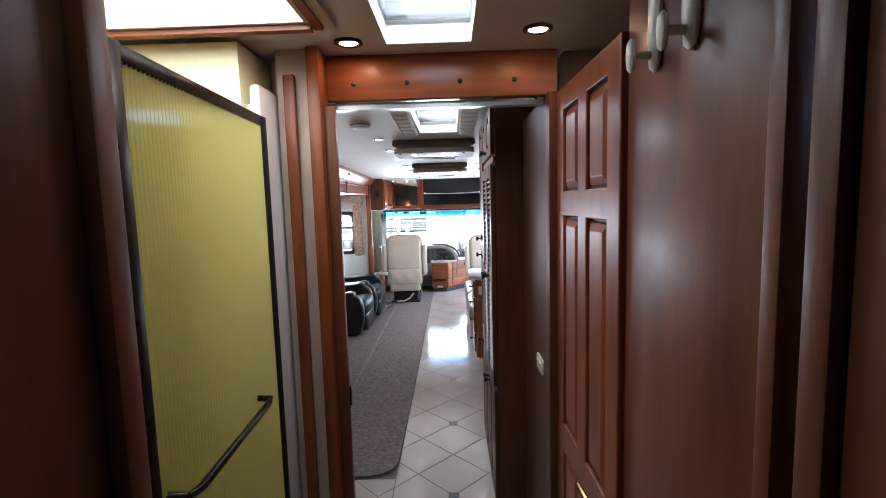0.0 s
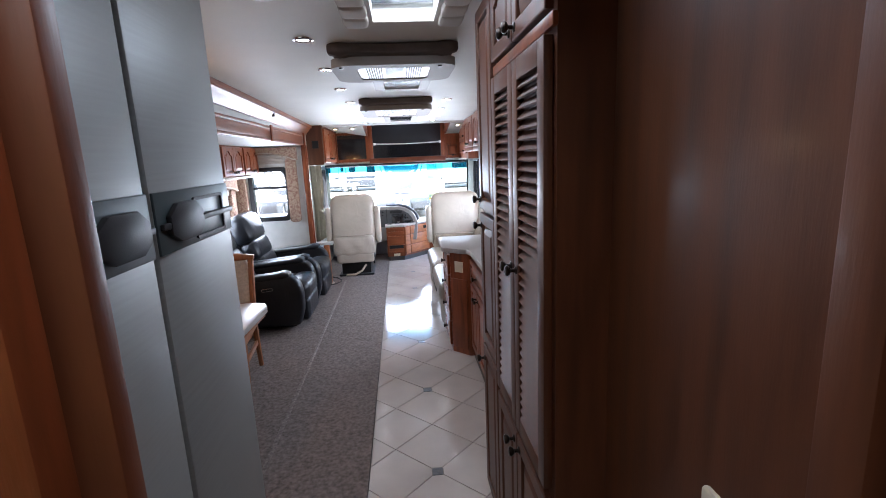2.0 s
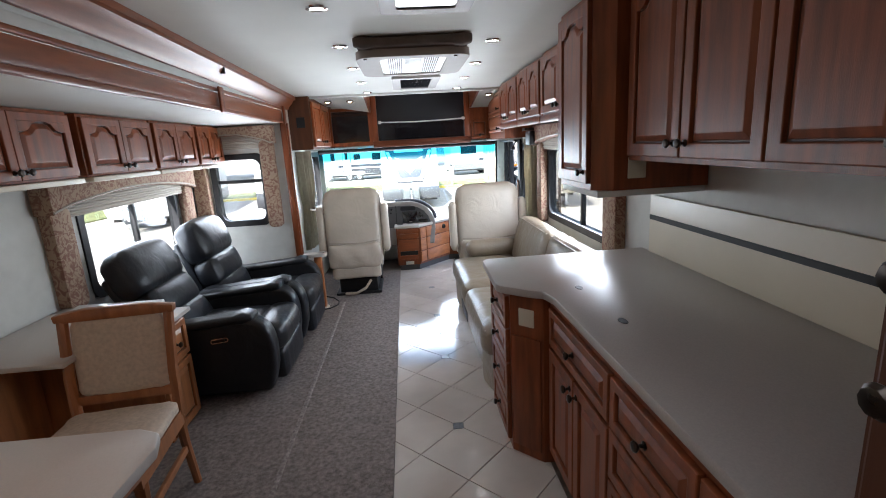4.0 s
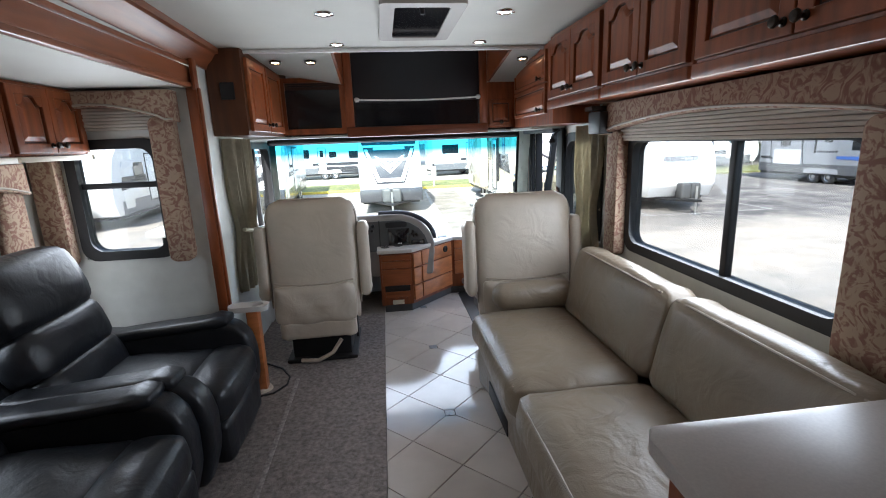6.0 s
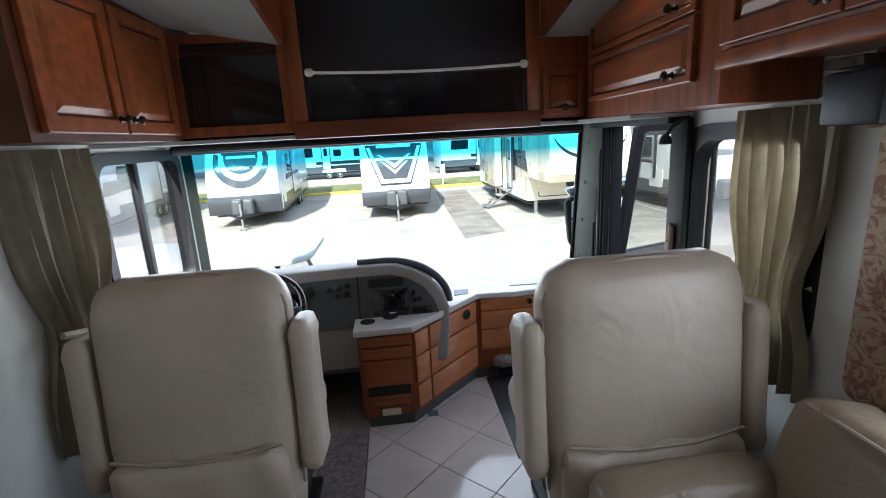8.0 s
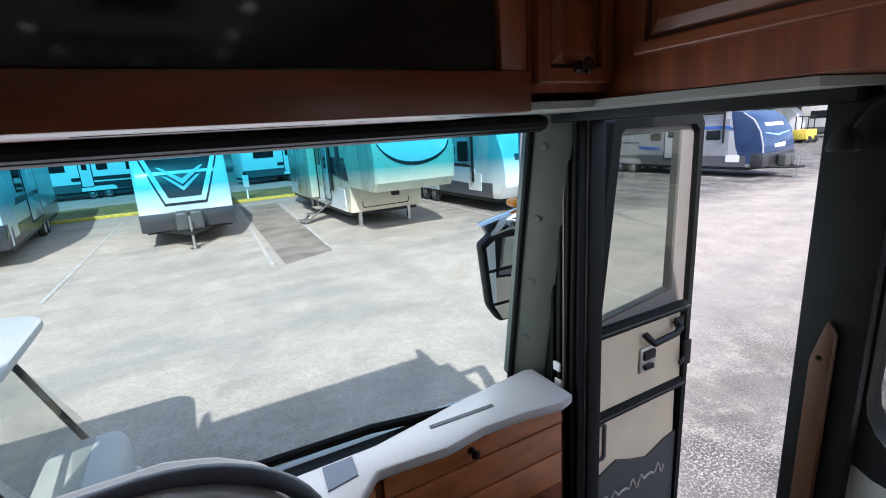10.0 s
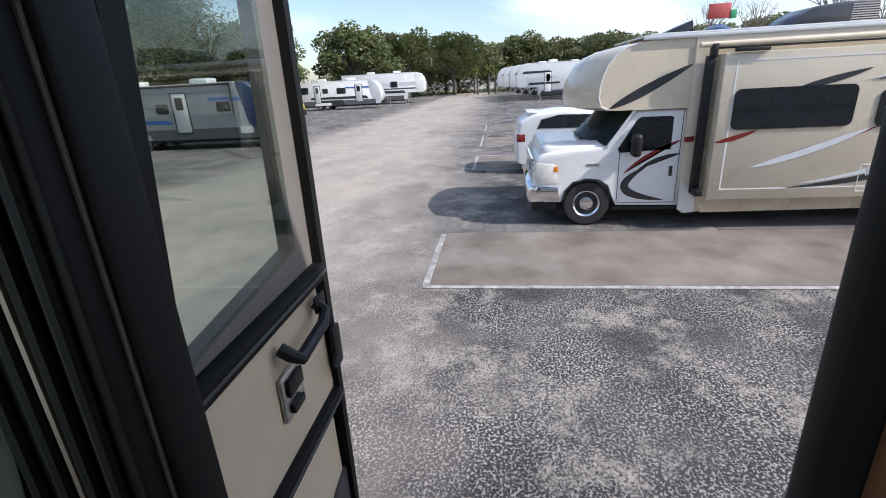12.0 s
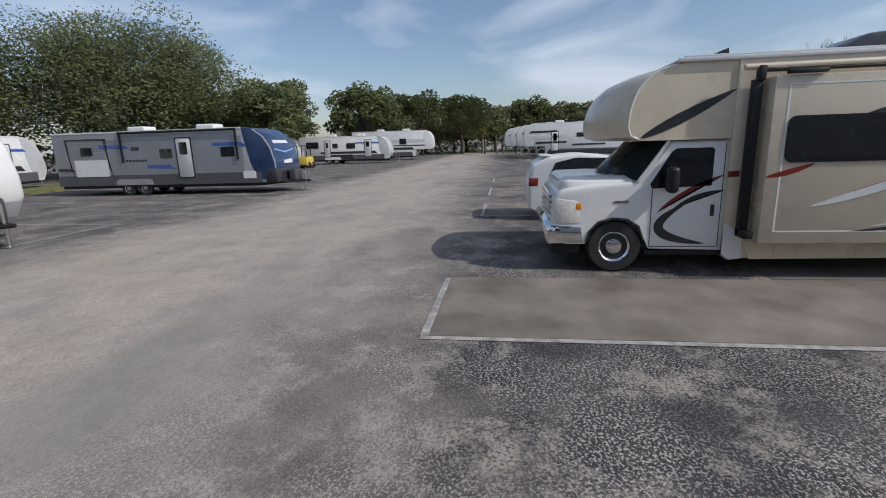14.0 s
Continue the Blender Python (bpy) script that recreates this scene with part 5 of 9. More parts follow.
# ---- cab seats ----
def cab_seat(m, label, wide):
    """A swivel cab seat facing local +y; its back is at y = 0."""
    t = thing("captain_chair", label, "seat", (0, 0, 0), "cab seats")
    h = wide / 2
    tilt = Matrix.Translation((0, 0.02, 0.30)) @ Matrix.Rotation(radians(-6), 4, "X")
    rows, cols = 26, 18
    bk = bmesh.new()
    grid = []
    for side in (0, 1):
        g = []
        for i in range(rows + 1):
            z = 0.82 * i / rows
            round_top = math.sqrt(max(0.0, 1 - max(0.0, (z - 0.68) / 0.14) ** 2)) if z > 0.68 else 1
            w = h * (0.93 + 0.07 * min(1, z / 0.3)) * (0.66 + 0.34 * round_top)
            row = []
            for j in range(cols + 1):
                s = -1 + 2 * j / cols
                bulge = max(0.0, 1 - abs(s) ** 6) ** 0.5 * max(0.0, 1 - abs(2 * z / 0.82 - 1) ** 8) ** 0.5
                y = (-0.015 - 0.07 * bulge) if side == 0 else (0.03 + 0.09 * bulge)
                row.append(bk.verts.new((s * w, y, z)))
            g.append(row)
        grid.append(g)
    for g, flip in ((grid[0], False), (grid[1], True)):
        for i in range(rows):
            for j in range(cols):
                q = (g[i][j], g[i][j + 1], g[i + 1][j + 1], g[i + 1][j])
                bk.faces.new(q[::-1] if flip else q)
    A, B = grid
    edge = [(i, 0) for i in range(rows)] + [(rows, j) for j in range(cols)] + [(i, cols) for i in range(rows, 0, -1)] + [(0, j) for j in range(cols, 0, -1)]
    for p, q in zip(edge, edge[1:] + edge[:1]):
        bk.faces.new((A[p[0]][p[1]], B[p[0]][p[1]], B[q[0]][q[1]], A[q[0]][q[1]]))
    bmesh.ops.recalc_face_normals(bk, faces=bk.faces[:])
    part("backrest", moved(bk, tilt), leather, t)
    pk = soft(-h * 0.86, -0.118, 0.0, h * 0.86, -0.05, 0.26, 0.03, 0.012)
    for v in pk.verts:
        v.co.z += -0.02 * math.cos(v.co.x / h * 1.4) * (v.co.z > 0.13) + 0.008 * math.sin(v.co.x * 38) * (v.co.z > 0.16)
        v.co.y += 0.006 * math.sin(v.co.x * 30 + v.co.z * 22)
    part("rear_pocket", moved(pk, tilt), leather, t, "slack leather map pocket")
    part("pocket_piping", moved(tube([(-h * 0.84, -0.10, 0.275), (-h * 0.3, -0.122, 0.258), (h * 0.3, -0.122, 0.258), (h * 0.84, -0.10, 0.275)], 0.006, 6), tilt), seam_m, t)
    pts = [(h * math.sin(a) * 0.97, -0.028, 0.70 + 0.115 * math.cos(a)) for a in (radians(d) for d in range(-90, 91, 15))]
    part("back_piping", moved(tube([(-h * 0.97, -0.028, 0.1)] + pts + [(h * 0.97, -0.028, 0.1)], 0.006, 6), tilt), seam_m, t)
    part("skirt", soft(-h * 0.80, -0.085, 0.20, h * 0.84, 0.0, 0.32, 0.02, 0.004), leather, t)
    part("seat_cushion", soft(-h * 0.95, 0.08, 0.36, h * 0.95, 0.58, 0.52, 0.06, 0.02), leather, t)
    for s in (-1, 1):
        part("armrest", moved(soft(-0.035, -0.06, 0.0, 0.035, 0.10, 0.50, 0.03, 0.004), Matrix.Translation((s * (h + 0.03), 0.03, 0.45)) @ Matrix.Rotation(radians(-5), 4, "X")), leather, t)
        part("armrest_pivot", lathe([(0.03, -0.02), (0.03, 0.02)], 12, Matrix.Translation((s * (h - 0.0), 0.06, 0.52)) @ pose(0, 0, 0, 0, 90)), black_pl, t)
    part("pedestal", boxes((-0.20, 0.02, 0.02, 0.20, 0.46, 0.22), (-0.24, -0.02, 0.0, 0.24, 0.50, 0.03), (-0.25, 0.10, 0.20, 0.25, 0.55, 0.36), bevel=0.012), black_pl, t)
    part("seat_belt", tube([(0.14, -0.03, 0.16), (0.08, -0.06, 0.08), (-0.02, -0.06, 0.03), (-0.14, -0.02, 0.02)], 0.014, 6), upholst, t, "pale seat-belt webbing")
    part("lever", box(h * 0.80, -0.02, 0.16, h * 0.80 + 0.02, 0.03, 0.33, bevel=0.006), black_pl, t)
    t.matrix_basis = m
    return t


cab_seat(pose(-0.525, 7.79, 0.014), "cream leather driver's seat with a rear pocket", 0.60)
cab_seat(pose(0.865, 7.63, 0.0), "cream leather passenger seat with folded armrests", 0.66)

cp = thing("cup_post", "wooden post with a pale cup-holder tray beside the driver", "cup holder", (-0.85, 7.46, 0.014))
part("post", boxes((-0.885, 7.425, 0.014, -0.815, 7.495, 0.535), bevel=0.01), honey, cp)
cpt = ring(rounded(-0.985, -0.755, 7.405, 7.515, 0.05, 6), [(-0.82 + 0.035 * math.cos(radians(a)), 7.46 + 0.03 * math.sin(radians(a))) for a in (0, 15, 30, 45, 60, 75, 90, 105, 120, 135, 150, 165, 180, 195, 210, 225, 240, 255, 270, 285, 300, 308, 316, 324, 332, 340, 348, 354)], "z", 0.535, 0.565)
part("tray", cpt, solid_top, cp)
part("foot", lathe([(0.06, 0), (0.055, 0.012), (0.03, 0.016)], 16, Matrix.Translation((-0.85, 7.46, 0.014))), upholst, cp)
solid("power_cable", tube([(-0.84, 7.36, 0.022), (-0.77, 7.38, 0.022), (-0.71, 7.47, 0.022), (-0.71, 7.57, 0.022), (-0.78, 7.70, 0.022), (-0.90, 7.79, 0.024)], 0.006, 6), black_pl, "black power cable lying on the carpet", "cable")


def curtain(x0, y0, x1, y1, z0, z1, tie, label):
    """A gathered curtain with a tie-back."""
    t = thing("cab_curtain", label, "curtain", ((x0 + x1) / 2, (y0 + y1) / 2, z0), "cab curtains")
    bm = bmesh.new()
    d = Vector((x1 - x0, y1 - y0, 0))
    nrm = Vector((-d.y, d.x, 0)).normalized()
    rows = []
    for i in range(19):
        z = z1 + (z0 - z1) * i / 18
        k = 1 - 0.35 * math.exp(-((z - tie) / 0.16) ** 2)
        row = []
        for j in range(61):
            s = j / 60
            p = Vector((x0, y0, z)) + d * (0.5 + (s - 0.5) * k) + nrm * (0.028 * math.sin(s * 38) * (0.6 + 0.4 * k) + 0.008 * math.sin(s * 91 + z * 5))
            row.append(bm.verts.new(p))
        rows.append(row)
    for a, b in zip(rows, rows[1:]):
        for j in range(60):
            bm.faces.new((a[j], a[j + 1], b[j + 1], b[j]))
    bmesh.ops.solidify(bm, geom=bm.faces[:], thickness=0.003)
    part("cloth", bm, curtain_m, t)
    c = Vector(((x0 + x1) / 2, (y0 + y1) / 2, tie))
    half = d * 0.36
    part("tie_back", tube([c - half - nrm * 0.04, c - half * 0.4 - nrm * 0.055 + Vector((0, 0, -0.02)), c + half * 0.5 - nrm * 0.05 + Vector((0, 0, -0.03)), c + half], 0.013, 8), curtain_m, t, "braided tie-back")
    return t


curtain(-1.03, 7.92, -0.99, 8.32, 0.50, 1.53, 0.93, "gathered taupe curtain tied back beside the driver")
curtain(1.36, 7.60, 1.34, 7.98, 0.62, 1.53, 0.98, "gathered taupe curtain tied back by the side window")
spk = thing("speaker", "small black speaker on a bracket under the lockers", "speaker", (1.28, 7.30, 1.5))
part("case", box(1.24, 7.40, 1.47, 1.38, 7.56, 1.60, bevel=0.012), black_pl, spk)
part("bracket", boxes((1.20, 7.42, 1.605, 1.39, 7.52, 1.628)), bronze, spk)

# ---- cab: overhead, television, windscreen ----
# darker copy of the cherry: dimness of the room-facing rail put into colour
tv_cherry = mat("shaded_cherry_rail", (0.13, 0.034, 0.012), 0.42, var=0.3, scale=3.0, stretch=(1.0, 9, 9), bump=0.06, bscale=40, coat=0.05, spec=0.3)
ov = thing("cab_overhead_cabinet", "cherry overhead cabinetry across the cab", "cabinet", (0, 8.8, 1.55))
part("left_box", prism([(-1.055, 7.85), (-0.845, 7.85), (-0.805, 8.70), (-0.805, 9.05), (-1.055, 9.05)], "z", 1.545, 2.055), cherry_dark, ov)
mL = frame_at((-0.842, 7.885, 1.57), (0.04, 0.85, 0), (0.85, -0.04, 0))
for k in range(2):
    panel_door(ov, mL @ Matrix.Translation((0.005 + k * 0.40, 0, 0.002)), 0.385, 0.44, cherry_x, knob=(0.35 if k == 0 else 0.035, 0.05), st=0.05)
part("side_vent", box(-0.98, 7.838, 1.76, -0.90, 7.852, 1.86, bevel=0.003), black_pl, ov)
part("media_frame", boxes((-0.805, 8.71, 1.555, -0.765, 9.05, 1.99), (-0.34, 8.71, 1.555, -0.30, 9.05, 1.99), (-0.765, 8.71, 1.555, -0.34, 9.05, 1.60), (-0.765, 8.71, 1.955, -0.34, 9.05, 1.99)), cherry, ov)
part("media_glass", boxes((-0.765, 8.725, 1.60, -0.34, 8.735, 1.77), (-0.765, 8.725, 1.78, -0.34, 8.735, 1.90), (-0.765, 8.73, 1.77, -0.34, 8.74, 1.78)), gloss_black, ov, "dark glass media bay")
part("media_slots", boxes((-0.74, 8.722, 1.925, -0.42, 8.73, 1.932), (-0.74, 8.722, 1.94, -0.50, 8.73, 1.947)), black_pl, ov)
part("media_back", box(-0.80, 8.74, 1.56, -0.31, 9.05, 1.985), groove, ov)
part("tv_rail", box(-0.30, 8.69, 1.524, 0.865, 9.05, 1.60, bevel=0.004), tv_cherry, ov)
for xa in (-0.30, 0.80):
    part("tv_stile", box(xa, 8.70, 1.60, xa + 0.065, 9.05, 2.20, bevel=0.004), cherry, ov)
for xa in (-0.32, 0.866):
    part("tv_cheek", prism([(7.96, 2.055), (8.70, 1.93), (8.70, 2.2), (7.96, 2.2)], "x", xa, xa + 0.02), cherry, ov)
part("right_bay", boxes((0.865, 8.70, 1.56, 1.12, 9.05, 1.925)), cherry, ov)
panel_door(ov, frame_at((0.875, 8.699, 1.575), (1, 0, 0), (0, -1, 0)), 0.20, 0.21, cherry, knob=(0.10, 0.03), st=0.03)
part("right_box", prism([(1.075, 7.72), (1.39, 7.72), (1.39, 9.05), (1.12, 9.05), (1.10, 8.70)], "z", 1.546, 2.055), cherry, ov)
mR = frame_at((1.097, 8.66, 1.62), (-0.022, -0.92, 0), (-0.92, 0.022, 0))
panel_door(ov, mR @ Matrix.Translation((0.03, 0, 0.001)), 0.80, 0.19, cherry_h, knob=(0.70, 0.03), st=0.025)
panel_door(ov, mR @ Matrix.Translation((0.03, 0.20, 0.001)), 0.80, 0.20, cherry_h, knob=(0.70, 0.03), st=0.025)
# underside panel: the shade below the overhead is put into its grey
part("underside", prism([(-1.055, 8.46), (-0.78, 8.72), (1.06, 8.72), (1.125, 8.32), (1.39, 8.30), (1.39, 9.20), (-1.055, 9.20)], "z", 1.528, 1.5435), mat("shaded_underside_vinyl", (0.29, 0.30, 0.27), 0.6, var=0.06, scale=6, bump=0.15, bscale=220), ov, "underside panel greyed for its shade")
part("front_lip", box(-1.055, 9.06, 1.5445, 1.39, 9.20, 1.62), white_pl, ov)
for x in (0.55, 0.72, 0.78):
    part("screw", lathe([(0.01, 0), (0.008, -0.004)], 10, Matrix.Translation((x, 8.80, 1.527))), bronze, ov)
part("lock_slot", box(0.10, 8.86, 1.522, 0.50, 8.89, 1.529, bevel=0.003), black_pl, ov)
tv = thing("television", "large dark screen strapped into the cab overhead", "television", (0.28, 8.7, 1.6))
part("screen", box(-0.235, 8.715, 1.60, 0.80, 8.74, 2.20, bevel=0.004), screen_m, tv)
part("lower_flap", box(-0.215, 8.708, 1.605, 0.785, 8.716, 1.79), gloss_black, tv)
bgm = [(-0.205 + 0.985 * k / 24, 8.695, 1.812 - 0.012 * math.sin(math.pi * k / 24)) for k in range(25)]
part("strap", tube(bgm, 0.007, 8), white_pl, tv, "white elastic cord")
for x in (-0.205, 0.785):
    part("strap_end", lathe([(0.008, -0.02), (0.018, -0.01), (0.018, 0.01), (0.008, 0.02)], 10, Matrix.Translation((x, 8.69, 1.812)) @ pose(0, 0, 0, 0, 90)), white_pl, tv)
pw = bmesh.new()
for quad in (((-0.84, 7.95, 2.055), (-0.32, 7.95, 2.055), (-0.32, 8.71, 1.935), (-0.80, 8.71, 2.02)), ((0.886, 7.95, 2.055), (1.08, 7.95, 2.055), (1.11, 8.70, 1.925), (0.886, 8.70, 1.925))):
    pw.faces.new([pw.verts.new(p) for p in quad])
bmesh.ops.solidify(pw, geom=pw.faces[:], thickness=0.012)
solid("cab_ceiling_panel", pw, ceil_vinyl, "sloping white panels beside the television", "trim", "structure")
solid("front_cap_rake", prism([(8.98, 2.20), (8.98, 2.25), (9.34, 1.68), (9.30, 1.64)], "x", -1.14, 1.46), white_pl, "raked white brow over the windscreen", "wall", "structure")
solid("cab_roof_infill", box(-1.06, 7.93, 2.20, 1.40, 9.0, 2.24), ceil_vinyl, "upper lining over the cab", "ceiling", "structure")
for x, y, z in ((-0.70, 8.15, 2.02), (-0.47, 8.15, 2.018), (1.0, 8.15, 2.018)):
    t = thing("recessed_spot", "lit warm recessed spot in a bronze bezel", "ceiling light", (x, y, z), "recessed spots")
    mm = Matrix.Translation((x, y, z)) @ Matrix.Rotation(radians(-9), 4, "X")
    part("bezel", lathe([(0.040, 0.0), (0.040, -0.008), (0.029, -0.011), (0.026, -0.004)], 18, mm), bronze, t)
    part("lens", lathe([(0.025, -0.005), (0.016, -0.008), (0.004, -0.009)], 14, mm), spot_m, t)

ws = thing("windscreen", "wide one-piece windscreen with a blue-green sun band", "windscreen", (0.1, 9.3, 0.55), kind="structure")
wb_ = bmesh.new()
cols = []
for k in range(21):
    x = -1.10 + 2.38 * k / 20
    s = (x - 0.09) / 1.19
    cols.append([wb_.verts.new((x, 9.50 - 0.14 * s * s - 0.12 * (z - 0.45) / 1.15, z)) for z in (0.36, 0.7, 1.0, 1.27, 1.40, 1.60)])
for a, b in zip(cols, cols[1:]):
    for i in range(5):
        wb_.faces.new((a[i], a[i + 1], b[i + 1], b[i]))
wp = part("pane", wb_, wind_m, ws)
wp.visible_shadow = False
part("top_shade", merged(box(-1.03, 9.06, 1.478, 1.24, 9.13, 1.527, bevel=0.02), tube([(-1.0, 9.04, 1.505), (1.2, 9.04, 1.505)], 0.018)), rubber, ws, "rolled black windscreen shade")
part("lower_seal", tube([(-1.08, 9.38, 0.41), (-0.5, 9.475, 0.42), (0.1, 9.50, 0.42), (0.7, 9.465, 0.42), (1.26, 9.36, 0.41)], 0.018), rubber, ws)
pp = [(1.275, 9.235), (1.36, 9.138), (1.39, 9.19), (1.28, 9.31)]
pil = bmesh.new()
lo = [pil.verts.new((x, y + 0.10, 0.50)) for x, y in pp]
hi_ = [pil.verts.new((x, y - 0.075, 1.56)) for x, y in pp]
pil.faces.new(lo), pil.faces.new(hi_[::-1])
for i in range(4):
    j = (i + 1) % 4
    pil.faces.new((lo[i], hi_[i], hi_[j], lo[j]))
bmesh.ops.recalc_face_normals(pil, faces=pil.faces[:])
bmesh.ops.bevel(pil, geom=pil.edges[:], offset=0.012, segments=2, profile=0.5, affect="EDGES")
pillar_m = mat("grey_green_pillar_plastic", (0.165, 0.178, 0.15), 0.5, var=0.06, scale=15, bump=0.12, bscale=300)
pl_ = thing("screen_pillar", "grey plastic windscreen pillar with four screw caps", "trim", (1.3, 9.2, 0.5), kind="structure")
part("cover", pil, pillar_m, pl_)
part("seal", tube([(1.268, 9.345, 0.48), (1.268, 9.265, 1.0), (1.265, 9.172, 1.56)], 0.012), rubber, pl_)
for z in (1.428, 1.180, 0.940, 0.702):
    y = 9.206 + 0.10 - 0.175 * (z - 0.5) / 1.06
    part("screw_cap", lathe([(0.014, 0), (0.013, 0.004), (0.006, 0.006)], 12, frame_at((1.297, y + 0.001, z), (0.66, -0.75, 0), (-0.75, -0.66, -0.1))), pillar_m, pl_)
lp = [(-1.11, 9.26), (-1.01, 9.30), (-1.06, 9.40), (-1.14, 9.34)]
solid("screen_pillar_left", merged(prism(lp, "z", 0.45, 1.58)), pillar_m, "grey plastic windscreen pillar by the driver", "trim", "structure")
solid("front_cap", boxes((-1.14, 9.40, -0.9, 1.40, 9.50, 0.38), (-1.14, 9.20, 1.60, 1.46, 9.30, 1.66), (-1.14, 9.32, -0.9, -1.06, 9.42, 1.62), (1.40, 9.325, -0.9, 1.46, 9.42, 1.62)), white_pl, "white front cap of the coach", "wall", "structure")

# ---- dash ----
da = thing("dashboard", "grey moulded dashboard with dark instrument panels", "dashboard", (-0.3, 9.0, 0.3))
outl = [(-1.05, 0.30), (-1.05, 0.80), (-0.95, 0.83), (-0.10, 0.842), (0.10, 0.84), (0.20, 0.81), (0.29, 0.755), (0.35, 0.68), (0.385, 0.60), (0.385, 0.50), (0.36, 0.30)]
db = prism(outl, "y", 8.86, 9.03)
part("cowl", prism([(9.035, 0.30), (9.035, 0.78), (9.20, 0.62), (9.44, 0.49), (9.44, 0.30)], "x", -1.05, 0.07), grey_dk, da)
for v in db.verts:
    if v.co.y < 8.9:
        v.co.y += -0.05 + 0.20 * (v.co.z - 0.5)
bmesh.ops.bevel(db, geom=db.edges[:], offset=0.018, segments=3, profile=0.5, affect="EDGES")
part("body", db, dash_pl, da)
inn = [(-1.0, 0.50), (-1.0, 0.775), (-0.10, 0.79), (0.08, 0.79), (0.17, 0.765), (0.25, 0.715), (0.30, 0.65), (0.325, 0.58), (0.32, 0.545)]
fbm = prism(inn, "y", 8.875, 8.90)
for v in fbm.verts:
    v.co.y += -0.078 + 0.20 * (v.co.z - 0.5)
part("instrument_panel", fbm, grey_dk, da, "dark grey instrument fascia")


def on_dash(x, z, y=0.0):
    return frame_at((x, 8.875 - 0.08 + 0.20 * (z - 0.5) + y, z), (1, 0, 0), (0, -1, 0.2))


part("seam", moved(box(-0.004, -0.14, 0.0, 0.004, 0.14, 0.003), on_dash(-0.10, 0.66)), black_pl, da)
scr = part("navigation_screen", moved(box(-0.10, -0.075, 0, 0.09, 0.065, 0.008, bevel=0.003), on_dash(0.075, 0.655)), gloss_black, da)
part("screen_badge", moved(box(-0.018, -0.068, 0.0081, 0.018, -0.062, 0.009), on_dash(0.075, 0.655)), white_pl, scr)
part("visor_recess", moved(prism(rounded(-0.10, 0.09, -0.022, 0.026, 0.018), "z", 0, 0.006), on_dash(0.055, 0.752)), black_pl, da)
for x, z, r in ((-0.36, 0.73, 0.030), (-0.255, 0.735, 0.017), (-0.20, 0.745, 0.017), (-0.155, 0.755, 0.017), (-0.21, 0.70, 0.014), (-0.165, 0.71, 0.014)):
    part("control_knob", lathe([(r, 0), (r * 0.95, 0.012), (r * 0.6, 0.018)], 14, on_dash(x, z)), black_pl, da)
for x, z in ((0.195, 0.69), (0.20, 0.65), (0.225, 0.655), (0.185, 0.665)):
    part("rocker_switch", moved(box(-0.009, -0.013, 0, 0.009, 0.013, 0.006, bevel=0.002), on_dash(x, z)), gloss_black, da)
part("radio", moved(box(-0.055, -0.02, 0, 0.055, 0.022, 0.006, bevel=0.002), on_dash(0.235, 0.592)), gloss_black, da)
part("gauge_panel", moved(prism([(0.20 * math.cos(radians(a)), 0.09 * math.sin(radians(a))) for a in range(0, 360, 15)], "z", 0, 0.006), on_dash(-0.56, 0.67)), gloss_black, da, "dark oval gauge cluster")
for x in (-0.66, -0.56, -0.46):
    part("gauge", moved(lathe([(0.04, 0), (0.038, 0.003), (0.034, 0.001)], 18), on_dash(x, 0.675, -0.006)), chrome, da)
hood = [(-0.10 + 0.16 * k / 3, 8.945, 0.848) for k in range(3)] + [(0.06 + 0.335 * math.sin(radians(a)), 8.945 - 0.045 * a / 90, 0.60 + 0.248 * math.cos(radians(a))) for a in range(0, 91, 9)]
part("hood_edge", tube(hood, 0.021, 10), mat("slate_edge", (0.045, 0.052, 0.068), 0.5), da, "slate padded edge")
part("defrost_vent", box(-0.95, 9.04, 0.775, 0.05, 9.06, 0.79), black_pl, da)
stw = thing("steering_wheel", "dark burl steering wheel with a grey centre pad", "steering wheel", (-0.55, 8.62, 0.7))
ms = Matrix.Translation((-0.55, 8.56, 0.745)) @ Matrix.Rotation(radians(38), 4, "X")
tor = bmesh.new()
ringv = []
for k in range(40):
    a = 2 * math.pi * k / 40
    ringv.append([tor.verts.new(ms @ Vector(((0.215 + 0.016 * math.cos(b)) * math.cos(a), (0.215 + 0.016 * math.cos(b)) * math.sin(a), 0.016 * math.sin(b)))) for b in (2 * math.pi * q / 10 for q in range(10))])
for k in range(40):
    A, B = ringv[k], ringv[(k + 1) % 40]
    for q in range(10):
        tor.faces.new((A[q], B[q], B[(q + 1) % 10], A[(q + 1) % 10]))
part("rim", tor, mat("burl_rim", (0.03, 0.014, 0.01), 0.15, var=0.6, scale=25), stw)
part("centre_pad", moved(box(-0.09, -0.07, -0.03, 0.09, 0.05, 0.02, bevel=0.015), ms), grey_dk, stw)
part("badge", moved(lathe([(0.02, 0.02), (0.018, 0.024)], 14), ms), chrome, stw)
for a in (0, 180, 250, 290):
    part("spoke", moved(tube([(0.07 * math.cos(radians(a)), 0.05 * math.sin(radians(a)), 0), (0.21 * math.cos(radians(a)), 0.21 * math.sin(radians(a)), 0)], 0.014), ms), grey_dk, stw)
part("column", moved(tube([(0, 0, -0.02), (0, 0, -0.30)], 0.05, 12), ms), black_pl, stw)

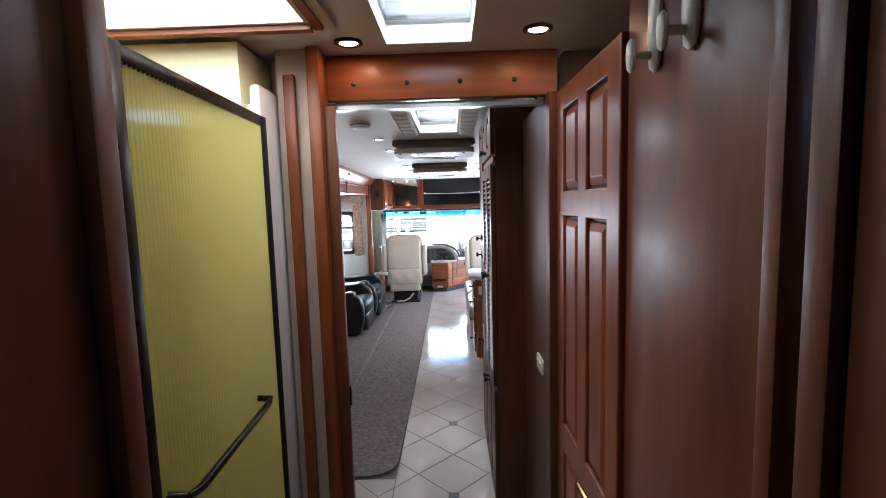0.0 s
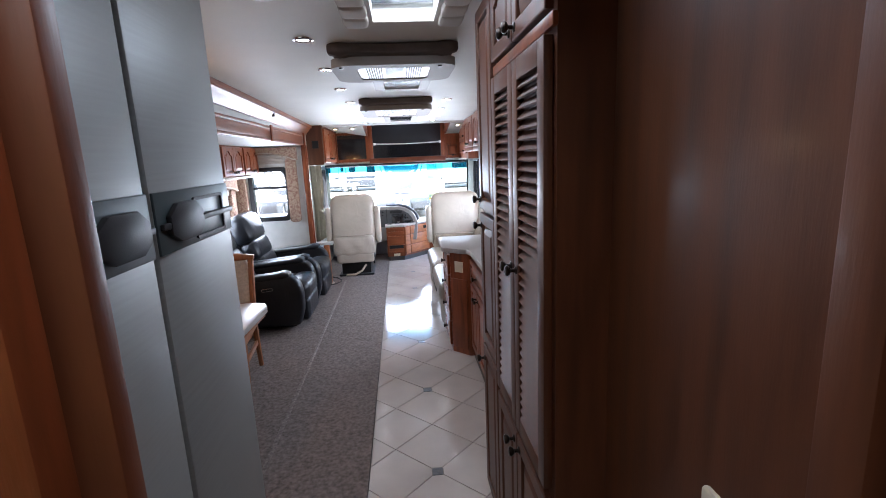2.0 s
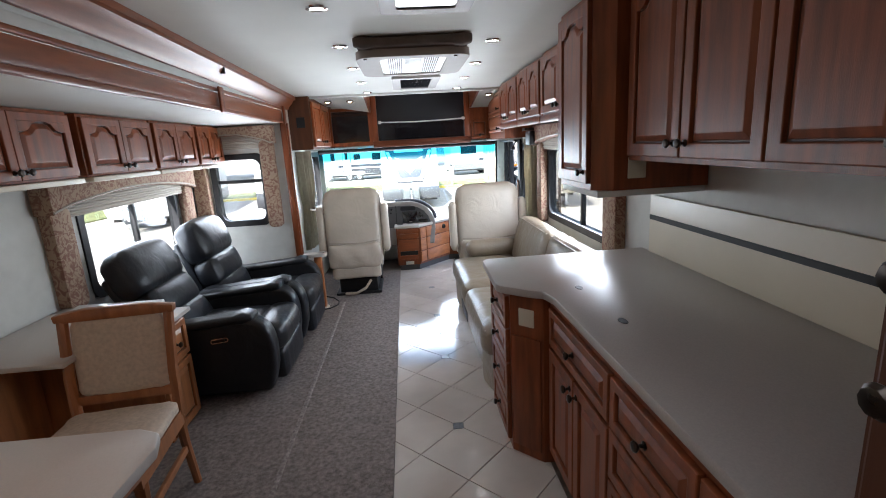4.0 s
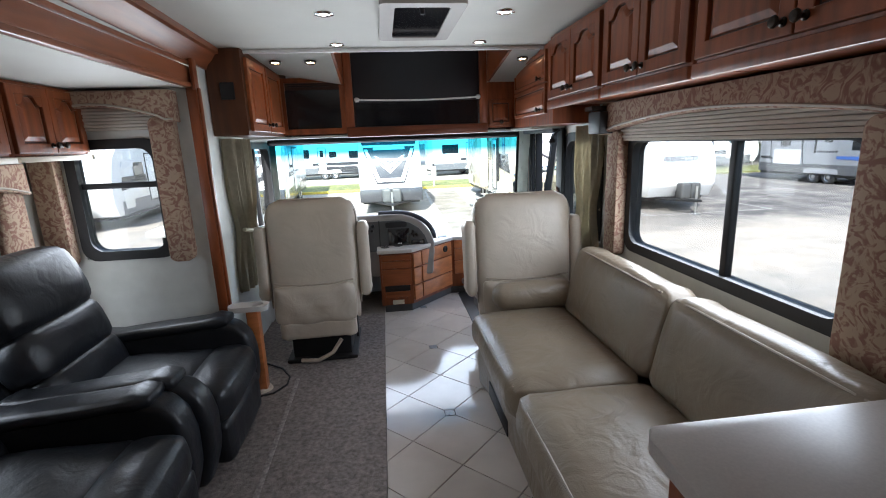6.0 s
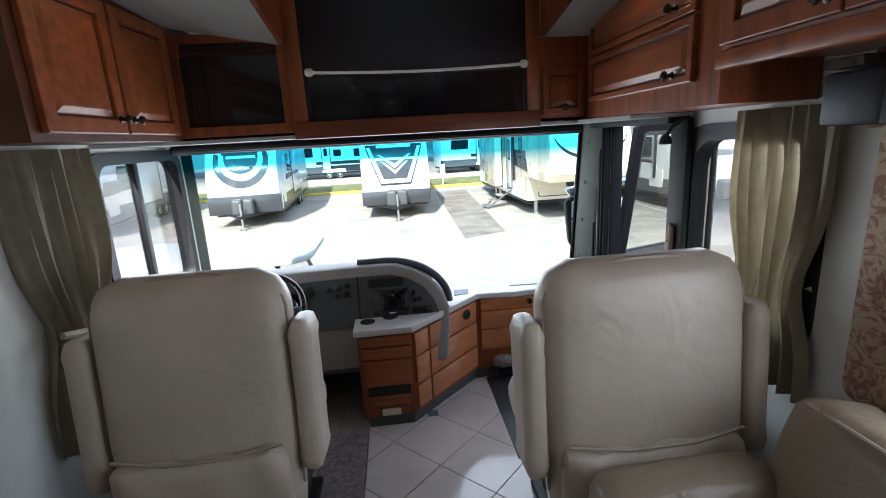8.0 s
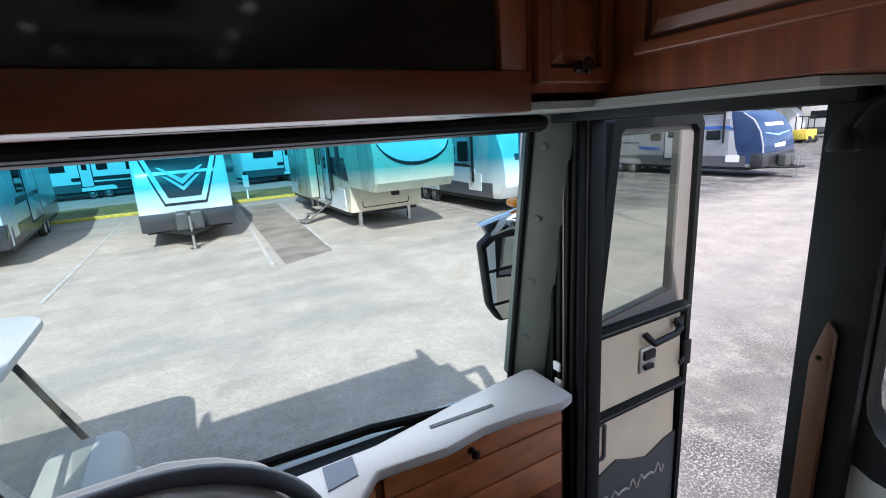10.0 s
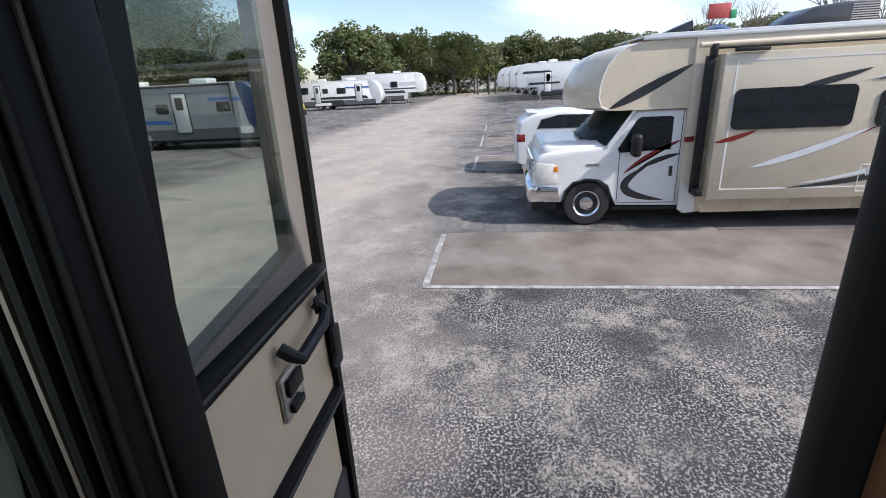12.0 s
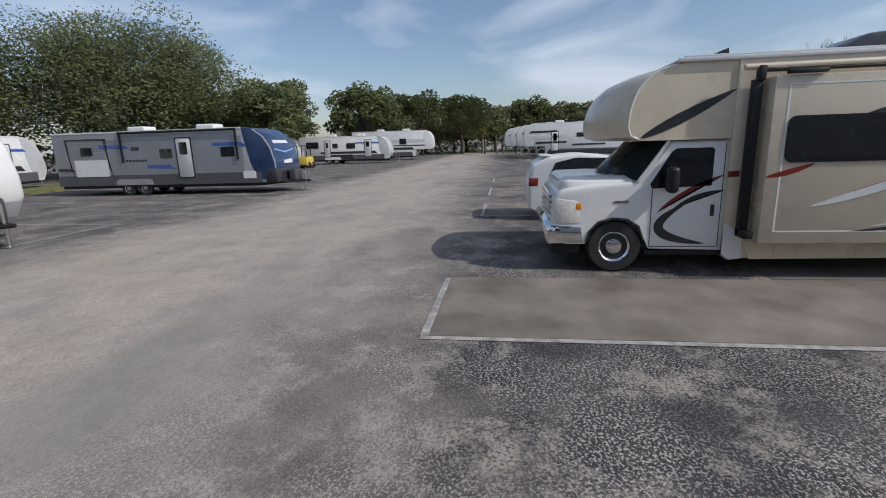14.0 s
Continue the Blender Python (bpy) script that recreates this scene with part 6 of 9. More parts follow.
dk = thing("dash_console", "honey cherry drawer console with a pale moulded top", "cabinet", (0.4, 8.9, 0.0))
part("body", prism([(-0.115, 8.66), (0.165, 8.66), (0.572, 9.075), (1.30, 9.075), (1.30, 9.25), (0.55, 9.16), (0.28, 9.16), (0.28, 9.30), (-0.115, 9.30)], "z", 0.07, 0.535), cherry, dk)
part("plinth", prism([(-0.09, 8.68), (0.15, 8.68), (0.56, 9.09), (1.25, 9.09), (1.25, 9.22), (-0.09, 9.15)], "z", 0.0, 0.069), grey_dk, dk)
part("top", prism([(-0.13, 8.64), (0.17, 8.64), (0.58, 9.05), (0.66, 9.045), (0.80, 9.03), (0.95, 9.05), (1.10, 9.04), (1.25, 9.015), (1.31, 9.03), (1.315, 9.255), (1.28, 9.268), (0.95, 9.225), (0.62, 9.165), (0.48, 9.165), (-0.13, 9.165)], "z", 0.536, 0.572, bevel=0.008), solid_top, dk)
part("top_recess", prism([(0.44, 9.05), (0.53, 9.065), (0.54, 9.15), (0.45, 9.15)], "z", 0.5725, 0.576), mat("slate_pad", (0.13, 0.15, 0.19), 0.6), dk)
part("finger_slot", moved(box(-0.12, -0.008, 0, 0.12, 0.008, 0.002), Matrix.Translation((0.92, 9.14, 0.5725)) @ Matrix.Rotation(radians(-3), 4, "Z")), grey_dk, dk)
mo = frame_at((0.165, 8.659, 0.0), (0.407, 0.416, 0), (0.416, -0.407, 0))
for a, b, z0, z1 in ((0.008, 0.115, 0.40, 0.525), (0.008, 0.115, 0.24, 0.39), (0.008, 0.115, 0.10, 0.23), (0.125, 0.565, 0.40, 0.525), (0.125, 0.565, 0.24, 0.39), (0.125, 0.565, 0.10, 0.23)):
    part("drawer_front", moved(box(a, z0, 0, b, z1, 0.015, bevel=0.004), mo), honey, dk)
for u in (0.26, 0.46):
    part("round_vent", lathe([(0.03, 0), (0.03, 0.01), (0.022, 0.014), (0.018, 0.004)], 18, mo @ Matrix.Translation((u, 0.475, 0.015))), black_pl, dk, "round black air vent")
for z0, z1 in ((0.475, 0.525), (0.405, 0.465), (0.25, 0.395)):
    part("drawer_front", box(-0.10, 8.645, z0, 0.155, 8.659, z1, bevel=0.004), cherry_x, dk)
part("open_bay", box(-0.08, 8.652, 0.195, 0.14, 8.6595, 0.245), black_pl, dk)
part("bin", box(-0.075, 8.644, 0.14, 0.135, 8.658, 0.195, bevel=0.003), cherry_x, dk)
part("outlet_plate", box(-0.02, 8.651, 0.075, 0.08, 8.6595, 0.115, bevel=0.003), cream_pl, dk, "cream power outlet plate")
for x0, x1 in ((0.60, 1.285),):
    for z0, z1 in ((0.455, 0.528), (0.335, 0.448), (0.20, 0.328)):
        part("drawer_front", box(x0, 9.060, z0, x1, 9.0749, z1, bevel=0.004), honey, dk)
part("knob", knob_bm(frame_at((0.90, 9.060, 0.50), (1, 0, 0), (0, -1, 0))), bronze, dk)
for x, y in ((0.06, 8.80), (-0.06, 8.76)):
    part("cup_well", lathe([(0.04, 0.5722), (0.038, 0.5745), (0.03, 0.573)], 18, Matrix.Translation((x, y, 0))), black_pl, dk)
part("tray_well", prism(rounded(-0.08, 0.16, 8.86, 8.91, 0.024), "z", 0.5722, 0.5745), black_pl, dk)
solid("windscreen_ledge", prism([(0.08, 9.17), (0.62, 9.17), (1.28, 9.275), (1.30, 9.43), (0.08, 9.46)], "z", 0.30, 0.40, bevel=0.01), black_pl, "black ledge under the windscreen", "trim", "structure")
solid("kick_carpet", soft(0.66, 8.985, 0.10, 1.26, 9.05, 0.17, 0.03, 0.004), carpet, "rolled carpet edge under the drawers", "carpet", "structure")
solid("step_light", box(0.70, 8.97, 0.045, 1.24, 9.06, 0.095, bevel=0.006), gloss_black, "black step light under the carpet edge", "light")

# ---- entry door, swung open ----
door_tan = mat("tan_door_lining", (0.66, 0.54, 0.38), 0.45, var=0.06, scale=6, bump=0.1, bscale=200)
ed = thing("door_2", "open coach entry door with a black frame and cream lining", "door", (1.47, 9.12, -0.55))
fo = [(1.455, -0.60), (2.108, -0.60), (2.12, 1.0), (2.12, 1.47), (2.09, 1.51), (1.63, 1.51), (1.60, 1.49), (1.545, 1.05), (1.50, 0.70), (1.465, 0.10)]
fi = [(1.50, -0.56), (2.08, -0.56), (2.092, 1.0), (2.092, 1.44), (2.07, 1.465), (1.66, 1.465), (1.64, 1.45), (1.59, 1.04), (1.545, 0.70), (1.51, 0.10)]
part("door_frame", ring(fo, fi, "y", 9.095, 9.155), rubber, ed)
for z in (0.69, 0.315):
    part("cross_bar", box(1.50, 9.088, z - 0.020, 2.10, 9.15, z + 0.020, bevel=0.006), rubber, ed)
    part("bar_groove", box(1.51, 9.084, z - 0.004, 2.095, 9.0885, z + 0.004, bevel=0.002), grey_dk, ed)
part("window_surround", ring([(1.545, 0.71), (2.10, 0.71), (2.10, 1.465), (1.64, 1.465)], [(1.565, 0.735), (1.63, 0.77), (1.985, 0.785), (2.0, 1.44), (1.665, 1.44)][:1] + [(1.985, 0.785), (2.0, 1.44), (1.665, 1.44)], "y", 9.12, 9.15), mat("taupe_door_moulding", (0.17, 0.155, 0.14), 0.45, var=0.08, scale=12), ed)
dp_ = part("pane", prism([(1.56, 0.73), (1.995, 0.78), (2.005, 1.445), (1.66, 1.445)], "y", 9.113, 9.117), glass("door_glass", (0.70, 0.745, 0.71), 0.09), ed)
dp_.visible_shadow = False
part("lining", prism([(1.52, 0.33), (2.09, 0.33), (2.065, 0.67), (1.545, 0.67)], "y", 9.112, 9.145), door_tan, ed)
part("lower_lining", prism([(1.50, -0.56), (2.09, -0.56), (2.065, 0.295), (1.515, 0.295)], "y", 9.118, 9.145), door_tan, ed)
part("kick_mat", prism([(1.52, -0.55), (2.08, -0.55), (2.08, 0.05), (2.0, 0.035), (1.88, -0.01), (1.78, 0.02), (1.68, 0.06), (1.55, 0.01), (1.52, -0.02)], "y", 9.108, 9.1175), grey_dk, ed, "dark carpeted kick panel")
sc = [(1.60 + 0.40 * k / 40, 9.106, -0.12 + 0.02 * k / 40 + 0.035 * math.sin(k * 1.1) * (0.5 + 0.5 * math.sin(k * 0.37))) for k in range(41)]
part("script_ornament", tube(sc, 0.006, 6), grey_pl, ed, "raised script ornament drawn as a plain scroll")
part("outer_skin", prism([(1.475, -0.59), (2.095, -0.59), (2.095, 0.70), (1.505, 0.70)], "y", 9.157, 9.165), cream, ed, "cream outer skin")
part("pocket", ring(rounded(1.53, 1.61, 0.10, 0.28, 0.02), rounded(1.54, 1.60, 0.11, 0.27, 0.015), "y", 9.105, 9.118), grey_dk, ed)
hb = part("grab_handle", merged(box(2.0, 9.085, 0.605, 2.06, 9.095, 0.65, bevel=0.006), tube([(1.82, 9.10, 0.62), (1.82, 9.075, 0.605), (1.84, 9.066, 0.585), (1.98, 9.066, 0.595), (2.02, 9.075, 0.61), (2.02, 9.10, 0.63)], 0.015)), black_pl, ed, "dark grab handle")
part("lock_plate", box(1.80, 9.10, 0.44, 1.90, 9.112, 0.555, bevel=0.006), steel, ed, "steel lock plate")
part("lock_lever", boxes((1.815, 9.09, 0.50, 1.885, 9.10, 0.54), (1.82, 9.088, 0.455, 1.875, 9.10, 0.475), bevel=0.003), black_pl, ed)
part("latch", merged(box(2.075, 9.085, 0.40, 2.125, 9.10, 0.52, bevel=0.005), tube([(2.07, 9.08, 0.45), (2.03, 9.075, 0.43)], 0.008)), black_pl, ed, "black latch")
hg = part("hinge", boxes((1.44, 9.06, -0.55, 1.462, 9.10, 1.46)), rubber, ed, "full-height black hinge")
for k in range(8):
    part("hinge_leaf", box(1.428 + 0.006 * (k % 2), 9.052, 0.56 - k * 0.085, 1.445 + 0.02 * (k % 2), 9.06, 0.60 - k * 0.085), white_pl, hg)
ed.location.y += 0.035
jm = thing("door_jamb", "black rubber-sealed frame round the coach doorway", "door frame", (1.4, 8.7, -0.5), kind="structure")
part("rear_post", prism([(1.358, 8.285), (1.386, 8.283), (1.398, 8.335), (1.475, 8.312), (1.475, 8.338), (1.385, 8.404), (1.358, 8.406)], "z", -0.5, 1.52, bevel=0.008), rubber, jm)
part("front_post", boxes((1.365, 9.06, -0.5, 1.398, 9.13, 1.52), (1.40, 9.045, -0.5, 1.468, 9.06, 1.50), (1.392, 9.105, -0.5, 1.44, 9.16, 1.56), bevel=0.006), rubber, jm)
part("inner_lining", box(1.364, 9.125, 0.30, 1.3985, 9.32, 1.56, bevel=0.006), rubber, jm)
for y in (9.075, 9.105, 9.14, 9.175):
    part("seal_rib", tube([(1.362, y + 0.012, -0.45), (1.358, y + 0.010, 0.55), (1.360, y, 1.50)], 0.008, 8), rubber, jm, "rounded black seal")
part("trim_strip", box(1.350, 9.118, -0.40, 1.362, 9.124, 1.50), mat("tan_trim_edge", (0.16, 0.12, 0.085), 0.4), jm, "thin tan trim edge")
for k in range(9):
    part("hinge_tab", box(1.340 + 0.006 * (k % 2), 9.13, 0.60 - k * 0.072, 1.350 + 0.006 * (k % 2), 9.165, 0.635 - k * 0.072, bevel=0.003), white_pl, jm, "white hinge tab")
part("header", boxes((1.30, 8.335, 1.50, 1.47, 9.13, 1.585), bevel=0.01), rubber, jm)
part("sill", box(1.38, 8.41, -0.53, 1.48, 9.06, -0.50), steel, jm)
gh = thing("grab_rail", "varnished wooden grab rail on the door post", "handle", (1.33, 8.36, 0.65))
# the rail's brown is darkened for the shadow on the door post
part("rail", prism([(8.330, 0.52), (8.368, 0.56), (8.368, 0.98), (8.345, 1.075), (8.328, 1.045)], "x", 1.334, 1.357, bevel=0.006), mat("shaded_varnished_rail", (0.085, 0.034, 0.014), 0.55, var=0.4, scale=4, stretch=(8, 8, 1)), gh)
for z in (0.60, 0.99):
    part("screw", lathe([(0.006, 0), (0.005, 0.003)], 8, Matrix.Translation((1.334, 8.35, z)) @ pose(0, 0, 0, 0, -90)), bronze, gh)
rl = thing("reading_light", "small dark gooseneck light over the doorway", "light", (1.30, 8.37, 1.45))
part("neck", tube([(1.35, 8.30, 1.52), (1.32, 8.33, 1.49), (1.30, 8.345, 1.45)], 0.008), black_pl, rl)
part("head", lathe([(0.012, 0), (0.028, 0.02), (0.034, 0.05), (0.030, 0.055)], 14, Matrix.Translation((1.30, 8.345, 1.46)) @ pose(0, 0, 0, 180) @ Matrix.Scale(0.8, 4)), black_pl, rl)
fe = thing("cup_canister", "black lidded canister in a wooden holder by the doorway", "canister", (1.27, 8.20, 0.5))
part("holder", box(1.19, 8.13, 0.0, 1.38, 8.26, 0.56, bevel=0.01), honey, fe)
part("canister", lathe([(0.05, 0.561), (0.055, 0.61), (0.062, 0.62), (0.062, 0.66), (0.05, 0.668)], 20, Matrix.Translation((1.285, 8.195, 0))), gloss_black, fe)
part("label_tag", box(1.225, 8.125, 0.50, 1.33, 8.1295, 0.535), mat("yellow_label", (0.75, 0.62, 0.03), 0.5), fe, "yellow label")

# ---- outside: materials ----
gel = mat("white_gelcoat", (0.72, 0.72, 0.70), 0.25, var=0.05, scale=1.2, coat=0.3)
silver = mat("silver_aluminium_siding", (0.54, 0.55, 0.56), 0.35, var=0.05, scale=2, metal=0.2)
grey_skin = mat("grey_siding", (0.085, 0.088, 0.095), 0.4, var=0.08, scale=2)
navy = mat("navy_cap", (0.022, 0.045, 0.11), 0.22, var=0.25, scale=1.5, coat=0.4)
dk_gray = mat("charcoal_graphic", (0.03, 0.03, 0.034), 0.25, var=0.1, scale=3, coat=0.3)
red_g = mat("dark_red_graphic", (0.20, 0.025, 0.02), 0.25, var=0.1, scale=3)
pale_g = mat("pale_silver_graphic", (0.60, 0.62, 0.64), 0.25, var=0.03)
blue_g = mat("blue_graphic", (0.05, 0.12, 0.36), 0.25, var=0.1)
dark_win = mat("tinted_vehicle_glass", (0.012, 0.014, 0.016), 0.06, var=0.2, rvar=0.02)
tyre_m = mat("tyre_rubber", (0.022, 0.022, 0.022), 0.8, var=0.2, scale=20, bump=0.2, bscale=60)
amber = mat("amber_lens", (0.75, 0.25, 0.02), 0.2)
lampm = mat("headlamp_lens", (0.62, 0.60, 0.56), 0.12, var=0.15, scale=20)
bark = mat("bark", (0.10, 0.085, 0.07), 0.9, var=0.35, scale=5, stretch=(3, 3, 0.7), bump=0.6, bscale=12)
twig_m = mat("grey_twigs", (0.20, 0.175, 0.155), 0.9, var=0.2, scale=5)
paint_w = mat("worn_white_paint", (0.24, 0.23, 0.215), 0.85, var=0.2, scale=7, c2=(0.46, 0.44, 0.41), detail=9)
paint_y = mat("worn_yellow_paint", (0.55, 0.42, 0.06), 0.7, var=0.3, scale=6)
grass_m = mat("lawn", (0.085, 0.12, 0.03), 0.95, var=0.5, scale=3, c2=(0.20, 0.19, 0.06), bump=0.5, bscale=90)
fiber = mat("white_cart_roof", (0.46, 0.455, 0.43), 0.45, var=0.05, scale=2)


def leaf_mat(name, c):
    m, n, l, b = nodes_of(name)
    ge, mx, tl, ms = n.new("ShaderNodeNewGeometry"), n.new("ShaderNodeMix"), n.new("ShaderNodeBsdfTranslucent"), n.new("ShaderNodeMixShader")
    mx.data_type = "RGBA"
    mx.inputs["A"].default_value, mx.inputs["B"].default_value = (*[v * 0.7 for v in c], 1), (*[v * 1.3 for v in c], 1)
    l.new(ge.outputs["Random Per Island"], mx.inputs["Factor"])
    l.new(mx.outputs["Result"], b.inputs["Base Color"])
    l.new(mx.outputs["Result"], tl.inputs["Color"])
    b.inputs["Roughness"].default_value = 0.55
    b.inputs["Specular IOR Level"].default_value = 0.3
    ms.inputs[0].default_value = 0.4
    l.new(b.outputs[0], ms.inputs[1])
    l.new(tl.outputs[0], ms.inputs[2])
    l.new(ms.outputs[0], n["Material Output"].inputs["Surface"])
    return m


leaf_oak, leaf_pale, leaf_moss, leaf_palm = leaf_mat("oak_leaves", (0.125, 0.145, 0.058)), leaf_mat("pale_leaves", (0.185, 0.195, 0.095)), leaf_mat("hanging_moss", (0.12, 0.13, 0.09)), leaf_mat("palm_fronds", (0.17, 0.19, 0.05))

# the car park's surface: a pale worn lane, darker chip-sealed stalls, speckled with light stone
asph, n_, l_, b_ = nodes_of("worn_car_park")
tc_, sep = n_.new("ShaderNodeTexCoord"), n_.new("ShaderNodeSeparateXYZ")
l_.new(tc_.outputs["Object"], sep.inputs[0])


def g_noise(scale, detail=6.0, stretch=(1, 1, 1), rough=0.5):
    mp, no = n_.new("ShaderNodeMapping"), n_.new("ShaderNodeTexNoise")
    mp.inputs["Scale"].default_value = stretch
    no.inputs["Scale"].default_value, no.inputs["Detail"].default_value = scale, detail
    no.inputs["Roughness"].default_value = rough
    l_.new(tc_.outputs["Object"], mp.inputs[0])
    l_.new(mp.outputs[0], no.inputs["Vector"])
    return no.outputs["Fac"]


def g_math(op, a, b=None, clamp=False):
    q = n_.new("ShaderNodeMath")
    q.operation, q.use_clamp = op, clamp
    for i, v in enumerate((a, b)):
        if v is None:
            continue
        if isinstance(v, (int, float)):
            q.inputs[i].default_value = v
        else:
            l_.new(v, q.inputs[i])
    return q.outputs[0]


def g_range(v, a, b, c=0.0, d=1.0):
    q = n_.new("ShaderNodeMapRange")
    q.inputs["From Min"].default_value, q.inputs["From Max"].default_value, q.inputs["To Min"].default_value, q.inputs["To Max"].default_value = a, b, c, d
    l_.new(v, q.inputs["Value"])
    return q.outputs["Result"]


def g_mix(f, a, b):
    q = n_.new("ShaderNodeMix")
    q.data_type = "RGBA"
    l_.new(f, q.inputs["Factor"])
    for k, v in (("A", a), ("B", b)):
        if isinstance(v, tuple):
            q.inputs[k].default_value = (*v, 1)
        else:
            l_.new(v, q.inputs[k])
    return q.outputs["Result"]


wob = g_noise(0.45, 8, rough=0.62)
wob2 = g_noise(1.6, 9, rough=0.68)
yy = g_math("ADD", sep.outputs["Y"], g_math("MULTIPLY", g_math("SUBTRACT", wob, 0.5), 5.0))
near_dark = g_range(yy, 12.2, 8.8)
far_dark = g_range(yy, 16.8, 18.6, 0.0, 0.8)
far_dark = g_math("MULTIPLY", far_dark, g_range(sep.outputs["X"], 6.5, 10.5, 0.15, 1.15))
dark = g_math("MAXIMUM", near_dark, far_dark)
lane = g_mix(g_range(wob2, 0.35, 0.7), (0.36, 0.312, 0.258), (0.48, 0.42, 0.352))
lane = g_mix(g_range(g_noise(60, 3, rough=0.7), 0.53, 0.60, 0, 0.6), lane, (0.17, 0.158, 0.145))
lane = g_mix(g_range(g_noise(14, 12, rough=0.9), 0.48, 0.58, 0, 0.5), lane, (0.19, 0.175, 0.158))
# broad grey patches: staining, strengthened to paint dappled tree shadow into the lane
lane = g_mix(g_range(g_noise(0.25, 8, (0.6, 1.8, 1), 0.65), 0.50, 0.66, 0, 0.55), lane, (0.20, 0.195, 0.185))
lane = g_mix(g_range(g_noise(0.7, 6, (1, 1, 1), 0.6), 0.50, 0.62, 0, 0.30), lane, (0.20, 0.195, 0.185))
chips = g_range(g_noise(46, 4, rough=0.68), 0.522, 0.562)
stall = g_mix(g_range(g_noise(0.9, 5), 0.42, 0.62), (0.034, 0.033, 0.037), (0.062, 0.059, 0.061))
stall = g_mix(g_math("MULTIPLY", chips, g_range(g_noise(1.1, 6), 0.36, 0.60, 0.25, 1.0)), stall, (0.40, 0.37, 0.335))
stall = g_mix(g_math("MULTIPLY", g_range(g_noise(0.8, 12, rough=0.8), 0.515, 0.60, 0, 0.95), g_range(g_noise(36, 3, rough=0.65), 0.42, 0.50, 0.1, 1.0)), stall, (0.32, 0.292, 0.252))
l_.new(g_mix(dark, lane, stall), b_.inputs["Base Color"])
b_.inputs["Roughness"].default_value = 0.92
b_.inputs["Specular IOR Level"].default_value = 0.2
bp_ = n_.new("ShaderNodeBump")
bp_.inputs["Strength"].default_value, bp_.inputs["Distance"].default_value = 0.35, 0.008
l_.new(g_noise(70, 4), bp_.inputs["Height"])
l_.new(bp_.outputs[0], b_.inputs["Normal"])

gbm = bmesh.new()
gbm.faces.new([gbm.verts.new(p) for p in ((-900, -900, G), (1200, -900, G), (1200, 900, G), (-900, 900, G))])
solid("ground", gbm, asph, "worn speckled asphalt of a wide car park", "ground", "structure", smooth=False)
pad_m = mat("brown_asphalt_patch", (0.165, 0.138, 0.115), 0.9, var=0.22, scale=1.4, c2=(0.25, 0.22, 0.19), bump=0.4, bscale=120, spec=0.2)
solid("asphalt_patch", prism([(6.34, -14), (8.42, -14), (8.44, 9.58), (6.34, 9.58)], "z", G + 0.001, G + 0.006), pad_m, "smoother brown asphalt strip between stalls", "pavement", "structure")
# stall asphalt with the motorhome's shade put into its colour
stall_m = mat("shaded_stall_asphalt", (0.085, 0.08, 0.08), 0.9, var=0.3, scale=1.1, c2=(0.15, 0.14, 0.132), bump=0.4, bscale=120, spec=0.2)
solid("dark_stall", prism([(2.0, 19.0), (3.3, 19.6), (3.9, 31), (2.3, 31)], "z", G + 0.001, G + 0.005), pad_m, "dark asphalt of an empty stall", "pavement", "structure")
solid("shaded_stall", prism([(8.46, -14), (11.6, -14), (11.6, 5.2), (8.46, 5.3)], "z", G + 0.001, G + 0.005), stall_m, "stall asphalt darkened for the shade under the motorhome", "pavement", "structure")


for x0, x1 in ((14.28, 16.7), (19.3, 22.0), (25.0, 27.6)):
    solid("dark_stall_3", prism([(x0, -10), (x1, -10), (x1, 9.3), (x0, 9.35)], "z", G + 0.001, G + 0.005), pad_m, "brown asphalt of a stall along the lane", "pavement", "structure")


def line(x0, y0, x1, y1, w=0.085):
    d = Vector((x1 - x0, y1 - y0)).normalized()
    nx, ny = -d.y * w / 2, d.x * w / 2
    n = max(2, int(math.hypot(x1 - x0, y1 - y0) / 0.5))
    a, b = [], []
    for k in range(n + 1):
        t = k / n
        j = 0.12 * (noise.noise((x0 * 3 + k * 0.7, y0, 1.0)))
        a.append((x0 + (x1 - x0) * t + nx * (1 + j), y0 + (y1 - y0) * t + ny * (1 + j)))
        b.append((x0 + (x1 - x0) * t - nx * (1 + j), y0 + (y1 - y0) * t - ny * (1 + j)))
    solid("parking_line", prism(a + b[::-1], "z", G + 0.0062, G + 0.009), paint_w, "worn white parking line on the asphalt", "parking line", "structure")


line(6.28, -13, 6.28, 9.66)
line(6.33, 9.63, 8.40, 9.63)
line(14.2, 9.45, 16.8, 9.45)
line(14.2, 2, 14.2, 9.40)
line(16.78, 2, 16.78, 9.40)
line(19.2, 9.45, 22.1, 9.45)
line(25.0, 9.45, 27.7, 9.45)
line(1.72, 18.85, 2.25, 31.5)
line(3.36, 20.3, 4.05, 31.0)
for x in (-13.6, -8.0, -2.6, 8.9, 13.4, 18.4, 24.6, 29.5):
    line(x, 19.4, x + 0.4, 31)
line(8.0, 19.6, 13.2, 19.5, 0.07)
kb = thing("kerb", "yellow painted kerb at the head of the stalls", "kerb", (3.2, 33, G), kind="structure")
part("stone", box(-30, 33.0, G, 15, 33.18, G + 0.14, bevel=0.02), paint_y, kb)
solid("lawn", box(-60, 33.18, G, 60, 38, G + 0.10), grass_m, "strip of dry lawn behind the kerb", "grass", "structure")
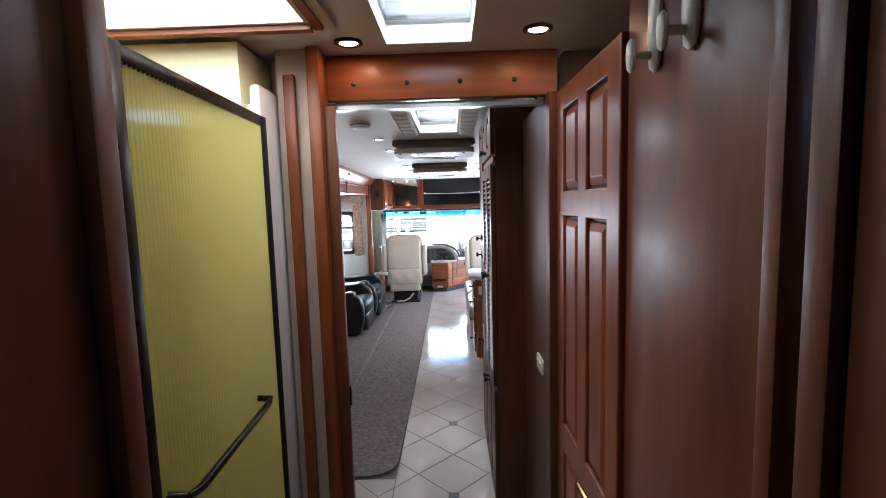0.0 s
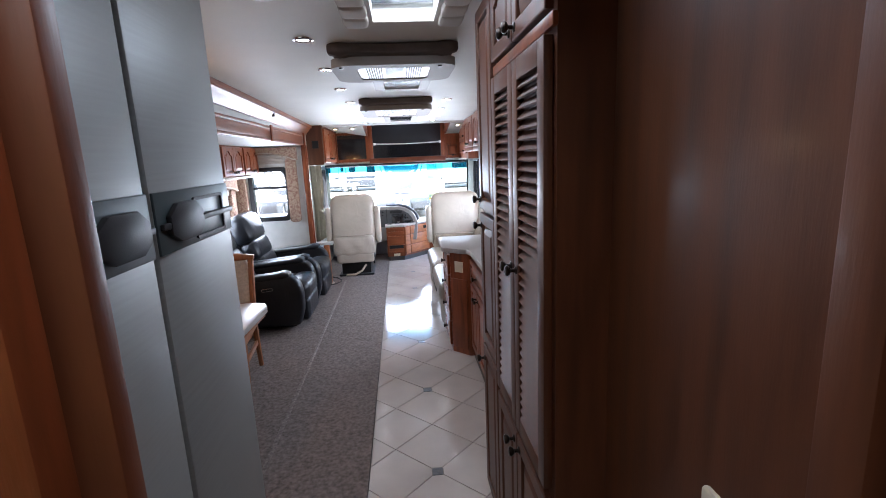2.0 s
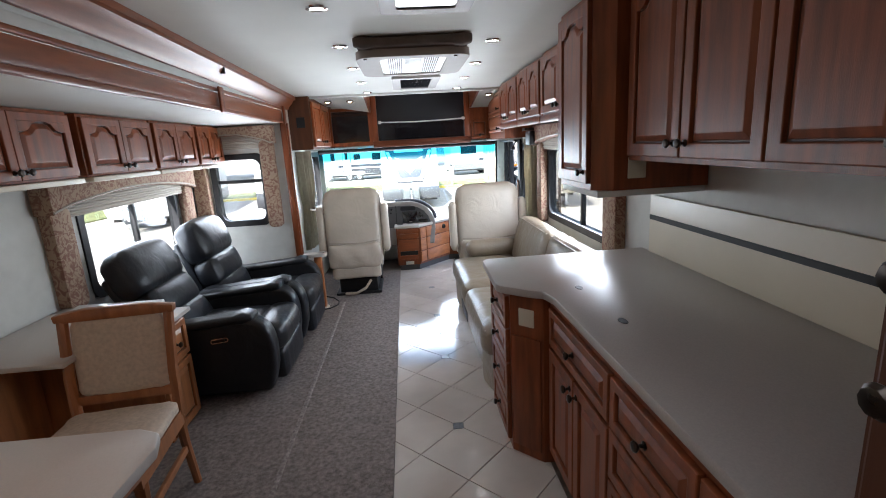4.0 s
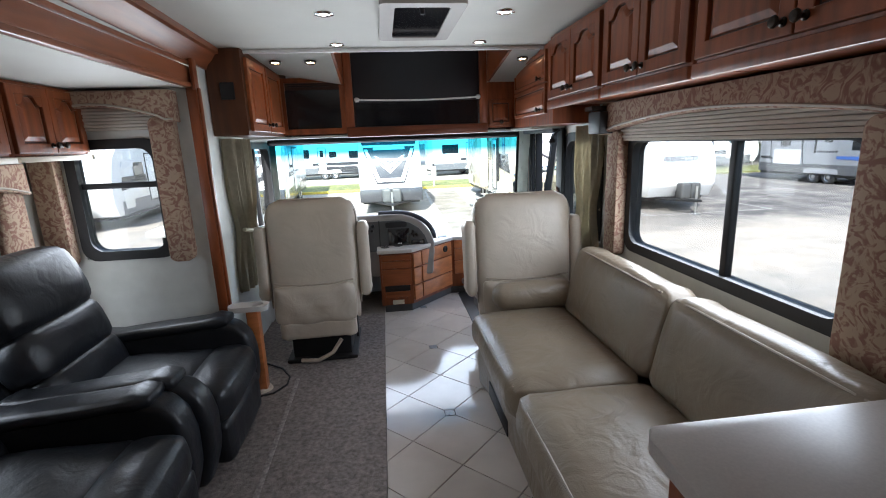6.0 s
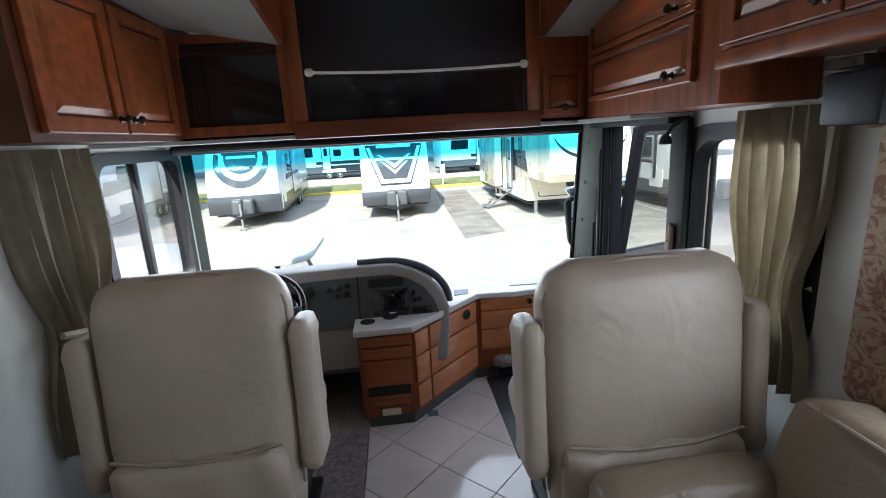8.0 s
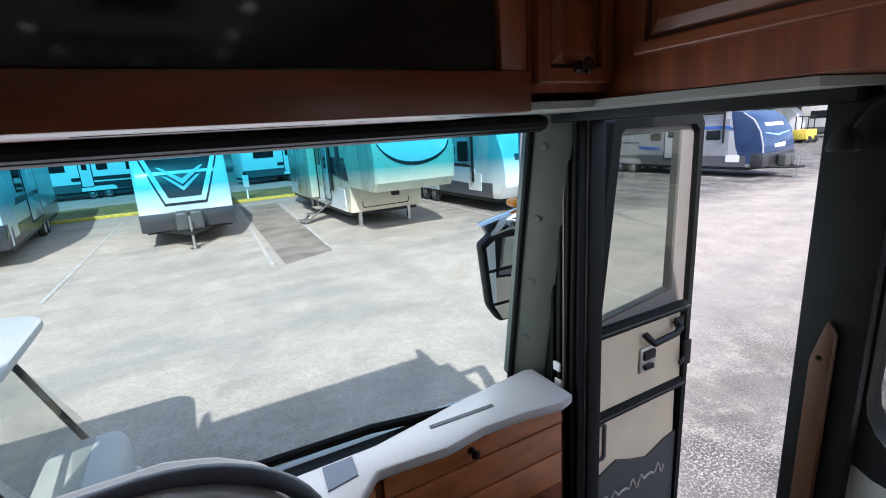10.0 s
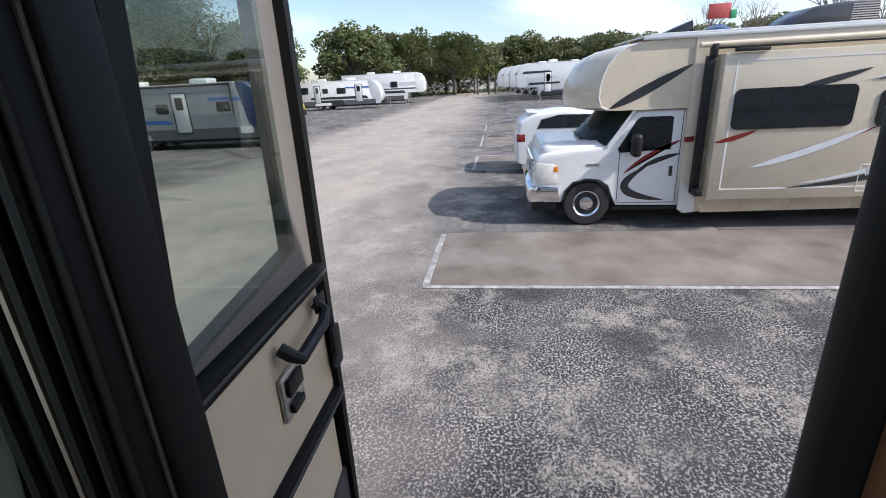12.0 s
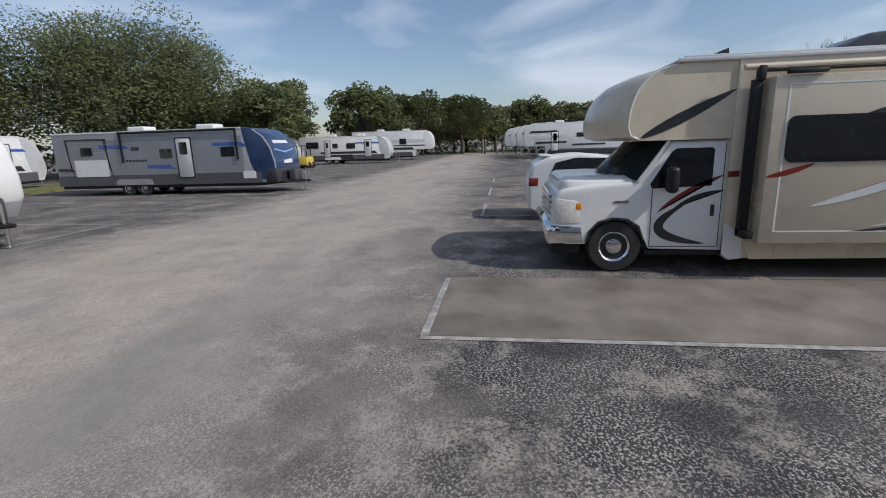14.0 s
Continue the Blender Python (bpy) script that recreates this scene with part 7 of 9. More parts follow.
solid("lawn_left", prism([(-60, 12), (-16, 20), (-15, 33), (-60, 33)], "z", G, G + 0.05), grass_m, "patch of dry lawn with mulch", "grass", "structure")
solid("lawn_far", box(96, -60, G, 130, 90, G + 0.06), grass_m, "far lawn at the end of the lane", "grass", "structure")
pd = thing("service_pedestal", "white utility pedestal on a post by the kerb", "utility post", (2.97, 33.4, G))
part("post", box(2.93, 33.36, G, 3.01, 33.44, G + 0.75), white_pl, pd)
part("cabinet", box(2.83, 33.26, G + 0.70, 3.11, 33.54, G + 1.30, bevel=0.02), white_pl, pd)
part("lamp_cap", lathe([(0.07, 1.30), (0.08, 1.40), (0.04, 1.48)], 12, Matrix.Translation((2.97, 33.4, G))), black_pl, pd)


def wheel(parent, x, y, r, w, rim_mat, side=-1):
    """A wheel whose axle runs along x; side: which way its face looks."""
    z = G + r if parent.location.z < -0.5 else r
    m = Matrix.Translation((x, y, z)) @ pose(0, 0, 0, 0, 90 * side)
    t = part("wheel", lathe([(r * 0.60, -w / 2), (r * 0.93, -w / 2), (r, -w * 0.32), (r, w * 0.32), (r * 0.93, w / 2), (r * 0.62, w / 2), (r * 0.58, w * 0.36)], 28, m), tyre_m, parent, "black rubber tyre")
    part("rim", lathe([(r * 0.60, w * 0.30), (r * 0.585, w * 0.46), (r * 0.50, w * 0.34), (r * 0.34, w * 0.30), (r * 0.28, w * 0.44), (r * 0.14, w * 0.50), (r * 0.05, w * 0.50)], 24, m), rim_mat, t)
    for k in range(8):
        a = 2 * math.pi * k / 8
        part("rim_hole", lathe([(r * 0.055, 0), (r * 0.05, 0.004)], 8, m @ Matrix.Translation((r * 0.42 * math.cos(a), r * 0.42 * math.sin(a), w * 0.335))), black_pl, t)
    return t


# ---- the class C motorhome across the stall ----
mh = thing("class_c_motorhome", "cream and white motorhome with dark swoosh graphics", "motorhome", (9.9, 4.0, G))
X0, X1 = 8.72, 11.10
nose = [(5.85, 0.57), (7.02, 0.57), (7.50, 0.575), (7.68, 0.62), (7.735, 0.74), (7.72, 0.90), (7.66, 1.06), (7.54, 1.24), (7.36, 1.38), (7.10, 1.475), (6.80, 1.525), (6.4, 1.55), (5.85, 1.565)]
nb = prism(nose, "x", X0 + 0.03, X1 - 0.03)
for k in range(1, 12):
    bmesh.ops.bisect_plane(nb, geom=nb.verts[:] + nb.edges[:] + nb.faces[:], plane_co=(X0 + 0.03 + (X1 - X0 - 0.06) * k / 12, 0, 0), plane_no=(1, 0, 0))
for v in nb.verts:
    u = (v.co.x - (X0 + X1) / 2) / (X1 / 2 - X0 / 2)
    if v.co.y > 6.3:
        v.co.y = 6.3 + (v.co.y - 6.3) * (0.88 - 0.27 * abs(u) ** 2.4)
part("cab_over_nose", nb, cream, mh, "rounded cream brow over the cab")
seam = [(7.02, 0.585), (7.14, 0.64), (7.175, 0.76), (7.165, 0.92), (7.13, 1.07), (7.06, 1.24), (6.95, 1.37), (6.80, 1.47), (6.62, 1.525)]
part("nose_seam", tube([(X0 + 0.032, y, z) for y, z in seam], 0.012, 6), gel, mh, "pale moulding round the brow")
part("body", prism([(5.86, -0.55), (5.86, 1.565), (-2.6, 1.60), (-2.6, -1.0), (0.7, -1.0), (0.85, -0.82), (1.95, -0.82), (2.1, -1.0), (5.55, -1.05), (5.78, -1.08)], "x", X0, X1, bevel=0.02), cream, mh)
part("roof_trim", box(X0 - 0.02, -2.6, 1.545, X0 + 0.02, 6.6, 1.60, bevel=0.01), gel, mh)
part("roof", box(X0 + 0.02, -2.6, 1.60, X1 - 0.02, 6.5, 1.63, bevel=0.01), gel, mh)
CX0, CX1 = 8.80, 10.95
cabp = [(5.84, -0.95), (6.80, -0.93), (6.86, -0.80), (6.93, -0.62), (7.10, -0.52), (7.30, -0.50), (7.50, -0.55), (7.64, -0.70), (7.68, -0.86), (7.95, -0.86), (8.12, -0.80), (8.15, -0.55), (8.12, -0.17), (8.05, -0.09), (7.92, -0.05), (7.50, 0.0), (6.97, 0.02), (6.60, 0.565), (5.84, 0.565)]
cb = prism(cabp, "x", CX0, CX1)
bmesh.ops.bevel(cb, geom=[e for e in cb.edges if max(v.co.z for v in e.verts) > -0.3 and max(v.co.y for v in e.verts) > 6.5], offset=0.06, segments=4, profile=0.5, affect="EDGES")
part("cab", cb, gel, mh)
wsn = bmesh.new()
gridw = []
for i in range(13):
    w_ = 2 * i / 12 - 1
    bow = 1 - w_ * w_
    x = (CX0 + CX1) / 2 + w_ * ((CX1 - CX0) / 2 - 0.012)
    gridw.append([wsn.verts.new((x, 6.985 + 0.37 * bow + (-0.365 - 0.08 * bow) * v, 0.03 + 0.10 * bow + (0.53 - 0.10 * bow) * v)) for v in (0, 0.25, 0.5, 0.75, 1)])
for p, q in zip(gridw, gridw[1:]):
    for k in range(4):
        wsn.faces.new((p[k], p[k + 1], q[k + 1], q[k]))
bmesh.ops.solidify(wsn, geom=wsn.faces[:], thickness=0.012)
part("windscreen", wsn, mat("green_vehicle_glass", (0.022, 0.036, 0.033), 0.10, var=0.2, rvar=0.03, spec=0.35), mh, "greenish windscreen")
part("hood", soft(CX0 + 0.10, 6.95, -0.25, CX1 - 0.10, 8.02, 0.075, 0.10, 0.02), gel, mh)
part("screen_pillar", tube([(CX0 + 0.006, 6.985, 0.02), (CX0 + 0.006, 6.615, 0.565)], 0.024, 8), gel, mh)
part("wiper", tube([(CX0 + 0.25, 7.36, 0.12), (CX0 + 0.9, 7.40, 0.19)], 0.012, 6), black_pl, mh)
part("side_window", prism([(6.80, -0.08), (6.83, -0.02), (6.57, 0.42), (6.51, 0.46), (6.06, 0.46), (6.03, 0.43), (6.03, -0.05)], "x", CX0 - 0.006, CX0 + 0.01), dark_win, mh)
part("cab_door_gap", boxes((CX0 - 0.003, 5.885, -0.90, CX0 + 0.01, 5.895, 0.52), (CX0 - 0.003, 6.79, -0.90, CX0 + 0.01, 6.80, -0.05), (CX0 - 0.003, 5.895, -0.905, CX0 + 0.01, 6.79, -0.895)), dk_gray, mh)
part("door_pull", box(CX0 - 0.015, 5.97, -0.47, CX0 + 0.01, 6.02, -0.31, bevel=0.008), dk_gray, mh)
part("wing_mirror", merged(soft(8.56, 6.52, -0.12, 8.74, 6.66, 0.22, 0.05, 0.01), tube([(8.70, 6.60, 0.0), (8.82, 6.62, 0.02)], 0.02)), black_pl, mh)
part("headlamp", prism([(7.74, -0.55), (8.08, -0.58), (8.13, -0.35), (8.10, -0.20), (7.80, -0.24)], "x", CX0 - 0.012, CX0 + 0.25, bevel=0.01), lampm, mh)
part("indicator", prism([(7.74, -0.36), (7.82, -0.36), (7.82, -0.27), (7.75, -0.27)], "x", CX0 - 0.016, CX0 + 0.05, bevel=0.006), amber, mh)
part("grille", boxes(*[(CX0 + 0.28, 8.13, -0.56 + k * 0.085, CX1 - 0.28, 8.165, -0.515 + k * 0.085) for k in range(5)]), chrome, mh)
bmp = prism([(7.70, -0.84), (8.20, -0.86), (8.25, -0.78), (8.24, -0.62), (8.16, -0.56), (7.74, -0.60)], "x", CX0 - 0.02, CX1 + 0.02, bevel=0.02)
part("bumper", bmp, chrome, mh, "chrome front bumper")
part("air_dam", box(CX0 + 0.05, 7.75, -1.02, CX1 - 0.05, 8.15, -0.86, bevel=0.02), black_pl, mh)
part("arch_trim", tube([(CX0 - 0.004, 6.88, -0.80), (CX0 - 0.004, 6.95, -0.61), (CX0 - 0.004, 7.10, -0.515), (CX0 - 0.004, 7.30, -0.495), (CX0 - 0.004, 7.50, -0.545), (CX0 - 0.004, 7.63, -0.69), (CX0 - 0.004, 7.67, -0.84)], 0.018), dk_gray, mh)
part("running_board", box(CX0 - 0.03, 5.8, -1.02, CX0 + 0.25, 6.86, -0.96, bevel=0.01), black_pl, mh)
part("badge", box(CX0 - 0.008, 7.10, -0.28, CX0 + 0.002, 7.30, -0.24), steel, mh)
for y, w_ in ((7.27, 0.24), (1.40, 0.30)):
    wheel(mh, 8.92, y, 0.375, w_, chrome)
    wheel(mh, 10.85, y, 0.375, w_, chrome, 1)
part("skirt", prism([(5.50, -1.06), (5.62, -0.80), (2.1, -0.78), (2.05, -1.02)], "x", X0 - 0.012, X0 + 0.01), cream, mh)
for ya, yb in ((5.2, 4.3), (4.2, 3.4), (3.3, 2.3)):
    part("locker_door", box(X0 - 0.02, yb, -1.0, X0 - 0.011, ya, -0.84, bevel=0.004), cream, mh)
part("lower_accent", prism([(5.86, -0.55), (5.86, -1.0), (5.74, -1.07), (5.60, -1.05), (5.62, -0.72)], "x", X0 - 0.006, X0 + 0.004), gel, mh)
SXM = 8.42
so_ = part("slide_out", box(SXM, -0.9, -0.78, X0 + 0.02, 5.56, 1.30, bevel=0.012), cream, mh)
part("slide_trim", ring([(-0.72, -0.63), (5.40, -0.63), (5.40, 1.20), (-0.72, 1.20)], [(-0.70, -0.612), (5.38, -0.612), (5.38, 1.185), (-0.70, 1.185)], "x", SXM - 0.004, SXM - 0.001), gel, so_, "thin white outline")
for y0, y1, z0, z1 in ((3.78, 5.37, 0.255, 0.82), (2.76, 3.48, 0.225, 0.73)):
    part("slide_window", prism(rounded(y0, y1, z0, z1, 0.09), "x", SXM - 0.022, SXM - 0.002), dark_win, so_)


def swoosh(parent, pts, material, x, name="graphic"):
    part(name, prism(pts, "x", x - 0.006, x + 0.002), material, parent)


def bend(p0, p1, p2, w, n=16, taper=1.0):
    """The outline of a curved, pointed stripe through three points."""
    a, b = [], []
    for k in range(n + 1):
        t = k / n
        q = Vector(p0) * (1 - t) ** 2 + Vector(p1) * 2 * t * (1 - t) + Vector(p2) * t * t
        d = (Vector(p1) - Vector(p0)) * (1 - t) + (Vector(p2) - Vector(p1)) * t
        nn = Vector((-d.y, d.x)).normalized() * w * 0.5 * (math.sin(math.pi * t) ** 0.7 if taper == 1.0 else t ** 0.8) + Vector((1e-4, 1e-4))
        a.append(tuple(q + nn)), b.append(tuple(q - nn))
    return a + b[::-1]


swoosh(so_, bend((5.56, 0.08), (5.3, 0.12), (5.0, 0.24), 0.07), red_g, SXM)
swoosh(so_, bend((4.55, -0.12), (3.9, 0.05), (3.40, 0.24), 0.06), red_g, SXM)
swoosh(so_, bend((2.76, 0.42), (2.2, 0.55), (1.2, 0.85), 0.12, taper=0), red_g, SXM)
swoosh(so_, bend((5.0, -0.30), (4.3, -0.12), (3.5, 0.22), 0.10), pale_g, SXM - 0.006)
swoosh(so_, bend((4.5, -0.62), (3.0, -0.55), (1.0, 0.25), 0.22, taper=0), dk_gray, SXM)
swoosh(so_, bend((4.3, -0.56), (3.0, -0.40), (1.0, 0.48), 0.16, taper=0), pale_g, SXM - 0.006)
swoosh(so_, bend((4.55, 0.80), (4.2, 0.86), (3.65, 1.02), 0.09), dk_gray, SXM)
swoosh(so_, bend((3.7, 0.86), (2.6, 1.12), (1.2, 1.05), 0.14, taper=0), pale_g, SXM)
swoosh(so_, bend((3.6, 0.86), (2.6, 1.02), (1.3, 0.93), 0.16, taper=0), dk_gray, SXM - 0.006)
swoosh(so_, bend((2.1, 0.40), (1.5, 0.70), (1.45, 0.98), 0.15), dk_gray, SXM - 0.006)
part("vent_grille", merged(ring(rounded(3.10, 3.52, -0.70, -0.30, 0.02), rounded(3.11, 3.51, -0.69, -0.31, 0.02), "x", SXM - 0.008, SXM), boxes(*[(SXM - 0.012, 3.24 + k * 0.035, -0.46, SXM - 0.001, 3.255 + k * 0.035, -0.36) for k in range(6)])), gel, so_)
part("hatch", ring(rounded(2.0, 2.55, -0.66, -0.36, 0.02), rounded(2.01, 2.54, -0.65, -0.35, 0.02), "x", SXM - 0.008, SXM), gel, so_)
part("outlet_lid", box(SXM - 0.02, 2.05, -0.55, SXM - 0.001, 2.16, -0.43, bevel=0.006), steel, so_)
swoosh(mh, bend((7.02, 0.60), (6.6, 0.80), (5.84, 1.20), 0.14), dk_gray, X0 + 0.03)
swoosh(mh, bend((6.72, -0.42), (6.4, -0.1), (5.86, 0.10), 0.055), red_g, CX0)
swoosh(mh, [(5.87, 0.06), (5.73, 0.07), (5.73, 0.15), (5.87, 0.14)], red_g, X0)
swoosh(mh, bend((6.05, -0.86), (7.15, -0.74), (6.35, -0.30), 0.13), dk_gray, CX0)
swoosh(mh, bend((6.5, -0.36), (6.2, -0.15), (5.86, -0.12), 0.06), dk_gray, CX0)
aw = part("awning_arm", boxes((8.56, 5.63, -0.70, 8.66, 5.74, 1.28), (8.40, 5.63, -0.72, 8.66, 5.74, -0.62), (8.36, 5.02, 1.31, 8.44, 5.45, 1.36), bevel=0.008), black_pl, mh, "black folded awning arm")
part("awning_tube", tube([(8.60, 5.85, 1.43), (8.60, -2.4, 1.46)], 0.038, 12), cream, mh, "rolled cream awning")
part("awning_under_strip", box(8.565, -2.4, 1.365, 8.64, 5.60, 1.392, bevel=0.006), black_pl, mh, "black strip under the awning")
part("arm_bracket", box(8.53, 5.62, 1.26, 8.64, 5.70, 1.44, bevel=0.01), black_pl, mh)
acu = prism([(2.92, 1.63), (4.22, 1.63), (4.10, 1.80), (3.85, 1.93), (3.40, 1.97), (2.96, 1.98)], "x", 9.6, 10.4, bevel=0.05)
ac_ = part("roof_air_conditioner", acu, dk_gray, mh)
for k in range(8):
    part("louvre", box(9.592, 2.97, 1.68 + k * 0.033, 9.598, 3.35, 1.695 + k * 0.033), grey_pl, ac_)
part("roof_hatch", prism([(5.55, 1.63), (6.10, 1.63), (6.10, 1.66), (5.58, 1.86)], "x", 9.75, 10.25, bevel=0.01), dark_win, mh, "tilted dark roof hatch")
part("roof_dome", lathe([(0.22, 1.63), (0.2, 1.72), (0.08, 1.78)], 20, Matrix.Translation((10.0, 5.1, 0))), navy, mh)
part("roof_vent_lid", moved(soft(9.7, -0.35, 1.63, 10.3, 0.35, 1.76, 0.05, 0.02), Matrix.Translation((0, 1.7, 0))), gel, mh)
for k in range(3):
    part("marker_lamp", moved(soft(9.0 + k * 0.9, 6.35, 1.545, 9.12 + k * 0.9, 6.5, 1.59, 0.02, 0), Matrix()), amber, mh)

# ---- white hatchback beyond it ----
cv = thing("white_hatchback", "white compact hatchback parked beyond the motorhome", "car", (14.3, 6.6, G))
CB = [(4.6, -1.05), (8.2, -1.05), (8.30, -0.85), (8.28, -0.55), (8.05, -0.38), (7.2, -0.22), (6.4, 0.22), (5.6, 0.30), (4.85, 0.24), (4.45, 0.05), (4.35, -0.45), (4.38, -0.95)]
cbm2 = prism([(12.66 - y, z) for y, z in CB], "x", 13.45, 15.15)
bmesh.ops.bevel(cbm2, geom=[e for e in cbm2.edges if max(v.co.z for v in e.verts) > -0.6], offset=0.09, segments=4, profile=0.5, affect="EDGES")
part("body", cbm2, gel, cv)
part("rear_window", moved(box(-0.6, -0.01, 0, 0.6, 0.01, 0.34), Matrix.Translation((14.3, 8.15, -0.13)) @ Matrix.Rotation(radians(35), 4, "X")), dark_win, cv)
part("side_window", prism([(5.3, -0.15), (7.75, -0.12), (7.65, 0.10), (7.2, 0.20), (6.3, 0.18), (5.6, -0.05)], "x", 13.44, 13.47), dark_win, cv)
for x in (13.44, 14.98):
    part("tail_lamp", box(x, 8.05, -0.45, x + 0.18, 8.27, -0.25, bevel=0.02), red_g, cv)
part("spoiler", box(13.65, 7.72, 0.24, 14.95, 8.0, 0.28, bevel=0.015), gel, cv)
for y in (5.2, 7.6):
    wheel(cv, 13.52, y, 0.33, 0.22, steel)
    wheel(cv, 15.08, y, 0.33, 0.22, steel, 1)


# ---- trailers ----
def trailer(label, m, L, style, body, low, cap, feats, group="parked trailers", H=3.05):
    """A travel trailer at the origin, its nose at y = 0 towards -y, 2.45 m wide, standing on z = 0."""
    t = thing("fifth_wheel_trailer" if style == "fifth" else "travel_trailer", label, "trailer", (0, 0, 0), group)
    w = 1.22
    if style == "fifth":
        prof = [(0.30, 1.30), (2.3, 1.30), (2.35, 0.50), (L, 0.50), (L, H), (1.1, H), (0.55, H - 0.18), (0.18, H - 0.65), (0.02, H - 1.2), (0.06, 1.55)]
        capo = [(0.28, 1.295), (1.1, 1.30), (1.25, H * 0.66), (1.30, H + 0.005), (1.08, H + 0.005), (0.53, H - 0.17), (0.165, H - 0.65), (0.005, H - 1.2), (0.045, 1.545)]
    else:
        prof = [(0.35, 0.50), (L, 0.50), (L, H), (1.5, H), (0.95, H - 0.10), (0.52, H - 0.42), (0.22, H - 0.95), (0.06, H - 1.6), (0.05, 1.0)]
        capo = [(0.33, 0.60), (0.9, 0.60), (1.2, 1.4), (1.45, H - 0.3), (1.48, H + 0.004), (0.94, H - 0.09), (0.505, H - 0.415), (0.205, H - 0.945), (0.045, H - 1.6), (0.035, 1.0)]
    b = prism(prof, "x", -w, w, bevel=0.03)
    part("body", b, body, t)
    cbm_ = prism(capo, "x", -w - 0.006, w + 0.006)
    bmesh.ops.bevel(cbm_, geom=[e for e in cbm_.edges if abs(e.verts[0].co.x - e.verts[1].co.x) < 1e-5 and max(v.co.y for v in e.verts) < 1.2], offset=0.09, segments=4, profile=0.5, affect="EDGES")
    part("front_cap", cbm_, cap, t)
    y_low = 2.36 if style == "fifth" else 0.34
    part("lower_skirt", boxes((-w - 0.008, y_low + 0.4, 0.50, -w + 0.01, L, 1.0), (w - 0.01, y_low + 0.4, 0.50, w + 0.008, L, 1.0)), low, t)
    part("chassis", box(-w + 0.06, y_low + 0.3, 0.36, w - 0.06, L - 0.1, 0.50), black_pl, t)
    part("roof_edge", boxes((-w - 0.015, 1.5, H - 0.05, -w + 0.02, L + 0.01, H + 0.02), (w - 0.02, 1.5, H - 0.05, w + 0.015, L + 0.01, H + 0.02)), gel, t)
    for y in (L * 0.30, L * 0.62):
        part("roof_unit", soft(-0.4, y, H, 0.4, y + 0.9, H + 0.26, 0.06, 0.01), gel, t, "white roof air conditioner")
    ya = L * 0.64
    for dy in (-0.42, 0.42):
        for s in (-1, 1):
            wheel(t, s * (w - 0.13), ya + dy, 0.34, 0.2, steel, s)
    part("wheel_arch", merged(prism([(ya - 0.95, 0.52), (ya - 0.9, 0.74), (ya - 0.7, 0.80), (ya + 0.7, 0.80), (ya + 0.9, 0.74), (ya + 0.95, 0.52)], "x", -w - 0.03, -w + 0.004)), body, t)
    if style == "fifth":
        for s in (-1, 1):
            part("landing_leg", boxes((s * 0.85 - 0.05, 2.6, 0.05, s * 0.85 + 0.05, 2.7, 0.6), (s * 0.85 - 0.10, 2.55, 0.0, s * 0.85 + 0.10, 2.75, 0.05)), steel, t)
        part("front_hatch", ring(rounded(-0.85, 0.75, 0.62, 1.18, 0.08), rounded(-0.82, 0.72, 0.65, 1.15, 0.06), "y", 2.33, 2.348), dk_gray, t)
        part("king_pin", boxes((-0.25, 1.55, 1.16, 0.25, 2.2, 1.30), (-0.10, 1.55, 1.0, 0.10, 1.75, 1.16)), black_pl, t)
    else:
        part("tongue", merged(tube([(-0.75, 0.5, 0.45), (0, -0.95, 0.48)], 0.05, 8), tube([(0.75, 0.5, 0.45), (0, -0.95, 0.48)], 0.05, 8)), black_pl, t)
        part("jack", merged(tube([(0, -0.72, 0.0), (0, -0.72, 0.95)], 0.035, 8), box(-0.12, -0.84, 0.0, 0.12, -0.60, 0.03)), steel, t)
        part("battery_box", box(-0.18, 0.02, 0.50, 0.18, 0.22, 0.72, bevel=0.02), black_pl, t)
        part("gas_cover", merged(soft(-0.36, -0.45, 0.50, -0.01, -0.08, 1.05, 0.08, 0.01), soft(0.01, -0.45, 0.50, 0.36, -0.08, 1.05, 0.08, 0.01)), grey_dk, t, "grey twin gas-bottle cover")
    for kind, side, y0, y1, z0, z1 in feats:
        x = -w if side < 0 else w
        lo, hi = (x - 0.022, x + 0.004) if side < 0 else (x - 0.004, x + 0.022)
        if kind == "window":
            part("window", prism(rounded(y0, y1, z0, z1, 0.06), "x", lo, hi), dark_win, t)
        elif kind == "door":
            d = part("door", prism(rounded(y0, y1, z0, z1, 0.06), "x", lo, hi, bevel=0.006), gel, t)
            part("door_frame", ring(rounded(y0 - 0.05, y1 + 0.05, z0 - 0.05, z1 + 0.05, 0.08), rounded(y0, y1, z0, z1, 0.06), "x", lo - 0.008, hi), dk_gray, d)
            part("door_window", prism(rounded(y0 + 0.18, y1 - 0.14, z0 + 1.05, z1 - 0.18, 0.05), "x", lo - 0.006, hi), dark_win, d)
        elif kind == "slide":
            part("slide_out", boxes((lo - 0.28, y0, z0, hi, y1, z1), bevel=0.02), body, t)
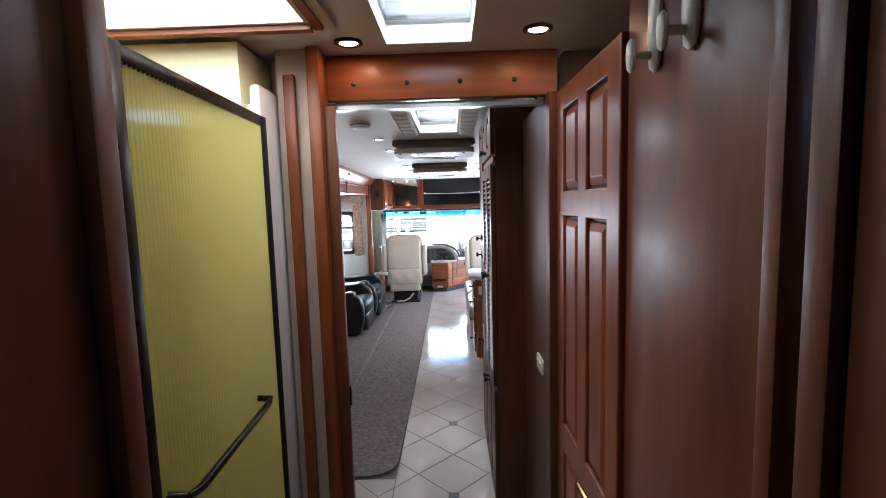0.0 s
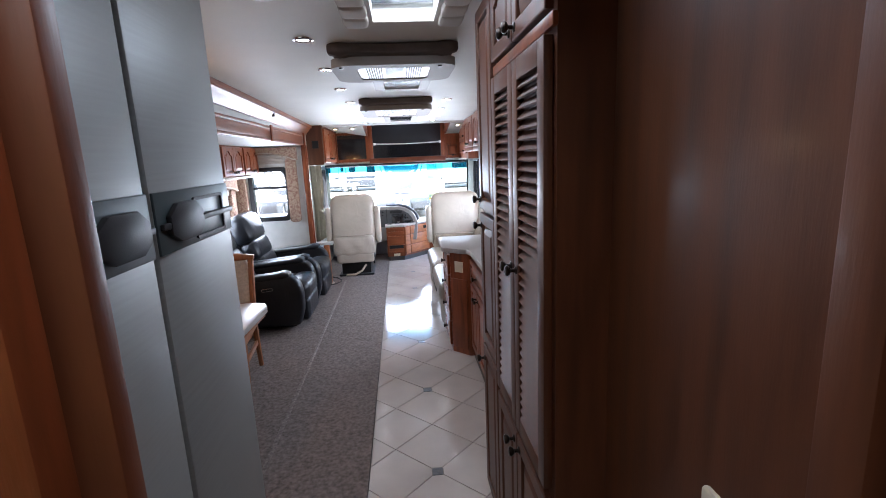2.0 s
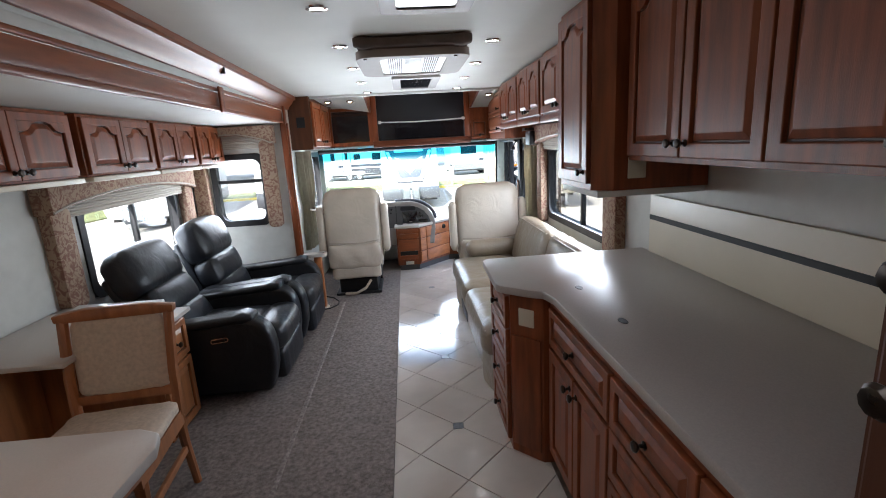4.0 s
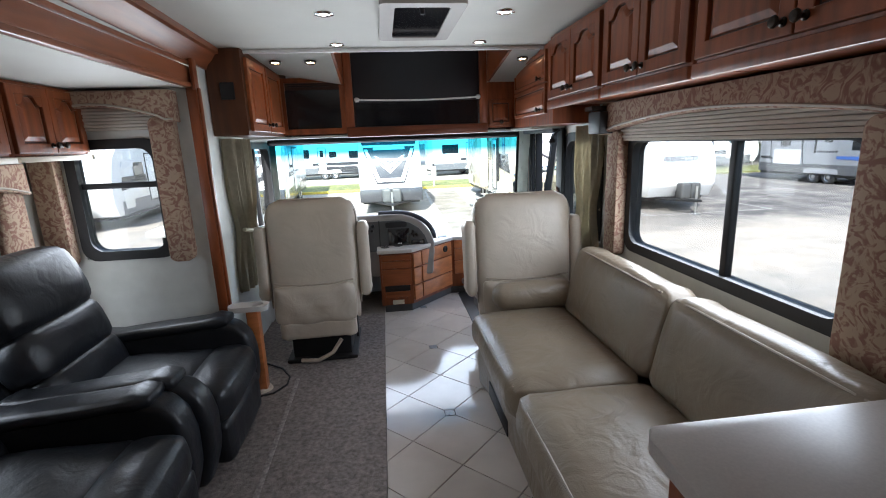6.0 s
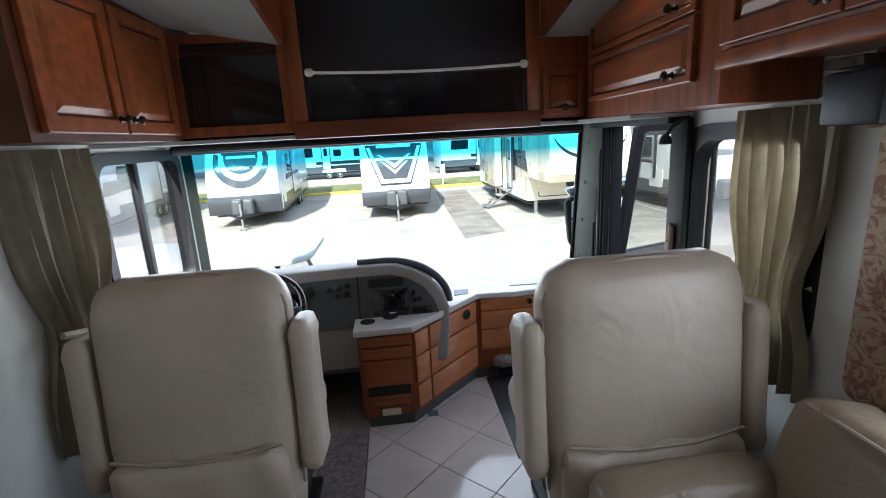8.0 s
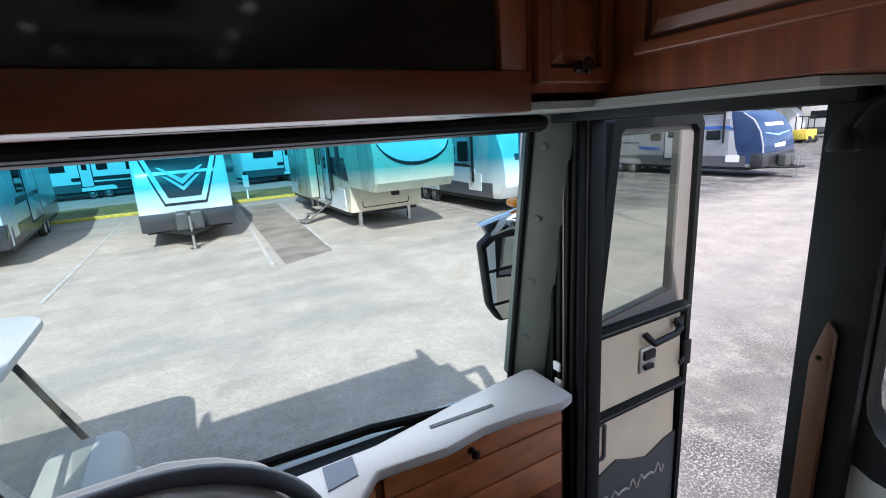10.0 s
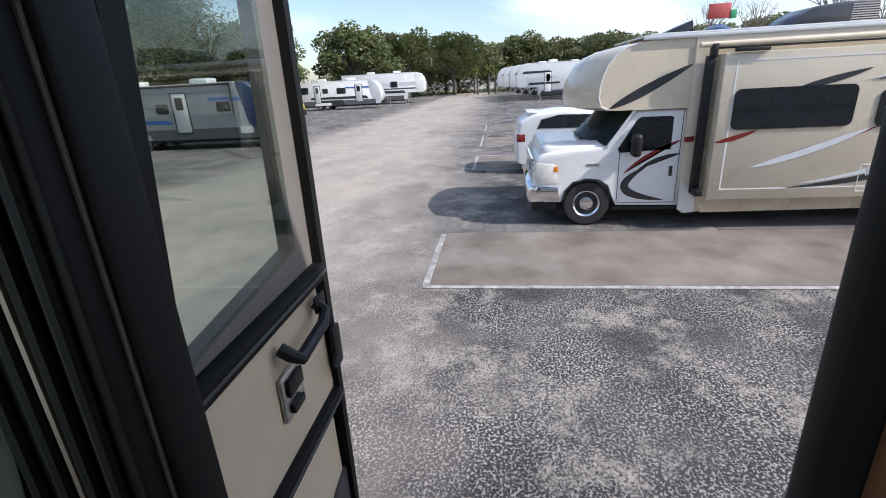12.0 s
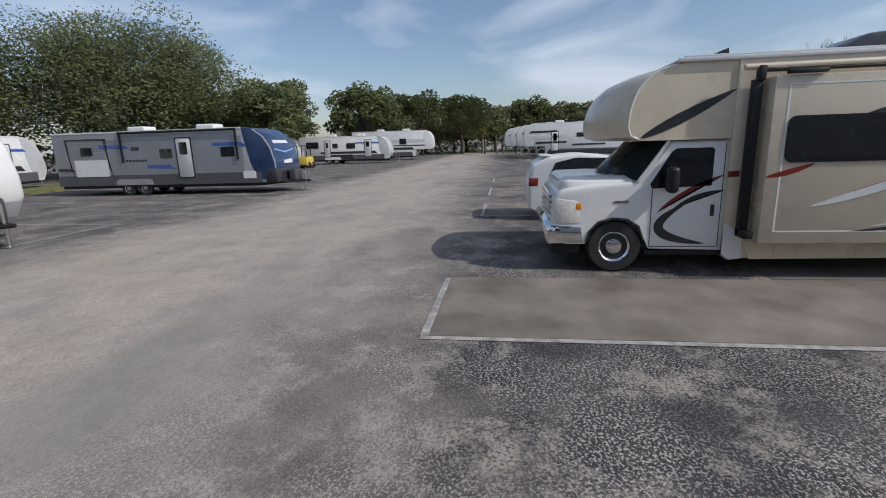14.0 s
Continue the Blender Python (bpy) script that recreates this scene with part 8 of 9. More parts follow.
            part("slide_seal", ring([(y0 - 0.06, z0 - 0.06), (y1 + 0.06, z0 - 0.06), (y1 + 0.06, z1 + 0.06), (y0 - 0.06, z1 + 0.06)], [(y0, z0), (y1, z0), (y1, z1), (y0, z1)], "x", lo - 0.004, hi), black_pl, t)
        elif kind == "slidewin":
            part("slide_window", prism(rounded(y0, y1, z0, z1, 0.05), "x", lo - 0.29, lo - 0.27), dark_win, t)
        elif kind in ("stripe", "bluestripe", "palestripe"):
            part("graphic", prism([(y0, z0), (y1, z0 + (z1 - z0) * 0.25), (y1, z1), (y0 + 0.25, z1)], "x", lo + 0.002, hi), {"stripe": dk_gray, "bluestripe": blue_g, "palestripe": pale_g}[kind], t)
        elif kind == "siding":
            n = int((z1 - z0) / 0.09)
            part("siding_ribs", boxes(*[(lo + 0.010, y0, z0 + k * 0.09, hi, y1, z0 + k * 0.09 + 0.05) for k in range(n)]), body, t)
        elif kind == "hatch":
            part("hatch", prism(rounded(y0, y1, z0, z1, 0.04), "x", lo, hi), gel, t)
        elif kind == "bar":
            part("lettering", boxes(*[(lo + 0.008, y0 + k * (y1 - y0) / 7, z0, hi, y0 + (k + 0.7) * (y1 - y0) / 7, z1) for k in range(7)]), dk_gray, t, "unreadable name drawn as plain bars")
        elif kind == "awning":
            part("awning", tube([(lo - 0.06, y0, z1), (lo - 0.06, y1, z1)], 0.055, 10), black_pl, t)
            for yv in (y0 + 0.05, y1 - 0.05):
                part("awning_arm", box(lo - 0.07, yv - 0.03, z0, lo, yv + 0.03, z1), black_pl, t)
    t.matrix_basis = m
    return t


def nose_marks(t, polys, name="front_graphic"):
    """Flat marks that follow the sloping nose: outlines in x and z, laid on the cap."""
    for pts, material, lift in polys:
        def ny(z):
            H = 3.05
            tab = ((1.0, 0.035), (H - 1.6, 0.045), (H - 0.945, 0.205), (H - 0.415, 0.505), (H - 0.09, 0.94))
            for (a, p), (b, q) in zip(tab, tab[1:]):
                if z <= b:
                    return p + (q - p) * max(0.0, (z - a) / (b - a))
            return tab[-1][1]
        bm = bmesh.new()
        n = 10
        zs = sorted({p[1] for p in pts})
        f = bm.faces.new([bm.verts.new((p[0], 0, p[1])) for p in pts])
        bmesh.ops.triangulate(bm, faces=[f])
        bmesh.ops.subdivide_edges(bm, edges=bm.edges[:], cuts=5, use_grid_fill=True)
        for v in bm.verts:
            v.co.y = ny(v.co.z) - 0.010 - lift
        bmesh.ops.solidify(bm, geom=bm.faces[:], thickness=0.004)
        part(name, bm, material, t)


mo_ = trailer("white trailer with a black and white chevron nose", pose(0.22, 23.4, G), 10.5, "bumper", gel, dk_gray, gel,
              [("window", -1, 3, 4, 1.8, 2.5), ("window", 1, 3, 4, 1.8, 2.5)])
part("nose_skirt", box(-1.24, 0.0, 0.50, 1.24, 0.40, 1.02, bevel=0.03), dk_gray, mo_)
nose_marks(mo_, [([(-1.05, 2.6), (-0.55, 1.2), (0.55, 1.2), (1.05, 2.6), (1.12, 2.9), (-1.12, 2.9)], dk_gray, 0.0),
                 ([(-0.98, 2.55), (-0.86, 2.55), (-0.42, 1.42), (0.42, 1.42), (0.86, 2.55), (0.98, 2.55), (0.52, 1.28), (-0.52, 1.28)], gel, 0.008),
                 ([(-0.62, 2.30), (0, 1.78), (0.62, 2.30), (0.50, 2.28), (0, 1.95), (-0.50, 2.28)], pale_g, 0.008),
                 ([(-0.5, 2.05), (0, 1.60), (0.5, 2.05), (0.38, 2.02), (0, 1.72), (-0.38, 2.02)], pale_g, 0.008),
                 ([(-0.62, 2.52), (0.62, 2.52), (0.62, 2.62), (-0.62, 2.62)], pale_g, 0.008),
                 ([(-1.2, 1.02), (-0.6, 1.02), (-0.9, 1.30), (-1.2, 1.30)], gel, 0.006), ([(1.2, 1.02), (0.6, 1.02), (0.9, 1.30), (1.2, 1.30)], gel, 0.006)])
im_ = trailer("white trailer with a dark shield-shaped nose graphic", pose(-5.2, 23.7, G, 0, 0, 4), 10.0, "bumper", gel, dk_gray, gel,
              [("window", 1, 2.6, 3.6, 1.8, 2.5), ("hatch", 1, 0.9, 1.5, 0.7, 1.3), ("slide", 1, 3.9, 6.0, 0.8, 2.7), ("slidewin", 1, 4.4, 5.4, 1.8, 2.5), ("stripe", 1, 2.0, 6, 1.5, 1.7)])
part("nose_skirt", box(-1.24, 0.0, 0.50, 1.24, 0.40, 1.15, bevel=0.03), dk_gray, im_)
sh_ = [(0.95 * math.cos(radians(a)), 2.35 + 0.95 * math.sin(radians(a))) for a in range(180, 361, 15)]
nose_marks(im_, [(sh_ + [(0.9, 2.8), (-0.9, 2.8)], dk_gray, 0.0), ([(p[0] * 0.80, 2.40 + (p[1] - 2.35) * 0.78) for p in sh_] + [(0.72, 2.72), (-0.72, 2.72)], pale_g, 0.008),
                 ([(p[0] * 0.62, 2.46 + (p[1] - 2.35) * 0.58) for p in sh_] + [(0.58, 2.65), (-0.58, 2.65)], dk_gray, 0.014), ([(-0.5, 2.44), (0.5, 2.44), (0.5, 2.53), (-0.5, 2.53)], gel, 0.02)])
lf_ = trailer("white trailer with dark side graphics beside the kerb", pose(-10.9, 22.6, G, 0, 0, 6), 9.5, "bumper", gel, grey_skin, gel,
              [("window", 1, 2.2, 3.2, 1.7, 2.4), ("hatch", 1, 1.0, 1.8, 0.7, 1.4), ("slide", 1, 3.6, 6.2, 0.8, 2.7), ("stripe", 1, 0.8, 3.4, 1.4, 1.9), ("palestripe", 1, 1.0, 3.0, 2.2, 2.5)])
nose_marks(lf_, [([(p[0], p[1]) for p in sh_] + [(0.9, 2.8), (-0.9, 2.8)], pale_g, 0.0)])
wi_ = trailer("cream fifth-wheel trailer standing on its landing legs", pose(5.85, 19.55, G), 11.0, "fifth", cream, gel, cream,
              [("window", -1, 3.0, 3.4, 1.9, 3.0), ("door", -1, 4.4, 5.1, 0.75, 2.75), ("hatch", -1, 2.8, 3.6, 0.65, 1.2), ("slide", -1, 6.0, 8.2, 0.7, 2.9), ("stripe", -1, 2.3, 4.3, 1.5, 2.2), ("window", -1, 5.4, 5.8, 1.9, 2.7), ("awning", -1, 3.9, 8.5, 1.1, 3.05)], H=3.5)


def cap_marks(t, polys):
    for pts, material, lift in polys:
        bm = bmesh.new()
        f = bm.faces.new([bm.verts.new((p[0], 0, p[1])) for p in pts])
        bmesh.ops.triangulate(bm, faces=[f])
        bmesh.ops.subdivide_edges(bm, edges=bm.edges[:], cuts=5, use_grid_fill=True)
        tab = ((1.3, 0.28), (1.545, 0.045), (2.3, 0.005), (2.85, 0.165), (3.33, 0.53), (3.5, 1.08))
        for v in bm.verts:
            z = v.co.z
            for (a, p), (b, q) in zip(tab, tab[1:]):
                if z <= b:
                    v.co.y = p + (q - p) * max(0.0, (z - a) / (b - a)) - 0.012 - lift
                    break
        bmesh.ops.solidify(bm, geom=bm.faces[:], thickness=0.004)
        part("front_graphic", bm, material, t)


arc = [(1.12 * math.cos(radians(a)), 2.75 + 0.80 * math.sin(radians(a))) for a in range(195, 346, 10)]
arc2 = [(1.10 * math.cos(radians(a)), 2.77 + 0.72 * math.sin(radians(a))) for a in range(345, 194, -10)]
cap_marks(wi_, [(arc + arc2, dk_gray, 0.0), ([(p[0], p[1]) for p in arc2[::-1]] + [(1.0, 3.3), (-1.0, 3.3)], gel, 0.002), ([(-0.62, 2.88), (0.62, 2.88), (0.62, 2.98), (-0.62, 2.98)], grey_skin, 0.010), ([(-0.15, 2.77), (0.55, 2.77), (0.55, 2.82), (-0.15, 2.82)], grey_skin, 0.010)])
st_ = thing("folding_steps", "grey folding entry steps at the fifth-wheel door", "steps", (4.2, 24.3, G))
for k in range(4):
    part("tread", box(4.62 - 0.26 * k - 0.3, 24.0, G + 0.66 - 0.19 * k, 4.62 - 0.26 * k, 24.6, G + 0.69 - 0.19 * k), steel, st_)
part("stringer", merged(tube([(4.60, 24.02, G + 0.66), (3.6, 24.02, G)], 0.03), tube([(4.60, 24.58, G + 0.66), (3.6, 24.58, G)], 0.03)), grey_dk, st_)
li_ = trailer("silver-grey trailer with sweeping pale side graphics", pose(10.45, 20.1, G), 8.5, "bumper", silver, grey_skin, gel,
              [("palestripe", -1, 1.6, 5.5, 0.9, 1.5), ("window", -1, 2.2, 2.9, 1.7, 2.4), ("door", -1, 4.8, 5.5, 0.7, 2.6), ("hatch", -1, 1.4, 2.2, 0.7, 1.3), ("bar", -1, 3.1, 4.3, 1.95, 2.2), ("awning", -1, 1.8, 6.5, 1.0, 2.95), ("stripe", -1, 2.0, 6.0, 1.5, 1.62)])
nose_marks(li_, [([(-0.75, 1.75), (0.55, 1.75), (0.6, 1.95), (-0.75, 1.95)], grey_skin, 0.0)])
ca_ = trailer("grey ribbed trailer with a navy front cap and white door", pose(22.75, 18.75, G) @ Matrix.Diagonal((1, 1, 0.94, 1)), 10.9, "bumper", mat("mid_grey_ribbed_siding", (0.33, 0.335, 0.35), 0.38, var=0.06, scale=2, metal=0.2), grey_skin, navy,
              [("siding", -1, 1.5, 10.85, 1.02, 2.75), ("door", -1, 3.95, 4.65, 0.85, 2.65), ("window", -1, 1.9, 2.55, 1.75, 2.2), ("window", -1, 4.9, 5.5, 1.75, 2.2), ("window", -1, 8.9, 9.5, 1.95, 2.35), ("hatch", -1, 8.2, 9.9, 0.95, 1.75), ("hatch", -1, 1.0, 1.6, 0.72, 1.05),
               ("bluestripe", -1, 1.3, 2.9, 2.22, 2.40), ("bluestripe", -1, 4.8, 6.2, 1.25, 1.45), ("bluestripe", -1, 7.0, 8.5, 2.25, 2.42), ("stripe", -1, 8.05, 10.1, 2.66, 2.76), ("stripe", -1, 9.9, 10.8, 1.2, 1.38), ("window", -1, 6.5, 6.9, 2.15, 2.32), ("bar", -1, 6.2, 7.3, 1.62, 1.72), ("awning", -1, 1.7, 7.4, 1.6, 2.98), ("stripe", -1, 8.0, 8.12, 0.9, 2.75), ("stripe", -1, 10.0, 10.12, 0.9, 2.75)])
nose_marks(ca_, [([(-0.7, 2.30), (0.7, 2.30), (0.7, 2.45), (-0.7, 2.45)], pale_g, 0.0), ([(-0.95, 2.0), (0, 1.85), (0.95, 2.0), (0.95, 2.05), (0, 1.93), (-0.95, 2.05)], mat("light_blue_graphic", (0.20, 0.36, 0.62), 0.3), 0.0), ([(-0.4, 1.35), (0.4, 1.35), (0.45, 1.55), (-0.4, 1.5)], gel, 0.0)])
part("nose_skirt", box(-1.25, 0.01, 0.50, 1.25, 0.55, 1.15, bevel=0.05), dk_gray, ca_)
for t_ in (mo_, im_, lf_, wi_, li_, ca_):
    for c_ in t_.children:
        c_.matrix_parent_inverse = Matrix()
far_a = trailer("white and grey trailer far along the lane", pose(55.5, 21.8, G, 0, 0, 4), 10.4, "bumper", gel, grey_skin, silver,
                [("door", -1, 2.2, 2.9, 0.8, 2.6), ("window", -1, 4, 5, 1.7, 2.3), ("window", -1, 6, 6.6, 1.8, 2.3), ("stripe", -1, 1.5, 8.0, 1.1, 1.4), ("bluestripe", -1, 1.2, 4.0, 2.2, 2.36), ("stripe", -1, 4.2, 6.9, 0.52, 1.05), ("window", -1, 8.2, 9.6, 1.8, 2.5), ("door", -1, 6.9, 7.5, 0.8, 2.6)])
copy_thing(far_a, pose(50.0, 30.2, G, 0, 0, 14))
far_b = trailer("large white fifth-wheel far along the lane", pose(64.0, 18.2, G, 0, 0, 3), 10.6, "fifth", gel, grey_skin, gel,
                [("window", -1, 3.5, 4.4, 2.0, 2.7), ("window", -1, 7, 8, 2.0, 2.7), ("stripe", -1, 2.5, 7, 1.3, 1.6), ("palestripe", -1, 1, 6, 2.2, 2.6), ("stripe", -1, 1.0, 5.5, 1.75, 1.9)], H=3.7)
far_c = trailer("large white fifth-wheel with dark sweeping graphics", pose(56.0, 7.0, G, 0, 0, 179), 11.5, "fifth", gel, grey_skin, gel,
                [("window", 1, 5.6, 7.2, 2.2, 2.65), ("window", 1, 9.6, 10.6, 2.0, 2.9), ("stripe", 1, 0.6, 3.6, 2.7, 2.95), ("stripe", 1, 1.2, 4.6, 1.55, 1.8), ("palestripe", 1, 0.8, 4.4, 2.1, 2.4), ("stripe", 1, 5.0, 8.6, 1.3, 1.5), ("stripe", 1, 7.0, 11.2, 2.75, 2.9), ("stripe", 1, 2.45, 11.4, 0.5, 0.85), ("door", 1, 3.0, 3.7, 0.8, 2.8)], H=3.75)
for c_ in far_c.children:
    c_.matrix_parent_inverse = Matrix()
for x, y, a in ((60.5, 7.7, 181), (65.5, 8.4, 180), (71, 9.1, 178)):
    copy_thing(far_c, pose(x, y, G, 0, 0, a))
for x, y, a in ((27.5, 38, 95), (-16, 40, 85), (2, 47, 95), (14, 46, 100)):
    copy_thing(far_a, pose(x, y, G, 0, 0, a))
fk = thing("forklift", "small yellow forklift beside the far trailers", "forklift", (45.6, 28.1, G))
part("body", box(45.0, 27.6, G + 0.3, 46.6, 28.7, G + 1.1, bevel=0.08), paint_y, fk)
part("cage", merged(*[tube([(x, y, G + 1.1), (x, y, G + 2.1)], 0.04, 6) for x in (45.2, 46.2) for y in (27.7, 28.6)], box(45.1, 27.6, G + 2.1, 46.3, 28.7, G + 2.16)), black_pl, fk)
for y in (27.65, 28.65):
    for x in (45.3, 46.3):
        wheel(fk, x, y, 0.3, 0.2, steel)

# ---- golf cart ahead of the coach ----
gc = thing("golf_cart", "white-roofed golf cart standing ahead of the coach", "golf cart", (-1.8, 11.2, G))
part("roof", prism(rounded(-2.95, -0.66, 10.50, 11.75, 0.26, 8), "z", 0.475, 0.53, bevel=0.02), fiber, gc)
for x, y, x2 in ((-2.7, 10.62, -2.75), (-2.7, 11.63, -2.75), (-1.0, 10.62, -0.62), (-1.0, 11.63, -0.62)):
    part("roof_post", tube([(x, y, 0.53), (x2, y, -0.45)], 0.022, 8), black_pl, gc)
part("body", soft(-3.0, 10.6, G + 0.25, -0.35, 11.65, G + 0.62, 0.10, 0.02), fiber, gc)
part("cowl", soft(-0.85, 10.6, G + 0.5, -0.40, 11.65, G + 0.92, 0.10, 0.02), fiber, gc)
scn = bmesh.new()
scn.faces.new([scn.verts.new(p) for p in ((-0.98, 10.64, 0.50), (-0.98, 11.61, 0.50), (-0.55, 11.61, -0.38), (-0.55, 10.64, -0.38))])
part("screen", scn, glass("cart_screen", (0.75, 0.78, 0.76), 0.08, 0.05), gc)
for x in (-2.05, -2.75):
    part("seat", soft(x - 0.25, 10.65, G + 0.62, x + 0.25, 11.6, G + 0.76, 0.05, 0.01), upholst, gc)
    part("seat_back", moved(soft(-0.06, 10.65, 0, 0.06, 11.6, 0.5, 0.05, 0.02), Matrix.Translation((x - 0.27, 0, G + 0.76)) @ Matrix.Rotation(radians(-14), 4, "Y")), fiber, gc)
tor2 = bmesh.new()
mw = Matrix.Translation((-1.25, 11.35, G + 1.02)) @ Matrix.Rotation(radians(55), 4, "Y")
pts2 = [mw @ Vector((0.17 * math.cos(2 * math.pi * k / 24), 0.17 * math.sin(2 * math.pi * k / 24), 0)) for k in range(25)]
part("steering_wheel", merged(tube(pts2, 0.014, 6), tube([mw @ Vector((0, 0, 0)), mw @ Vector((0, 0, -0.5))], 0.02, 6), tube([mw @ Vector((-0.17, 0, 0)), mw @ Vector((0.17, 0, 0))], 0.014, 6)), black_pl, gc)
part("arm_rail", tube([(-1.75, 10.66, G + 0.76), (-1.70, 10.66, G + 1.0), (-2.2, 10.66, G + 1.05), (-2.3, 10.66, G + 0.8)], 0.018, 8), black_pl, gc)
for x in (-2.6, -0.8):
    for y, s in ((10.68, -1), (11.57, 1)):
        m = Matrix.Translation((x, y, G + 0.23)) @ pose(0, 0, 0, 90)
        wt_ = part("wheel", lathe([(0.12, -0.09), (0.22, -0.09), (0.23, 0), (0.22, 0.09), (0.12, 0.09)], 20, m), tyre_m, gc)
        part("rim", lathe([(0.12, -0.095), (0.05, -0.10), (0.05, 0.10), (0.12, 0.095)], 16, m), steel, wt_)

# ---- the coach's own mirror and outer skin ----
mr2 = thing("coach_mirror", "chrome-topped black wing mirror hanging ahead of the door", "mirror", (1.45, 9.62, 0.6))
part("arm_bracket", box(1.46, 9.40, 1.03, 1.53, 9.585, 1.09, bevel=0.01), chrome, mr2)
part("arm", prism([(1.30, 1.09), (1.62, 1.17), (1.78, 1.165), (1.80, 1.12), (1.64, 1.10), (1.34, 1.03)], "y", 9.60, 9.68, bevel=0.015), chrome, mr2, "chrome mirror arm")
part("marker_lamp", soft(1.46, 9.60, 1.15, 1.60, 9.68, 1.19, 0.018, 0), amber, mr2)
mr2.rotation_euler = (0, 0, radians(-9))
mr2.location = (1.485, 9.60, 0.6)
hs = prism([(1.335, 1.00), (1.40, 1.045), (1.60, 1.05), (1.66, 1.0), (1.64, 0.70), (1.56, 0.625), (1.42, 0.615), (1.365, 0.70)], "y", 9.60, 9.67, bevel=0.02)
part("housing", hs, black_pl, mr2)
mirror_m = mat("mirror_silver", (0.85, 0.86, 0.86), 0.02, metal=1.0, var=0.02, rvar=0.01)
part("upper_glass", prism([(1.36, 0.985), (1.41, 1.02), (1.59, 1.025), (1.635, 0.985), (1.63, 0.90), (1.37, 0.88)], "y", 9.594, 9.599), mirror_m, mr2)
part("main_glass", prism([(1.37, 0.865), (1.63, 0.885), (1.62, 0.735), (1.385, 0.72)], "y", 9.594, 9.599), mirror_m, mr2)
part("lower_glass", prism([(1.39, 0.705), (1.615, 0.72), (1.55, 0.645), (1.43, 0.635)], "y", 9.594, 9.599), mirror_m, mr2)
solid("coach_skin", boxes((1.462, -1.3, -1.05, 1.475, 8.33, -0.5), (-1.14, -1.34, -1.05, -1.125, 9.4, -0.2), (-1.14, 9.50, -1.05, 1.40, 9.52, 0.2)), cream, "cream outer skin of the coach", "wall", "structure")
solid("coach_roof", boxes(*[(xa, ya, 2.42, xb, yb, 2.47) for ya, yb, spans in ((-1.34, 0.75, ((-1.16, 1.48),)), (0.75, 1.18, ((-1.16, -0.80), (-0.12, 1.48))), (1.18, 1.55, ((-1.16, -0.80), (-0.12, 0.08), (0.36, 1.48))), (1.55, 1.74, ((-1.16, 0.08), (0.36, 1.48))), (1.74, 2.36, ((-1.16, 1.48),)), (2.36, 3.50, ((-1.16, 0.07), (0.33, 1.48))), (3.50, 8.40, ((-1.16, 1.48),))) for xa, xb in spans]), gel, "white outer roof of the coach", "roof", "structure")
solid("coach_floor_pan", boxes((-1.12, -1.3, -0.62, 1.46, 8.26, -0.56), (-1.12, 8.26, -0.62, 0.60, 9.4, -0.56)), black_pl, "dark underside of the coach", "floor", "structure")


# ---- trees ----
def leaves(bm, centre, r, count, size, rng, flat=0.7):
    for _ in range(count):
        d = Vector((rng.gauss(0, 1), rng.gauss(0, 1), rng.gauss(0, 1))).normalized() * r * rng.uniform(0.35, 1.0) ** 0.6
        d.z *= flat
        p = centre + d
        u = Vector((rng.gauss(0, 1), rng.gauss(0, 1), rng.gauss(0, 0.6))).normalized()
        v = u.orthogonal().normalized()
        s = size * rng.uniform(0.6, 1.4)
        q = [p + u * s, p + v * s * 0.55, p - u * s, p - v * s * 0.55]
        bm.faces.new([bm.verts.new(x) for x in q])


def tree(label, h, spread, seed, leaf, clumps, per, size, trunk_h=0.3, moss=0):
    rng = random.Random(seed)
    t = thing("tree", label, "tree", (0, 0, 0), "trees round the car park")
    tr = tube([(0, 0, -0.1), (0.1 * rng.uniform(-1, 1), 0.1, h * trunk_h * 0.5), (0.25 * rng.uniform(-1, 1), 0.2 * rng.uniform(-1, 1), h * trunk_h)], h * 0.035, 9, r2=h * 0.024)
    cr, ms = bmesh.new(), bmesh.new()
    top = Vector((0, 0, h * trunk_h))
    for k in range(clumps):
        a = 2 * math.pi * (k * 0.618 + rng.uniform(-0.05, 0.05))
        e = rng.uniform(0.0, 1.0)
        rr = spread * math.sqrt(rng.uniform(0.05, 1.0)) * (1 - 0.45 * e)
        c = Vector((rr * math.cos(a), rr * math.sin(a), h * (trunk_h + 0.12 + (0.86 - trunk_h - 0.12) * e)))
        if k % 2 == 0:
            mid = top.lerp(c, 0.5) + Vector((0, 0, 0.05 * h * rng.uniform(-0.5, 1)))
            tube([top, mid, c], h * 0.013, 6, bm=tr, r2=h * 0.004)
        leaves(cr, c, spread * rng.uniform(0.20, 0.34), per, size, rng)
        if moss and k % 3 == 0:
            for _ in range(moss):
                p = c + Vector((rng.uniform(-1, 1), rng.uniform(-1, 1), -0.2)) * spread * 0.2
                for s in range(5):
                    q = p - Vector((0, 0, s * 0.22))
                    w = 0.10 * (1 - s / 6)
                    ms.faces.new([ms.verts.new(q + o) for o in (Vector((-w, 0, 0.1)), Vector((0, w, -0.16)), Vector((w, 0, 0.1)))])
    part("trunk", tr, bark, t)
    part("crown", cr, leaf, t, smooth=False)
    if moss:
        tagged(part("hanging_moss", ms, leaf_moss, t, "grey-green hanging moss", smooth=False), kind="stuff")
    return t


